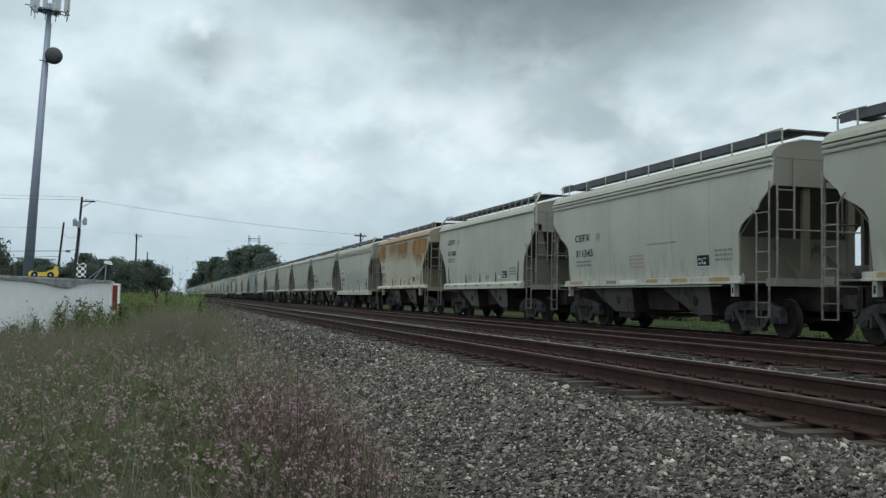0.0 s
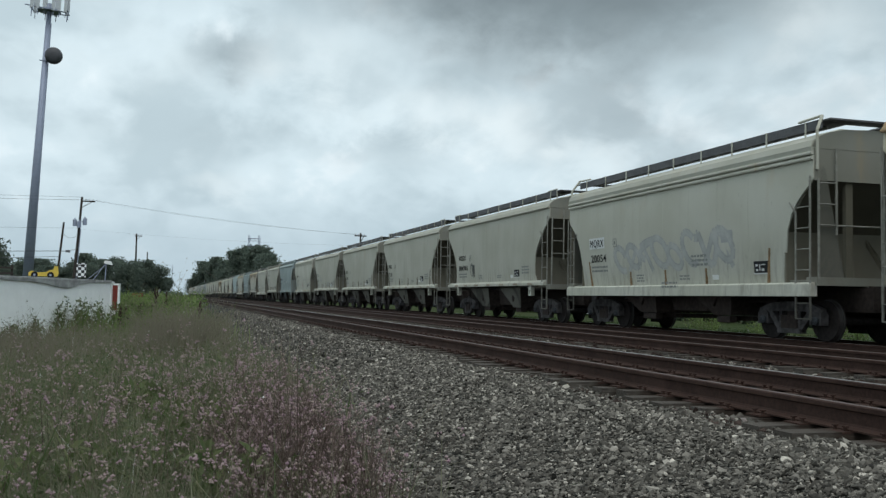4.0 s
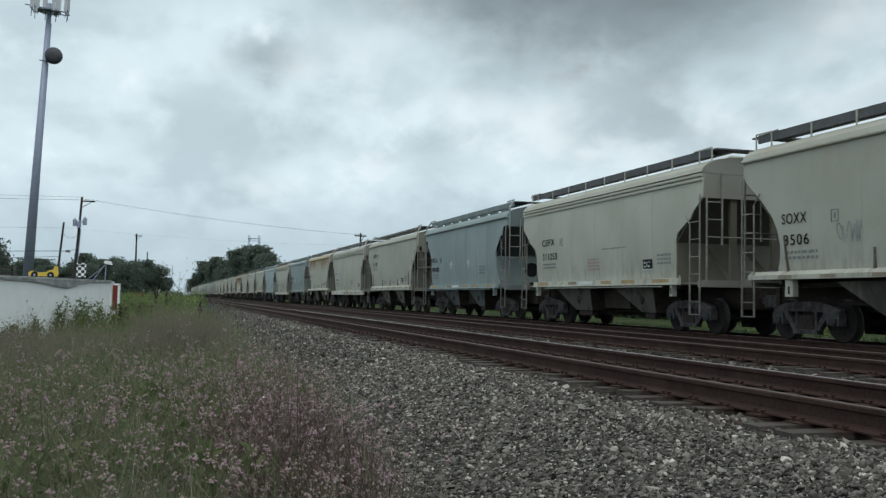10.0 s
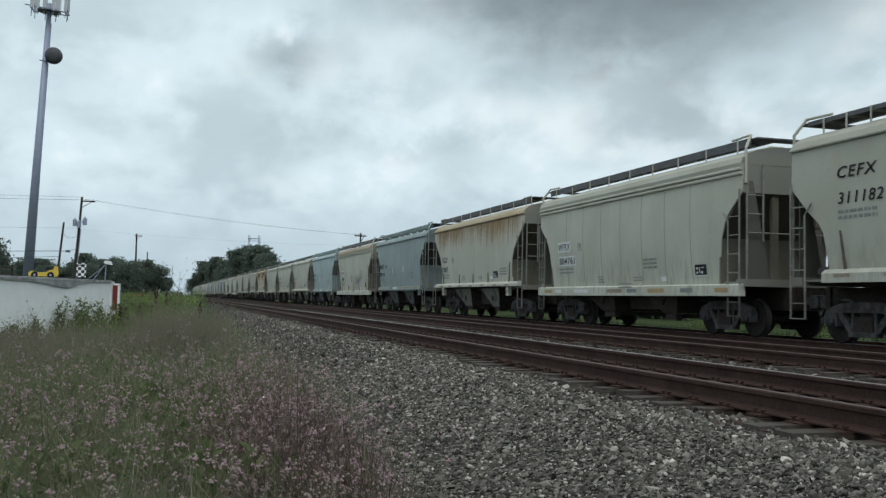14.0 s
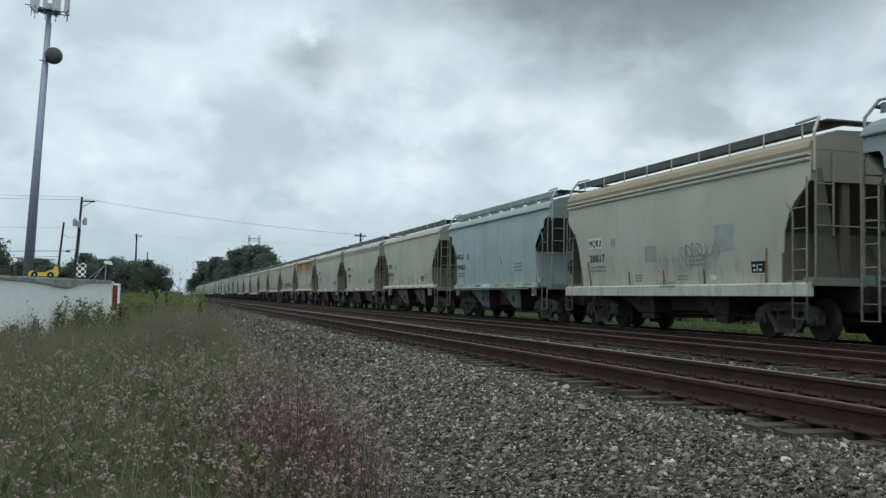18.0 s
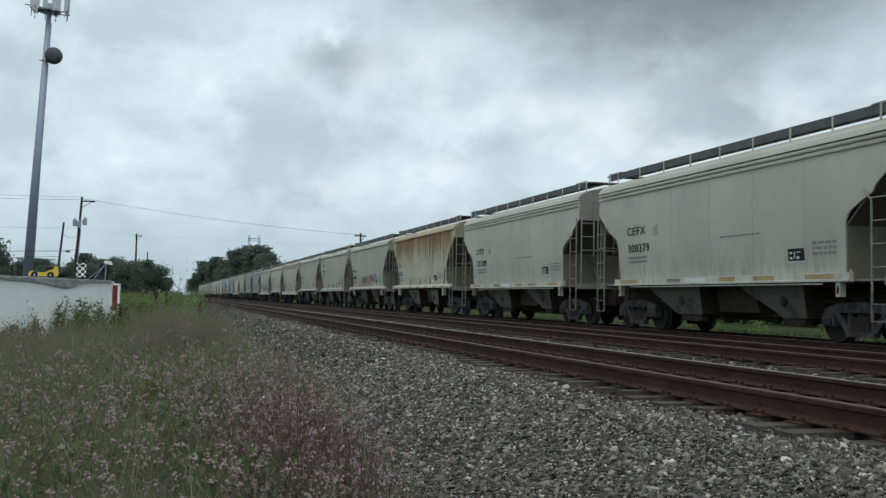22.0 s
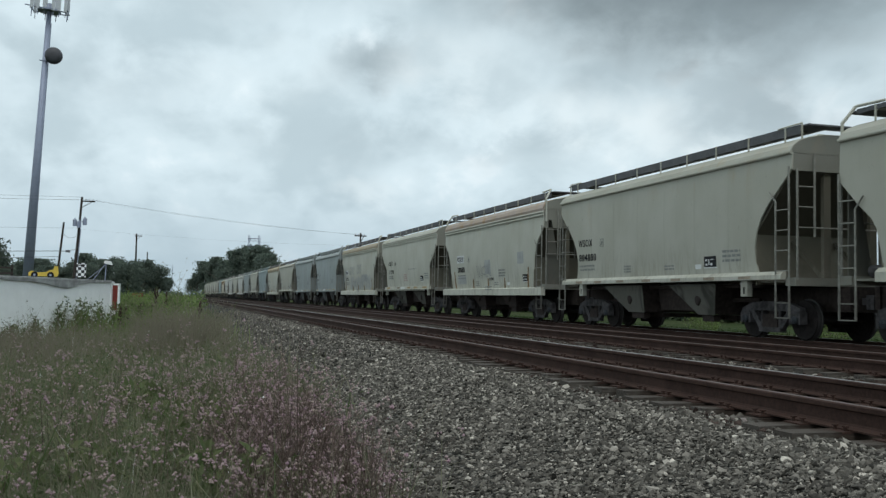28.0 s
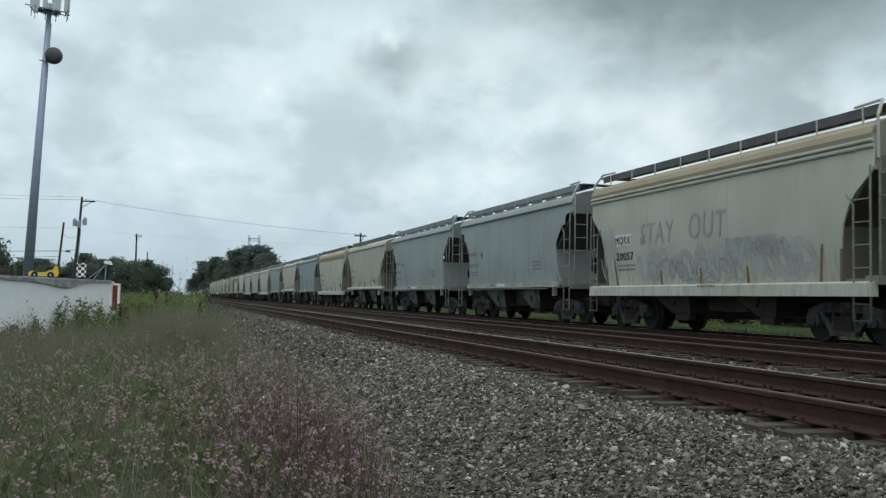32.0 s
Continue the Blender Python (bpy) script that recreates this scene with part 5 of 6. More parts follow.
scrawl(cars[15][0], 0.35, 1.66, 3.2, 0.4, 10, GRAFS, 88, 0.028, "faint grey graffiti", 0.010)
scrawl(cars[24][0], 1.5, 1.75, 2.0, 0.55, 5, GRAFW, 12, 0.028, "faint grey graffiti")
cover_patch(cars[24][0], -0.4, 0.35, 1.9, 2.5)
cover_patch(cars[24][0], -4.25, -3.6, 2.22, 2.68)
cover_patch(cars[24][0], 3.0, 4.3, 1.5, 1.85)
cover_patch(cars[15][0], -3.45, -2.6, 2.1, 2.75)
cover_patch(cars[15][0], 0.3, 0.95, 1.95, 2.4)
cover_patch(cars[4][0], -3.3, -2.8, 2.3, 2.6)
stencil(cars[24][0], "caution_stencil", "CAUTION", 0.16, -0.2, 1.62, LETTER, "small black caution stencil", 0.0, 0.55)
for k in (4, 12, 15, 24, 26):
    sub_bars = bars(cars[k][0], "sill_stencil", -0.1, 1.39, 0.8, 0.2, 2, FAINT, "small dark print on the sill", rng)
    sub_bars.matrix_basis = pose(-0.07, 0, 0)
tagger = cars[26][0]
stencil(tagger, "graffiti", "STAY", 0.88, 3.1, 2.45, GRAFS, "large grey sprayed word", 0.15, 1.9, 0.012)
stencil(tagger, "graffiti", "OUT", 0.95, 0.5, 2.48, GRAFS, "large grey sprayed word", 0.15, 1.7, 0.012)
cover_patch(tagger, -3.2, -1.2, 1.95, 2.4)
block_graffiti(tagger, 3.2, 1.42, 7.6, 0.85, 13, 14)
scrawl(tagger, 5.6, 1.5, 1.2, 1.5, 4, GRAFS, 18, 0.05, "grey sprayed strokes", 0.010)
scrawl(tagger, 2.6, 1.35, 4.5, 0.6, 9, GRAFW, 19, 0.025, "thin grey sprayed lines", 0.0105)
scrawl(tagger, -2.3, 1.9, 1.3, 0.42, 7, GRAFW, 16, 0.022, "thin dark sprayed tag", 0.013)
for k in (15, 24, 26):   # dust and rust lie thick on these roofs
    for ob in cars[k][0].children:
        if ob.name.startswith(("roof", "hatch")) and "rail" not in ob.name:
            ob.color = (0.385, 0.335, 0.25, 0.3) if k != 24 else ((0.40, 0.335, 0.295, 0.45) if ob.name.startswith("roof") else ob.color)
for k in (3, 13, 20, 30):
    for ob in cars[k][0].children:
        if ob.name.startswith(("roof", "hatch", "eave")) and "rail" not in ob.name:
            ob.color = (0.37, 0.265, 0.17, 0.5) if k == 3 else (0.43, 0.37, 0.27, 0.5)



def rust_patch(car, y0, y1, z0, z1, mat=RUSTFILM, strength=1.0):
    s = Shape()
    lift = 0.004 + 0.002 * sum(ob.name.startswith("rust_patch") for ob in car.children)
    for i in range(7):
        z = z0 + (z1 - z0) * i / 6
        s.v += [(-HALF - lift, y0, z), (-HALF - lift, y1, z)]
    s.f = [(2 * i, 2 * i + 2, 2 * i + 3, 2 * i + 1) for i in range(6)]
    ob = new("rust_patch", s.mesh("rust_patch", mat, False, False))
    ob.parent = car
    ob.color = (1, 1, 1, strength)
    return tagged(ob, "orange rust bleeding through the paint")


for y0, y1, z0, z1, strength in ((-6.3, -2.2, 2.5, 4.19, 1.0), (-5.3, -3.3, 2.1, 3.3, 0.4), (-2.2, 1.3, 2.7, 4.17, 0.75), (0.6, 3.4, 3.0, 4.17, 0.5), (3.4, 6.4, 2.6, 4.17, 0.85), (-6.2, 6.2, 2.3, 4.19, 0.28)):
    rust_patch(cars[3][0], y0, y1, z0, z1, RUSTFILM, strength)
for k, y0, y1, z0, z1, strength in ((20, -6.2, 6.2, 1.7, 4.19, 0.66), (20, -6.0, 5.9, 2.4, 4.17, 0.4), (13, -6.0, 6.2, 2.7, 4.19, 0.62), (38, -6.0, 6.0, 2.5, 4.17, 0.75)):
    rust_patch(cars[k][0], y0, y1, z0, z1, RUSTRUNS, strength)


for k in (5, 12, 21, 23):   # these have plain sides without posts
    for ob in list(cars[k][0].children):
        if ob.name.startswith("side_post"):
            bpy.data.objects.remove(ob)
for y0, w, mat in ((5.3, 0.3, YELLOWREF), (-5.5, 0.28, YELLOWREF), (2.6, 0.5, PATCHW), (0.2, 0.5, DULLREF), (-2.3, 0.45, YELLOWREF), (-0.9, 0.3, FAINT), (4.4, 0.25, PATCHW), (-3.9, 0.3, FAINT)):
    part("reflective_tape", Shape().box(-HALF - 0.078, -HALF - 0.072, y0 - w, y0 + w, 1.08, 1.19), mat, cars[12][0], "worn tape and stencils on the sill")

for ob in cars[17][0].children:   # yellow-stained posts on this car
    if ob.name.startswith("side_post"):
        ob.data = ob.data.copy()
        ob.data.materials[0] = YELLOWREF
heart = Shape()
ribbon(heart, [(-1.0 - 0.016 * 0.8 * (16 * math.sin(a) ** 3), 1.98 + 0.013 * (13 * math.cos(a) - 5 * math.cos(2 * a) - 2 * math.cos(3 * a) - math.cos(4 * a))) for a in [0.3142 * i for i in range(21)]], 0.03, -HALF - 0.009)
part("graffiti", heart, GRAFW, cars[17][0], "small grey sprayed heart")
for k, (style, coat, rust, mark, number) in enumerate(TRAIN):   # all that is painted on a side follows its bow
    for ob in cars[k][0].children_recursive:
        if ob.name.startswith(("reporting_mark", "car_number", "lettering_patch", "faded_", "weight_st", "inspection_st", "stencil_panel", "panel_mark", "panel_rim", "dimension_st", "service_st", "white_plate",
                               "small_plate", "red_st", "long_st", "warning_", "graffiti", "cover_patch", "caution_st", "rust_patch")):
            lay_on_side(ob, BOW[style])


# ---- cloud layer: a far curved sheet that drifts slowly ----
def build_clouds():
    m = bpy.data.materials.new("drifting_clouds")
    m.use_nodes = True
    t = m.node_tree
    t.nodes.remove(t.nodes["Principled BSDF"])
    unit = t.nodes.new("ShaderNodeVectorMath")
    unit.operation = "NORMALIZE"
    t.links.new(coords(t), unit.inputs[0])
    glow = t.nodes.new("ShaderNodeEmission")
    t.links.new(cloud_colour(t, unit.outputs[0]), glow.inputs[0])
    t.links.new(glow.outputs[0], t.nodes["Material Output"].inputs[0])
    m.cycles.emission_sampling = "NONE"
    s, n, far = Shape(), 40, 2600.0
    for j in range(17):
        e = radians(-1.0 + 39.0 * j / 16)
        for i in range(n + 1):
            a = radians(-22 + 86.0 * i / n)
            s.v.append((far * math.cos(e) * math.sin(a), far * math.cos(e) * math.cos(a), far * math.sin(e)))
    s.f = [(j * (n + 1) + i, j * (n + 1) + i + 1, (j + 1) * (n + 1) + i + 1, (j + 1) * (n + 1) + i) for j in range(16) for i in range(n)]
    ob = new("backdrop", s.mesh("backdrop", m, True, False))
    ob.matrix_world = pose(0, 0, EYE[2])
    return tagged(ob, "drifting grey overcast clouds with a dark bank", "sky", "", "structure")


clouds = build_clouds()


# ---- trees ----
def build_tree(x, y, top, spread, seed, dense=1.0):
    rng = random.Random(seed)
    base = ground_z(x, y)
    tall = top - base
    root = thing("tree", pose(x, y, base), "leafy dark green tree beside the line", "tree", "trees along the line")
    trunk = Shape()
    p, r = Vector((0, 0, -0.3)), 0.035 * tall
    for k in range(4):
        q = Vector((rng.uniform(-0.25, 0.25), rng.uniform(-0.25, 0.25), tall * 0.16 * (k + 1)))
        trunk.bar(p, q, r, 8, r * 0.8)
        p, r = q, r * 0.8
    tips = []
    for k in range(17):
        a = rng.uniform(0, 6.283)
        h0 = tall * rng.uniform(0.2, 0.6)
        reach = spread * rng.uniform(0.45, 0.95)
        q = Vector((math.cos(a) * reach, math.sin(a) * reach, min(tall * 0.93, h0 + tall * rng.uniform(0.12, 0.34))))
        trunk.bar((0, 0, h0), q, r * 0.7, 5, r * 0.2)
        tips.append(q)
    tips += [Vector((rng.uniform(-0.35, 0.35) * spread, rng.uniform(-0.35, 0.35) * spread, tall * rng.uniform(0.7, 0.95))) for k in range(9)]
    tips += [Vector((rng.uniform(-0.5, 0.5) * spread, rng.uniform(-0.5, 0.5) * spread, tall * rng.uniform(0.9, 1.02))) for k in range(5)]
    part("trunk", trunk, BARK, root, "dark trunk and limbs")
    g = np.random.default_rng(seed)
    leaf = max(0.09, 0.016 * tall)
    v, f = [], []
    for c in tips:
        n = int(260 * dense)
        rad = spread * rng.uniform(0.16, 0.48)
        d = g.normal(size=(n, 3))
        pos = np.array(c) + d * rad * 0.62 * np.array([1, 1, 0.8])
        pos[:, 2] = np.clip(pos[:, 2], tall * 0.08, tall * 1.06)
        u = g.normal(size=(n, 3)) * leaf
        w = g.normal(size=(n, 3)) * leaf * 0.7
        k = len(v)
        quads = np.stack([pos - u, pos - w * 0.8, pos + u, pos + w * 0.8], 1).reshape(-1, 3)
        base_i = sum(len(a) for a in v)
        v.append(quads)
        f.append(np.arange(n * 4).reshape(-1, 4) + base_i)
    # low skirt of undergrowth
    n = int(600 * dense)
    a, rr = g.uniform(0, 6.283, n), spread * g.uniform(0.2, 1.05, n)
    pos = np.stack([np.cos(a) * rr, np.sin(a) * rr, tall * g.uniform(0.02, 0.42, n)], 1)
    u, w = g.normal(size=(n, 3)) * leaf, g.normal(size=(n, 3)) * leaf * 0.7
    base_i = sum(len(b) for b in v)
    v.append(np.stack([pos - u, pos - w * 0.8, pos + u, pos + w * 0.8], 1).reshape(-1, 3))
    f.append(np.arange(n * 4).reshape(-1, 4) + base_i)
    crown = mass("crown", np.concatenate(v), np.concatenate(f), LEAF, "uneven crown of dark leaves", kind="")
    crown.parent = root
    return root


for k, (x, y, top) in enumerate([(-21.6, 128.4, 6.9), (-21.1, 148.6, 4.7), (-18.4, 150.8, 5.1), (-14.2, 139.3, 3.9), (-13.5, 152.4, 5.2), (-11.7, 147.5, 6.1), (-9.6, 144.7, 5.2), (-7.5, 148.8, 5.8),
                                 (-5.6, 141.9, 5.0), (-3.8, 149.9, 5.5), (-2.2, 153.0, 4.9), (-0.9, 163.0, 3.2), (-16.3, 146.0, 4.2), (-10.6, 139.0, 4.4)]):
    build_tree(x, y, top, (2.4, 1.9, 2.2, 1.6)[k % 4], 40 + k)
for k, (x, y, top) in enumerate([(21.0, 890, 14.0), (22.5, 760, 16.2), (23.5, 605, 20.4), (24.5, 505, 19.2), (25.5, 435, 15.5), (26.0, 382, 17.2), (27.0, 342, 17.4), (29.0, 320, 16.6), (30.0, 300, 13.2), (31.0, 289, 10.2)]):
    build_tree(x, y, top, 4.8 if k > 3 else 6.5, 70 + k, 1.4)
for k, (x, y, top) in enumerate([(-7, 330, 6.5), (-16, 260, 7.0), (-30, 240, 8.0)]):
    build_tree(x, y, top, 5.0, 90 + k)


def build_far_woods():
    """Low woods along the horizon, too far to count."""
    g = np.random.default_rng(12)
    v = []
    for a0, a1, far, tall, n in ((-14, -1.2, 420, 6.0, 5200), (-3.5, 0.8, 900, 3.4, 1800), (1.5, 60, 950, 8.0, 9000)):
        a, r = np.radians(g.uniform(a0, a1, n)), far * g.uniform(0.95, 1.1, n)
        crest = tall * (0.55 + 0.28 * np.sin(a * 140) + 0.17 * np.sin(a * 367 + 1))
        p = np.stack([r * np.sin(a), r * np.cos(a), -1.2 + crest * g.uniform(0, 1, n)], 1)
        u, w = g.normal(0, 0.0016 * far, (n, 3)), g.normal(0, 0.0012 * far, (n, 3))
        v.append(np.stack([p - u, p - w, p + u, p + w], 1).reshape(-1, 3))
    v = np.concatenate(v)
    mass("far_woods", v, np.arange(len(v)).reshape(-1, 4), LEAF, "low hazy woods along the horizon", "trees")


build_far_woods()


def build_hedge():
    """Dark scrub along the field beyond the train."""
    g = np.random.default_rng(31)
    n = 16000
    y = g.uniform(-20, 420, n)
    x = 50 + 0.03 * y + g.normal(0, 1.6, n)
    crest = 2.6 + 0.8 * np.sin(y * 0.31) + 0.6 * np.sin(y * 0.83 + 1)
    p = np.stack([x, y, -1.15 + crest * g.uniform(0, 1, n) ** 0.8], 1)
    u, w = g.normal(0, 0.32, (n, 3)), g.normal(0, 0.24, (n, 3))
    v = np.stack([p - u, p - w, p + u, p + w], 1).reshape(-1, 3)
    mass("far_hedge", v, np.arange(4 * n).reshape(-1, 4), HEDGE, "dark green scrub across the field", "bushes")


build_hedge()


# ---- cell tower ----
def build_monopole():
    root = thing("cell_tower", pose(-15.95, 119.0, -1.05, 0, 2.15, 0), "tall grey steel monopole cell tower", "tower")
    part("mast", Shape().bar((0, 0, -0.2), (0, 0, 36.3), 0.62, 18, 0.27), GALV, root, "tapered grey steel mast", True)
    part("base_flange", Shape().bar((0, 0, -0.15), (0, 0, 0.2), 0.95, 18), GALV, root)
    dish = Shape().spin([(-0.62, 0.30), (-0.5, 0.75), (-0.25, 0.98), (0.15, 1.0), (0.35, 0.92), (0.42, 0.5)], 24, "y")
    dish.v = [(x + 0.95, y - 0.55, z + 29.95) for x, y, z in dish.v]
    d = part("drum_antenna", dish, DARKDISC, root, "dark round drum antenna", True)
    part("antenna_mount", Shape().bar((-0.6, -0.3, 29.3), (0.9, -0.3, 29.3), 0.07, 8).bar((0, -0.3, 30.4), (0.9, -0.4, 30.4), 0.06, 8), GALV, d)
    part("platform", Shape().bar((0, 0, 35.3), (0, 0, 35.5), 1.35, 12).bar((-2.6, -1.0, 35.6), (2.1, -1.0, 35.2), 0.07, 6).bar((-1.9, 1.2, 35.5), (2.1, 1.2, 35.5), 0.07, 6).bar((-1.9, 1.2, 35.5), (-1.9, -1.0, 35.5), 0.07, 6).bar((2.1, 1.2, 35.5), (2.1, -1.0, 35.5), 0.07, 6), GALV, root, "steel antenna platform")
    rng = random.Random(5)
    for k, (x, y) in enumerate(((-1.8, -1.1), (-1.15, -1.1), (-0.45, -1.1), (0.55, -1.1), (1.2, -1.1), (1.9, -1.1), (2.1, -0.2), (1.9, 0.8), (0.6, 1.3), (-0.6, 1.3), (-1.7, 0.9), (-2.0, 0.0))):
        h = rng.uniform(1.9, 2.6)
        p = part("panel_antenna", Shape().box(x - 0.17, x + 0.17, y - 0.09, y + 0.09, 36.5 - h / 2, 36.5 + h / 2), ANTENNA, root, "pale upright panel antenna")
        part("pipe", Shape().bar((x, y + 0.16, 34.6), (x, y + 0.16, 37.6), 0.05, 6), GALV, p)
    part("climbing_pegs", Shape().bar((0.45, 0.3, 3), (0.3, 0.22, 34), 0.05, 5), GALV, root, "cable run up the mast")


build_monopole()


# ---- utility poles and wires ----
def build_pole(x, y, top, thick, label, lean=(0.0, 0.0), arms=(), gear=False):
    z0 = ground_z(x, y)
    root = thing("utility_pole", pose(x, y, z0), label, "utility pole", "wooden utility poles")
    h = top - z0
    part("pole", Shape().bar((0, 0, -0.3), (lean[0], lean[1], h), thick, 10, thick * 0.65), POLEWOOD, root, "dark wooden pole")
    for k, (xa, xb, dz) in enumerate(arms):
        xa, xb = xa + lean[0] * (1 - dz / h), xb + lean[0] * (1 - dz / h)
        a = part("crossarm", Shape().box(xa, xb, -0.09, 0.05, h - dz - 0.06, h - dz + 0.07).bar((xb * 0.8 + xa * 0.2, 0, h - dz), (lean[0] * (1 - (dz + 0.75) / h), 0, h - dz - 0.75), 0.035, 6), POLEWOOD, root, "wooden crossarm")
        n = 4
        for i in range(n):
            xx = xa + (xb - xa) * (i + 0.4) / n
            part("insulator", Shape().spin([(h - dz + 0.07, 0.03), (h - dz + 0.12, 0.06), (h - dz + 0.18, 0.06), (h - dz + 0.24, 0.04)], 8, "z") if xx == 0 else
                 Shape().bar((xx, -0.02, h - dz + 0.07), (xx, -0.02, h - dz + 0.24), 0.05, 8), ANTENNA, a)
    if gear:
        for xx, dz in ((lean[0] * 0.83 - 0.48, 2.75), (lean[0] * 0.83 + 0.5, 2.6), (lean[0] * 0.83 - 0.05, 2.9)):
            part("transformer", Shape().bar((xx, -0.25, h - dz - 0.38), (xx, -0.25, h - dz + 0.3), 0.21, 12).bar((xx, -0.25, h - dz + 0.3), (xx, -0.25, h - dz + 0.48), 0.06, 8).box(min(xx, lean[0] * 0.8), max(xx, lean[0] * 0.8) + 0.02, -0.28, -0.08, h - dz - 0.05, h - dz + 0.03), GALV, root, "grey pole-mounted transformer can")
        part("conduit", Shape().bar((0.26, -0.14, 0), (0.2 + lean[0] * 0.7, -0.14, h - 3.4), 0.05, 6), GALV, root)
    return root


build_pole(-9.65, 104.6, 10.8, 0.17, "dark wooden utility pole with crossarm and transformers", (0.72, 0), ((-0.1, 1.35, 0.45),), True)
build_pole(-10.3, 94.5, 7.35, 0.13, "short leaning dark wooden pole", (0.7, 0))
build_pole(-5.6, 175.0, 11.4, 0.2, "distant dark wooden utility pole", (0, 0), ((-0.3, 0.9, 0.4),))
build_pole(-4.2, 200.0, 9.3, 0.16, "distant thin dark wooden pole")
build_pole(21.6, 107.9, 8.3, 0.14, "dark wooden utility pole with crossarm behind the train", (0, 0), ((-0.7, 0.7, 0.35),))


def wire(a, b, sag, r=0.014, label="thin overhead wire between poles"):
    pts = [Vector(a).lerp(Vector(b), i / 14) - Vector((0, 0, sag * 4 * (i / 14) * (1 - i / 14))) for i in range(15)]
    s = Shape().tube(pts, r, 5)
    return tagged(new("overhead_wire", s.mesh("overhead_wire", WIRE)), label, "wire", "overhead wires")


wire((-8.95, 104.6, 10.78), (-48, 104.6, 10.9), 0.25, 0.012)
wire((-8.3, 104.6, 10.52), (-48, 103.0, 10.35), 0.35, 0.016)
wire((-7.7, 104.6, 10.5), (20.9, 108.0, 8.1), 0.3, 0.010)
wire((-8.1, 104.6, 10.5), (21.9, 108.0, 8.1), 0.42, 0.009)
wire((-9.15, 104.6, 7.5), (-48, 104.6, 7.2), 0.2, 0.011)
wire((-9.15, 104.6, 7.4), (21.6, 107.9, 6.8), 0.3, 0.005)
wire((-9.9, 94.5, 4.62), (-48, 94.5, 3.9), 0.15, 0.032)
wire((-9.9, 94.5, 4.1), (-48, 94.5, 2.6), 0.15, 0.022)
wire((-9.9, 94.5, 4.62), (-9.3, 104.5, 5.3), 0.1, 0.026)
wire((-9.7, 94.5, 6.4), (-9.2, 104.5, 6.9), 0.5, 0.018)
tagged(new("splice_box", Shape().box(-9.35, -8.95, 94.4, 94.6, 4.5, 4.72).bar((-9.95, 94.5, 4.62), (-9.3, 94.5, 4.62), 0.03, 5).mesh("splice_box", WIRE)), "small dark splice case hung on the wire", "cable box")


def build_tower():
    root = thing("transmission_tower", pose(29.2, 338.8, -1.1), "distant grey steel portal transmission tower", "tower")
    for x in (-1.75, 1.75):
        s = Shape()
        for dx, dy in ((-0.35, -0.35), (0.35, -0.35), (0.35, 0.35), (-0.35, 0.35)):
            s.bar((x + dx * 2, dy * 2, 0), (x + dx * 0.6, dy * 0.6, 23.4), 0.09, 5)
        for k in range(11):
            s.bar((x - 0.5, -0.5, 2.0 * k), (x + 0.5, -0.5, 2.0 * k + 2), 0.05, 4).bar((x + 0.5, -0.5, 2.0 * k), (x - 0.5, -0.5, 2.0 * k + 2), 0.05, 4)
        part("tower_leg", s, GALV, root, "lattice steel leg")
    for z in (22.2, 19.6):
        s = Shape().bar((-2.25, 0, z), (2.25, 0, z), 0.14, 6).bar((-2.25, 0, z - 0.8), (2.25, 0, z - 0.8), 0.1, 6)
        for k in range(6):
            s.bar((-2.1 + 0.7 * k, 0, z), (-1.7 + 0.7 * k, 0, z - 0.8), 0.05, 4)
        part("cross_beam", s, GALV, root, "lattice cross beam")


build_tower()
mast = thing("radio_mast", pose(1.5, 350.0, -1.1), "thin distant grey radio mast", "mast")
part("pole", Shape().bar((0, 0, 0), (0, 0, 12.6), 0.12, 6, 0.06), GALV, mast)
for z in (9.5, 11.5):
    part("whip", Shape().bar((-0.5, 0, z), (0.5, 0, z), 0.04, 5), GALV, mast)


# ---- low white building with things on its flat roof ----
def build_shed():
    ang = math.atan2(2.14, 6.26)
    root = thing("low_building", pose(-1.6, 29.96, -1.05, 0, 0, -math.degrees(ang)), "low white masonry building with worn grey flat roof", "building")
    # along -y runs the wall towards the camera, -x is the depth
    part("wall", Shape().box(-9.0, 0.0, -13.0, 0.0, -0.2, 2.10), WHITEWALL, root, "stained white painted wall")
    part("wall_post", Shape().box(-0.14, 0.03, -0.18, 0.05, -0.2, 2.11), WHITEWALL, root, "white corner post")
    rng = random.Random(3)
    drop = [0.0, 0.01, 0.03, 0.08, 0.2, 0.17, 0.1, 0.05, 0.06, 0.03, 0.04, 0.01, 0.02, 0.0]
    edge = [(-0.2 - 0.72 * i, 2.10 - d - rng.uniform(0, 0.02)) for i, d in enumerate(drop)]
    outline = [(-0.2, 2.155), *edge, (-9.6, 2.13)]
    part("roofing_edge", Shape().prism(outline, 0.004, 0.05), GREYROOF, root, "grey roofing sagging over the wall")
    part("roof", Shape().hull([(-9.1, -13.1, 2.10), (0.06, -13.1, 2.10), (0.06, 0.06, 2.10), (-9.1, 0.06, 2.10)], [(-9.0, -13.0, 2.2), (-0.05, -13.0, 2.14), (-0.05, -0.02, 2.16), (-9.0, 0.0, 2.22)]), GREYROOF, root, "worn grey flat roof")
    part("red_panel", Shape().box(0.03, 0.19, -0.06, 0.04, 1.25, 2.02), REDPAINT, root, "red painted end panel")
    part("panel_frame", Shape().box(0.19, 0.225, -0.07, 0.05, 1.1, 2.06).box(0.035, 0.225, -0.07, 0.05, 2.02, 2.07).box(0.035, 0.225, -0.07, 0.05, 1.1, 1.25), WHITEWALL, root, "white panel frame")
    return root


build_shed()

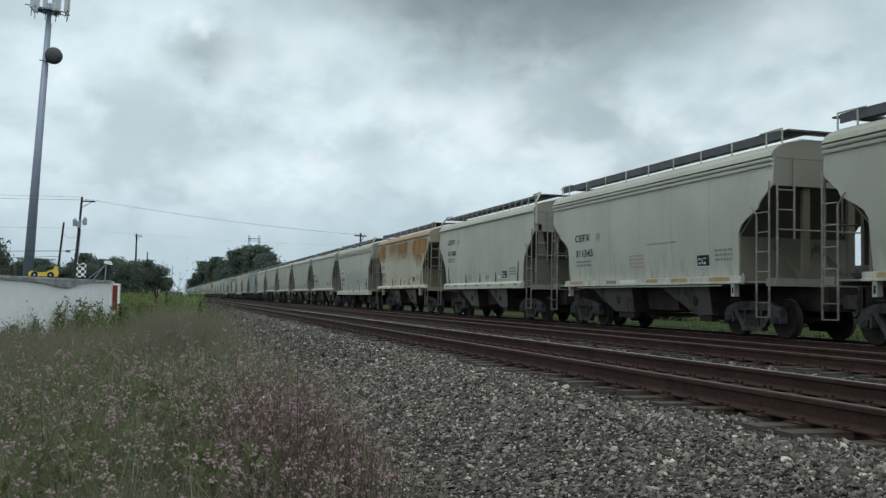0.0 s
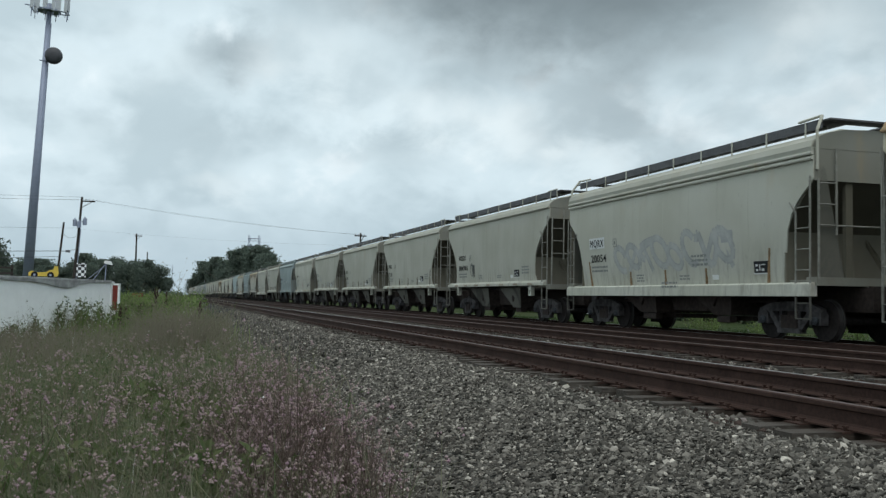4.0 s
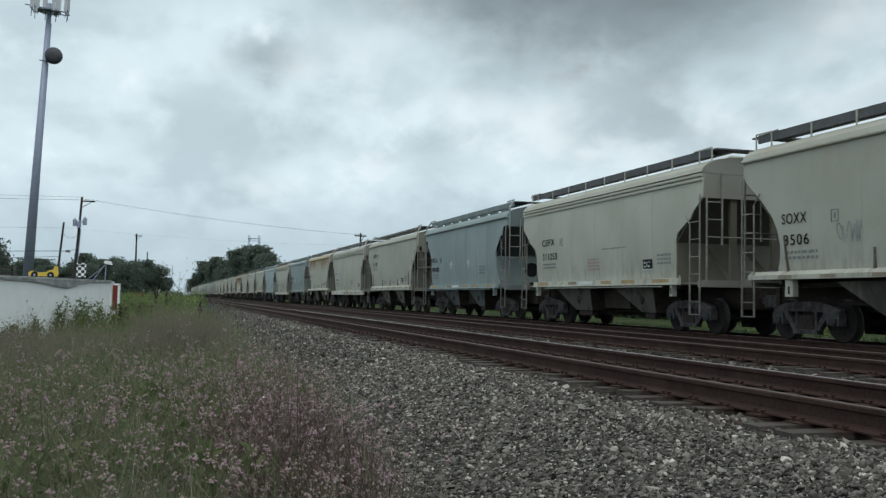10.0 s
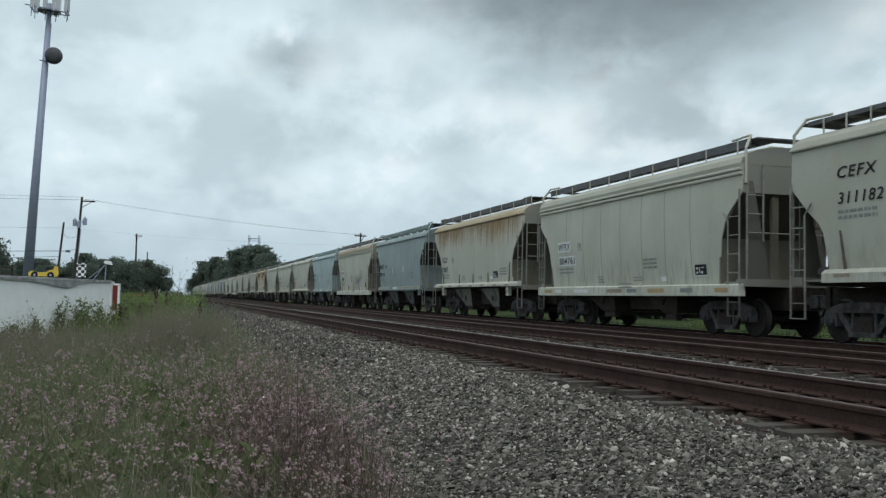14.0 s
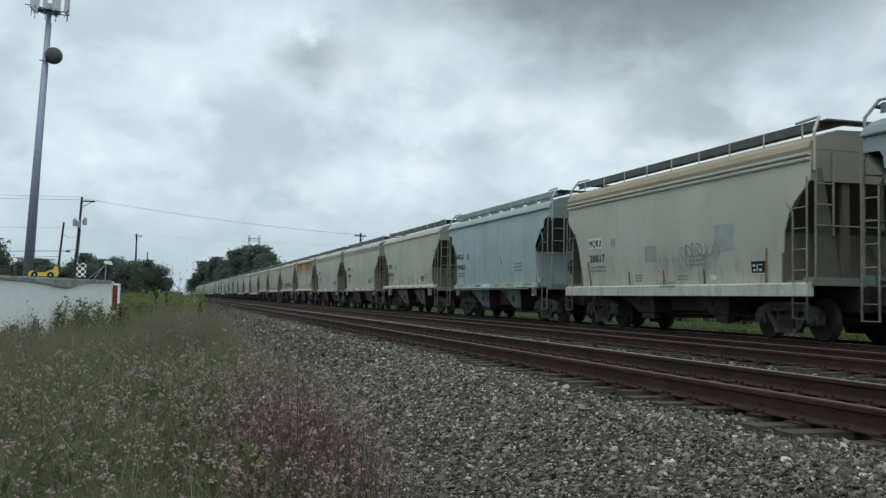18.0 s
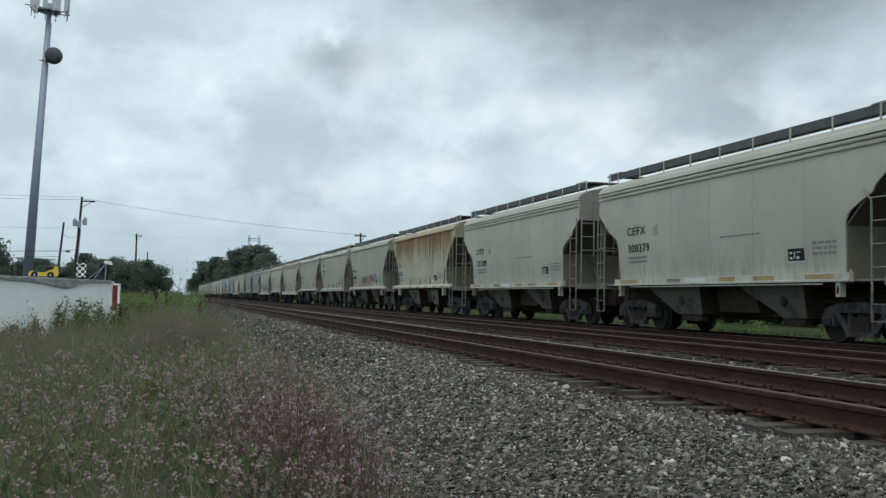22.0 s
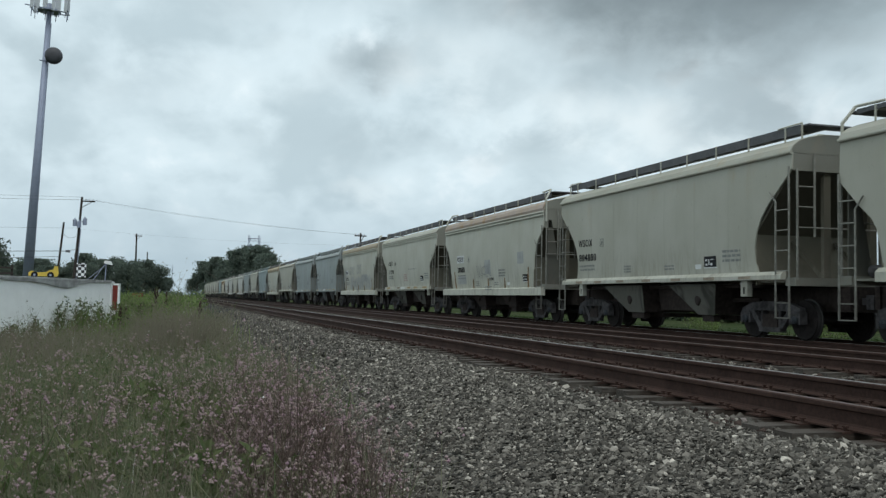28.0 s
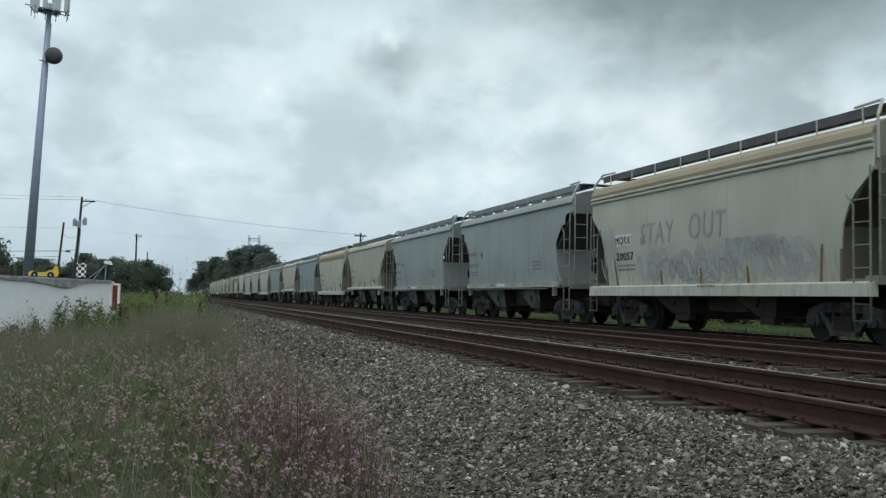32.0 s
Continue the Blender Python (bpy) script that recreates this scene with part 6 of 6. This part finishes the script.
car_sign = thing("cutout_car", pose(-3.52, 29.8, 1.13, 0, 0, 5), "flat yellow cutout of a race car on the roof", "sign")
part("body", Shape().prism([(-0.42, 0.06), (0.37, 0.06), (0.4, 0.16), (0.38, 0.36), (0.28, 0.37), (0.25, 0.27), (0.16, 0.25), (0.06, 0.19), (-0.2, 0.17), (-0.34, 0.22), (-0.42, 0.17)], -0.02, 0.02), YELLOW, car_sign, "yellow painted body")
car_sign.children[0].matrix_basis = pose(0, 0, 0, 0, 0, -90)
for xx in (-0.26, 0.18):
    w = part("wheel", Shape().bar((xx, -0.035, 0.1), (xx, 0.02, 0.1), 0.095, 16), BLACK, car_sign, "black painted wheel")
    part("hub", Shape().bar((xx, -0.045, 0.1), (xx, -0.03, 0.1), 0.035, 12), GALV, w)
part("stake", Shape().box(-0.05, -0.02, 0.02, 0.05, -0.03, 0.2).box(0.3, 0.33, 0.02, 0.05, -0.03, 0.3), POLEWOOD, car_sign)

flag = thing("checkered_sign", pose(-2.46, 29.4, 1.12), "black and white checkered board on a post", "sign")
b = part("board", Shape().box(-0.135, 0.135, -0.012, 0.012, -0.21, 0.21), CHECKS, flag, "black and white checks")
b.matrix_basis = pose(0, 0, 0.27)
part("post", Shape().box(-0.2, -0.16, -0.02, 0.02, -0.05, 0.75).box(-0.2, 0.1, -0.015, -0.012, 0.4, 0.43), POLEWOOD, flag)

lamp = thing("floodlight", pose(-1.81, 29.72, 1.12), "small white floodlight on a braced roof post", "lamp")
part("post", Shape().bar((0, 0, -0.03), (0.02, 0, 0.5), 0.016, 6), GALV, lamp)
part("brace", Shape().bar((-0.34, 0.0, -0.02), (0.0, 0, 0.48), 0.014, 6), GALV, lamp)
part("brace", Shape().bar((-0.55, 0.3, -0.02), (0.0, 0, 0.44), 0.010, 6), GALV, lamp)
hd = part("lamp_head", Shape().hull([(-0.05, -0.08, 0.50), (0.2, -0.08, 0.44), (0.2, 0.08, 0.44), (-0.05, 0.08, 0.50)], [(-0.02, -0.06, 0.58), (0.16, -0.06, 0.56), (0.16, 0.06, 0.56), (-0.02, 0.06, 0.58)]), PATCHW, lamp, "white lamp head")
part("visor", Shape().box(0.1, 0.25, -0.085, 0.085, 0.42, 0.445), BLACK, hd)

rail = thing("roof_railing", pose(-5.6, 33.2, 1.13), "weathered brown wooden railing on the roof", "railing")
for z in (0.16, 0.34):
    part("rail", Shape().box(-1.2, 0.75, -0.03, 0.03, z, z + 0.06), POLEWOOD, rail)
for x in (-1.1, -0.45, 0.2, 0.7):
    part("post", Shape().box(x - 0.03, x + 0.03, 0.03, 0.08, -0.02, 0.45), POLEWOOD, rail)
tagged(new("white_post", Shape().box(-4.80, -4.70, 29.2, 29.3, 1.1, 1.62).mesh("white_post", PATCHW)), "short white post on the flat roof", "post")

barrier = thing("red_barrier", pose(-1.75, 60.0, ground_z(-1.75, 60) - 0.8), "small red board on dark posts among weeds", "barrier")
part("board", Shape().box(-0.3, 0.3, -0.03, 0.03, 2.2, 2.42), REDPAINT, barrier)
for x in (-0.3, 0.3):
    part("post", Shape().box(x - 0.06, x + 0.06, 0.03, 0.11, -0.1, 2.4), POLEWOOD, barrier)


# ---- weeds ----
def blades(name, count, place, tall, wide, mat, label, seed, bend=0.45):
    """Thin tapered blades, each bent its own way. place(rng, n) gives x and y."""
    g = np.random.default_rng(seed)
    x, y = place(g, count)
    z = np.array([ground_z(a, b) for a, b in zip(x, y)])
    h = tall * g.lognormal(0, 0.28, count) * (0.6 + 0.75 * clump(x, y))
    w = wide * g.uniform(0.6, 1.4, count)
    a, lean, face = g.uniform(0, 6.283, count), np.abs(g.normal(0, bend, count)), g.uniform(0, 3.1416, count)
    dx, dy = np.cos(a) * lean * h, np.sin(a) * lean * h
    wx, wy = np.cos(face) * w, np.sin(face) * w
    def ring(k, s):
        cx, cy, cz = x + dx * k * k, y + dy * k * k, z + h * k * (1 - 0.25 * k * np.minimum(lean, 1))
        return np.stack([cx - wx * s, cy - wy * s, cz], 1), np.stack([cx + wx * s, cy + wy * s, cz], 1)
    (p0, p1), (p2, p3), (p4, _) = ring(0.0, 1.0), ring(0.55, 0.75), ring(1.0, 0.0)
    v = np.stack([p0, p1, p2, p3, p4], 1).reshape(-1, 3)
    f = (np.array([(0, 1, 3), (0, 3, 2), (2, 3, 4)])[None] + 5 * np.arange(count)[:, None, None]).reshape(-1, 3)
    return mass(name, v, f, mat, label, "weeds")


def flower_stems(name, count, place, tall, mats, label, seed, head=0.009, twigs=7, spread=0.16, heads=0.55):
    """Wiry branching stems with small pale seed heads."""
    g = np.random.default_rng(seed)
    x, y = place(g, count)
    z = np.array([ground_z(a, b) for a, b in zip(x, y)])
    h = tall * g.lognormal(0, 0.2, count) * (0.7 + 0.6 * clump(x, y))
    lean = g.normal(0, 0.16, (count, 2)) * h[:, None]
    base, top = np.stack([x, y, z], 1), np.stack([x + lean[:, 0], y + lean[:, 1], z + h], 1)
    starts, ends, wid = [base], [top], [np.full(count, 0.0035)]
    tips = [top]
    for k in range(twigs):
        s = g.uniform(0.35, 0.9, (count, 1))
        p = base + (top - base) * s
        d = g.normal(0, 1, (count, 3)) * np.array([1, 1, 0.35]) * spread * h[:, None] * g.uniform(0.5, 1.3, (count, 1))
        q = p + d + np.array([0, 0, 1]) * (h * g.uniform(0.08, 0.3, count))[:, None]
        starts.append(p), ends.append(q), wid.append(np.full(count, 0.0020)), tips.append(q)
    p, q, w = np.concatenate(starts), np.concatenate(ends), np.concatenate(wid)
    n = len(p)
    a = g.uniform(0, 3.1416, n)
    off = np.stack([np.cos(a), np.sin(a), np.zeros(n)], 1) * w[:, None]
    v = np.stack([p - off, p + off, q + off * 0.5, q - off * 0.5], 1).reshape(-1, 3)
    mass(name + "_stems", v, np.arange(4 * n).reshape(-1, 4), mats[0], label + ", wiry brown stems", "weeds")
    c = np.concatenate(tips)
    c = c[g.uniform(0, 1, len(c)) < heads * 3.4 * np.clip(clump(c[:, 0], c[:, 1]), 0, 1) ** 1.6]
    c = np.concatenate([c + g.normal(0, head * 1.1, c.shape) for k in range(5)])   # each head a loose tuft
    n = len(c)
    r = head * 0.72 * g.lognormal(0, 0.3, (n, 1, 1))
    o = np.array([(1, 0, 0), (-1, 0, 0), (0, 1, 0), (0, -1, 0), (0, 0, 1.1), (0, 0, -0.8)], float)
    v = (c[:, None] + o[None] * r * (1 + g.uniform(-0.3, 0.3, (n, 6, 1)))).reshape(-1, 3)
    f = np.array([(0, 2, 4), (2, 1, 4), (1, 3, 4), (3, 0, 4), (2, 0, 5), (1, 2, 5), (3, 1, 5), (0, 3, 5)])
    mass(name + "_heads", v, (f[None] + 6 * np.arange(n)[:, None, None]).reshape(-1, 3), mats[1], label + ", small pinkish heads", "wildflowers")


def verge(y0, y1, edge=1.55, power=1.0, inner=None, ragged=0.3):
    def place(g, n):
        y = y0 + (y1 - y0) * g.uniform(0, 1, n) ** power
        left = -0.22 * y - 0.4 if inner is None else np.full(n, inner)
        return left + (edge + g.normal(0, ragged, n) - left) * g.uniform(0, 1, n), y
    return place


def patch(cx, cy, rx, ry):
    def place(g, n):
        return cx + rx * np.clip(g.normal(0, 1, n), -1.8, 1.8), cy + ry * np.clip(g.normal(0, 1, n), -1.8, 1.8)
    return place


def clump(x, y):
    """Where the growth is high, 0 to 1: hummocks about half a metre to two metres wide."""
    return np.array([0.5 + 0.34 * noise.noise((a * 0.8, b * 0.6, 3.0)) + 0.3 * noise.noise((a * 2.3, b * 1.7, 7.0)) for a, b in zip(x, y)])


def foliage(name, count, place, tall, leaf, mat, label, seed, band=(-9, 9), slim=0.16):
    """Feathery undergrowth: narrow leaves at all heights, thick in the hummocks."""
    g = np.random.default_rng(seed)
    x, y = place(g, count)
    c = clump(x, y)
    keep = (c > band[0]) & (c < band[1])
    x, y, c = x[keep], y[keep], c[keep]
    n = len(x)
    z = np.array([ground_z(a, b) for a, b in zip(x, y)]) + tall * (0.45 + 0.9 * c) * g.uniform(0, 1, n) ** 0.6
    p = np.stack([x, y, z], 1)
    d = g.normal(0, 1, (n, 3)) + np.array([0, 0, 0.5])
    d *= (leaf * g.uniform(0.5, 1.5, n) / np.linalg.norm(d, axis=1))[:, None]
    w = np.cross(d, g.normal(0, 1, (n, 3)))
    w *= (slim * np.linalg.norm(d, axis=1) / np.maximum(1e-6, np.linalg.norm(w, axis=1)))[:, None]
    v = np.stack([p, p + d * 0.5 + w, p + d, p + d * 0.5 - w], 1).reshape(-1, 3)
    return mass(name, v, np.arange(4 * n).reshape(-1, 4), mat, label, "weeds")


blades("weed_grass", 34000, verge(3.9, 11, 1.0, 1.1, None, 0.2), 0.50, 0.0032, BLADE, "dull green grass among the wildflowers", 21, 0.75)
foliage("weed_foliage", 90000, verge(3.9, 12, 0.95, 1.1, None, 0.2), 0.46, 0.05, BLADE, "feathery grey-green weeds", 71)
foliage("weed_foliage", 42000, verge(3.9, 12, 0.5, 1.1), 0.50, 0.055, FRESH, "fresh green weeds among the wildflowers", 72, (0.5, 9))
foliage("weed_foliage", 30000, verge(11, 26, 1.3, 1.1), 0.55, 0.07, BLADE, "feathery weeds along the verge", 73)
blades("weed_grass", 26000, verge(9.5, 32, 1.35, 1.2), 0.56, 0.006, BLADE, "dull green grass along the verge", 22, 0.6)
blades("weed_grass", 9000, verge(30, 90, 2.0, 1.3), 0.7, 0.016, BLADE, "dull green grass far along the verge", 23)
blades("weed_grass", 6500, verge(24, 70, 1.6, 1.2, None), 0.8, 0.012, BRIGHT, "fresh green weeds along the verge", 24)
blades("broad_grass", 90, verge(4.8, 11, 0.5, 1.0), 0.62, 0.009, FRESH, "single broad bright green blades", 63, 0.5)
flower_stems("wildflowers", 640, verge(4.6, 10, 1.0, 1.0, None, 0.15), 0.62, (GREENSTEM, PETAL), "pink-headed wild plants on the verge", 25, 0.0112, 7, 0.16, 0.24)
flower_stems("wildflowers", 480, verge(9, 17, 1.3, 1.1), 0.64, (GREENSTEM, PETAL), "pink-headed wild plants along the verge", 26, 0.0128, 7, 0.16, 0.24)
flower_stems("wildflowers", 1500, patch(0.80, 6.3, 0.22, 0.75), 0.60, (STEM, PETAL), "dense brownish wild bush at the stone edge", 27, 0.0098, 10, 0.22, 0.22)
flower_stems("wildflowers", 130, patch(0.45, 10.2, 0.5, 1.5), 0.62, (STEM, PETAL), "brownish wild bush along the stone edge", 29, 0.0105, 9, 0.2, 0.4)
foliage("weed_foliage", 4500, patch(0.80, 6.3, 0.22, 0.8), 0.48, 0.045, DRY, "dry brownish leaves of the bush", 75)
flower_stems("tall_weeds", 420, verge(15, 28, 1.5, 1.0), 0.70, (DRY, PETAL), "tall dry brownish weeds", 28, 0.008, 9, 0.14, 0.15)
for k, (x, y, rx, ry, n, tall) in enumerate([(-2.3, 26.8, 0.45, 0.5, 450, 0.7), (-1.0, 31.0, 0.4, 0.8, 450, 0.7), (-0.4, 36, 0.8, 3.0, 800, 0.7), (-1.2, 45, 1.5, 4.0, 1200, 0.75)]):
    blades("tall_weeds", n, patch(x, y, rx, ry), tall, 0.018, BRIGHT, "tall fresh green weeds by the white wall", 30 + k, 0.3)
blades("dry_grass", 4200, verge(11, 32, 1.6, 1.1), 0.66, 0.0045, DRY, "pale dry grass and seed stalks", 61, 0.4)
blades("dry_grass", 900, verge(6.5, 12, 1.2, 1.0), 0.45, 0.0018, DRY, "pale dry stalks among the flowers", 62, 0.5)
foliage("weed_foliage", 26000, verge(9, 16, 1.25, 1.0), 0.55, 0.06, BLADE, "feathery grey-green weeds further along", 76)
foliage("weed_foliage", 30000, verge(9, 27, 1.1, 1.0), 0.62, 0.065, FRESH, "fresh green weeds further along", 77, (0.42, 9))
flower_stems("tall_weeds", 850, patch(0.25, 21, 0.5, 2.2), 0.9, (DRY, DRY), "tall feathery tan seed stalks", 81, 0.008, 14, 0.15)
flower_stems("tall_weeds", 560, patch(-2.6, 18, 0.8, 2.0), 0.76, (DRY, DRY), "tall feathery tan seed stalks", 82, 0.008, 12, 0.15)
foliage("tall_weeds", 7000, patch(-0.4, 62, 1.3, 7.0), 1.5, 0.2, BRIGHT, "bright green bushy weeds far along the verge", 86)
foliage("tall_weeds", 5000, patch(-2.6, 58, 1.0, 5.0), 1.5, 0.2, BRIGHT, "bright green bushy weeds past the white wall", 87)
foliage("tall_weeds", 9000, patch(-1.0, 42, 0.9, 7.0), 0.95, 0.14, BRIGHT, "bright green weeds along the verge", 85)
foliage("tall_weeds", 8000, patch(-0.8, 34, 0.9, 4.0), 0.95, 0.12, BRIGHT, "fresh green weeds past the white wall", 83)
blades("weed_grass", 9000, lambda g, n: (g.uniform(-5, 1.2, n), g.uniform(-7, 4.2, n)), 0.42, 0.006, BLADE, "dull green grass round the tripod", 84, 0.6)
blades("far_grass", 16000, lambda g, n: (g.uniform(21.6, 34, n), 6 + 84 * g.uniform(0, 1, n) ** 1.4), 0.26, 0.012, FARBLADE, "bright green grass beyond the train", 50)


def build_shrub(x, y, tall, spread, seed, mat=FRESH, label="leafy green weed bush beside the white wall"):
    """A leafy weed bush: upright stems with many small pointed leaves."""
    g = np.random.default_rng(seed)
    root = thing("weed_bush", pose(x, y, ground_z(x, y)), label, "bush", "weed bushes")
    stems = Shape()
    v, f, n0 = [], [], 0
    for k in range(16):
        a, r = g.uniform(0, 6.283), spread * g.uniform(0, 1)
        top = Vector((math.cos(a) * r, math.sin(a) * r, tall * g.uniform(0.55, 1.0)))
        foot = Vector((math.cos(a) * r * 0.4, math.sin(a) * r * 0.4, -0.05))
        stems.bar(foot, top, 0.008, 4, 0.003)
        n = 46
        s = g.uniform(0.2, 1.0, (n, 1))
        p = np.array(foot) + (np.array(top) - np.array(foot)) * s + g.normal(0, 0.05, (n, 3))
        d = g.normal(0, 1, (n, 3))
        d /= np.linalg.norm(d, axis=1)[:, None]
        w = np.cross(d, g.normal(0, 1, (n, 3)))
        w /= np.linalg.norm(w, axis=1)[:, None]
        ln = 0.095 * g.uniform(0.6, 1.3, (n, 1))
        v.append(np.stack([p, p + d * ln * 0.5 + w * ln * 0.22, p + d * ln, p + d * ln * 0.5 - w * ln * 0.22], 1).reshape(-1, 3))
        f.append(np.arange(4 * n).reshape(-1, 4) + n0)
        n0 += 4 * n
    part("stalk", stems, STEM, root, "thin brown stems")
    leaves = mass("foliage", np.concatenate(v), np.concatenate(f), mat, "small pointed leaves", kind="")
    leaves.parent = root


for k, (x, y, tall, spread) in enumerate([(-2.75, 26.4, 1.35, 0.4), (-2.35, 26.9, 1.55, 0.45), (-2.05, 27.4, 1.45, 0.4), (-1.75, 28.0, 1.3, 0.4), (-1.3, 29.2, 1.45, 0.35), (-0.95, 30.4, 1.3, 0.4), (-0.9, 32.0, 1.4, 0.5),
                                          (-0.6, 34.0, 1.35, 0.6), (-3.2, 25.2, 1.05, 0.4), (-3.5, 24.0, 0.9, 0.4), (-0.3, 38.0, 1.5, 0.8), (0.2, 42.0, 1.6, 0.9), (-1.3, 40.0, 1.7, 0.9), (-2.2, 47.0, 2.0, 1.2), (-0.4, 52.0, 2.1, 1.2), (0.6, 60.0, 2.2, 1.4)]):
    build_shrub(x, y, tall, spread, 200 + k)
for k, (x, y, tall) in enumerate([(24.0, 39.0, 1.5), (24.2, 38.0, 1.2), (24.0, 34.0, 1.1), (24.0, 29.4, 1.5), (24.3, 28.6, 1.2)]):
    build_shrub(x, y, tall, 0.75, 240 + k, BRIGHT, "leafy bright green bush in the field past the train")


def build_dock(x, y, tall, seed):
    """A dead dock plant: bare stalks with dense dark brown seed spikes."""
    g = random.Random(seed)
    root = thing("dock_plant", pose(x, y, ground_z(x, y)), "dead dock stalk with dark brown seed spikes", "plant", "dock plants on the verge")
    for k in range(g.choice((1, 2))):
        a = g.uniform(0, 6.283)
        top = Vector((0.08 * math.cos(a), 0.08 * math.sin(a), tall * g.uniform(0.85, 1.0)))
        part("stalk", Shape().bar((0, 0, -0.08), top, 0.012, 5, 0.006), STEM, root)
        spike = Shape()
        for i in range(26):
            s = 0.55 + 0.45 * i / 25
            w = 0.075 * math.sin(3.0 * (1.03 - s) / 0.48) + 0.015
            b, r = g.uniform(0, 6.283), abs(w) * g.uniform(0.4, 1.0)
            p = top * s
            spike.bar(p, p + Vector((math.cos(b) * r, math.sin(b) * r, 0.06)), 0.018, 5, 0.03)
        part("seed_spike", spike, DOCK, root, "dark brown seed spike")


for k, (x, y, tall) in enumerate([(-0.92, 33.0, 1.3), (-0.59, 35.0, 1.3), (-0.52, 48.0, 1.95), (-0.09, 46.0, 1.7), (1.14, 36.0, 1.25), (-1.33, 29.0, 1.35), (-1.18, 29.8, 1.2)]):
    build_dock(x, y, tall, 500 + k)


# ---- single weed plants standing out of the verge ----
def build_weed(seed, tall, spread, leaf, mat, stem_count=9):
    g = np.random.default_rng(seed)
    root = thing("weed_plant", pose(0, 0, 0), "bushy green weed among the wildflowers", "plant", "weed plants on the verge")
    stems, v, f, n0 = Shape(), [], [], 0
    for k in range(stem_count):
        a, r = g.uniform(0, 6.283), spread * g.uniform(0.1, 1)
        foot = np.array((math.cos(a) * r * 0.25, math.sin(a) * r * 0.25, -0.04))
        top = np.array((math.cos(a) * r, math.sin(a) * r, tall * g.uniform(0.6, 1.0)))
        stems.bar(foot, top, 0.004, 4, 0.002)
        n = 34
        s = g.uniform(0.15, 1.0, (n, 1))
        p = foot + (top - foot) * s + g.normal(0, 0.02, (n, 3))
        d = g.normal(0, 1, (n, 3)) + np.array([0, 0, 0.6])
        d *= (leaf * g.uniform(0.6, 1.5, n) / np.linalg.norm(d, axis=1))[:, None]
        w = np.cross(d, g.normal(0, 1, (n, 3)))
        w *= (0.17 * np.linalg.norm(d, axis=1) / np.linalg.norm(w, axis=1))[:, None]
        v.append(np.stack([p, p + d * 0.5 + w, p + d, p + d * 0.5 - w], 1).reshape(-1, 3))
        f.append(np.arange(4 * n).reshape(-1, 4) + n0)
        n0 += 4 * n
    part("stalk", stems, STEM, root, "thin stems")
    mass("foliage", np.concatenate(v), np.concatenate(f), mat, "narrow green leaves", kind="").parent = root
    return root


kinds = [build_weed(400, 0.62, 0.20, 0.07, FRESH), build_weed(401, 0.72, 0.24, 0.06, BLADE), build_weed(402, 0.55, 0.26, 0.085, FRESH, 11), build_weed(403, 0.8, 0.18, 0.05, BLADE)]
g = random.Random(44)
for k in range(84):
    y = 4.9 + 17 * g.random() ** 1.3
    x = -0.22 * y - 0.2 + (1.0 + 0.22 * y) * g.random() ** 1.25
    m = pose(x, y, ground_z(x, y), 0, 0, g.uniform(0, 360)) @ Matrix.Scale(g.uniform(0.75, 1.25), 4)
    if k < len(kinds):
        kinds[k].matrix_basis = m
    else:
        copy_thing(kinds[g.choice((0, 0, 1, 2, 2, 3))], m)


def motions():
    walk(clouds, [(t, pose(0, 0, EYE[2], 0, 0, -0.36 * t)) for t in (0.0, 16.0, 32.0)])
    for car, y in cars:
        walk(car, [(t, pose(THIRD, y - SPEED * t, -0.08)) for t in (0.0, 8.0, 16.0, 24.0, 32.0)])
    turned = {}
    for car, y in cars:
        for w in car.children_recursive:
            if not w.name.startswith("wheelset"):
                continue
            axle = w["axle"]
            if axle not in turned:
                walk(w, [(i / 30, pose(0, axle, 0.457, math.degrees(SPEED * i / 30 / 0.457))) for i in range(961)])
                turned[axle] = w.animation_data
            else:   # every wheelset rolls alike
                w.rotation_mode = "QUATERNION"
                keys = w.animation_data_create()
                keys.action = turned[axle].action
                keys.action_slot = turned[axle].action_slot


motions()
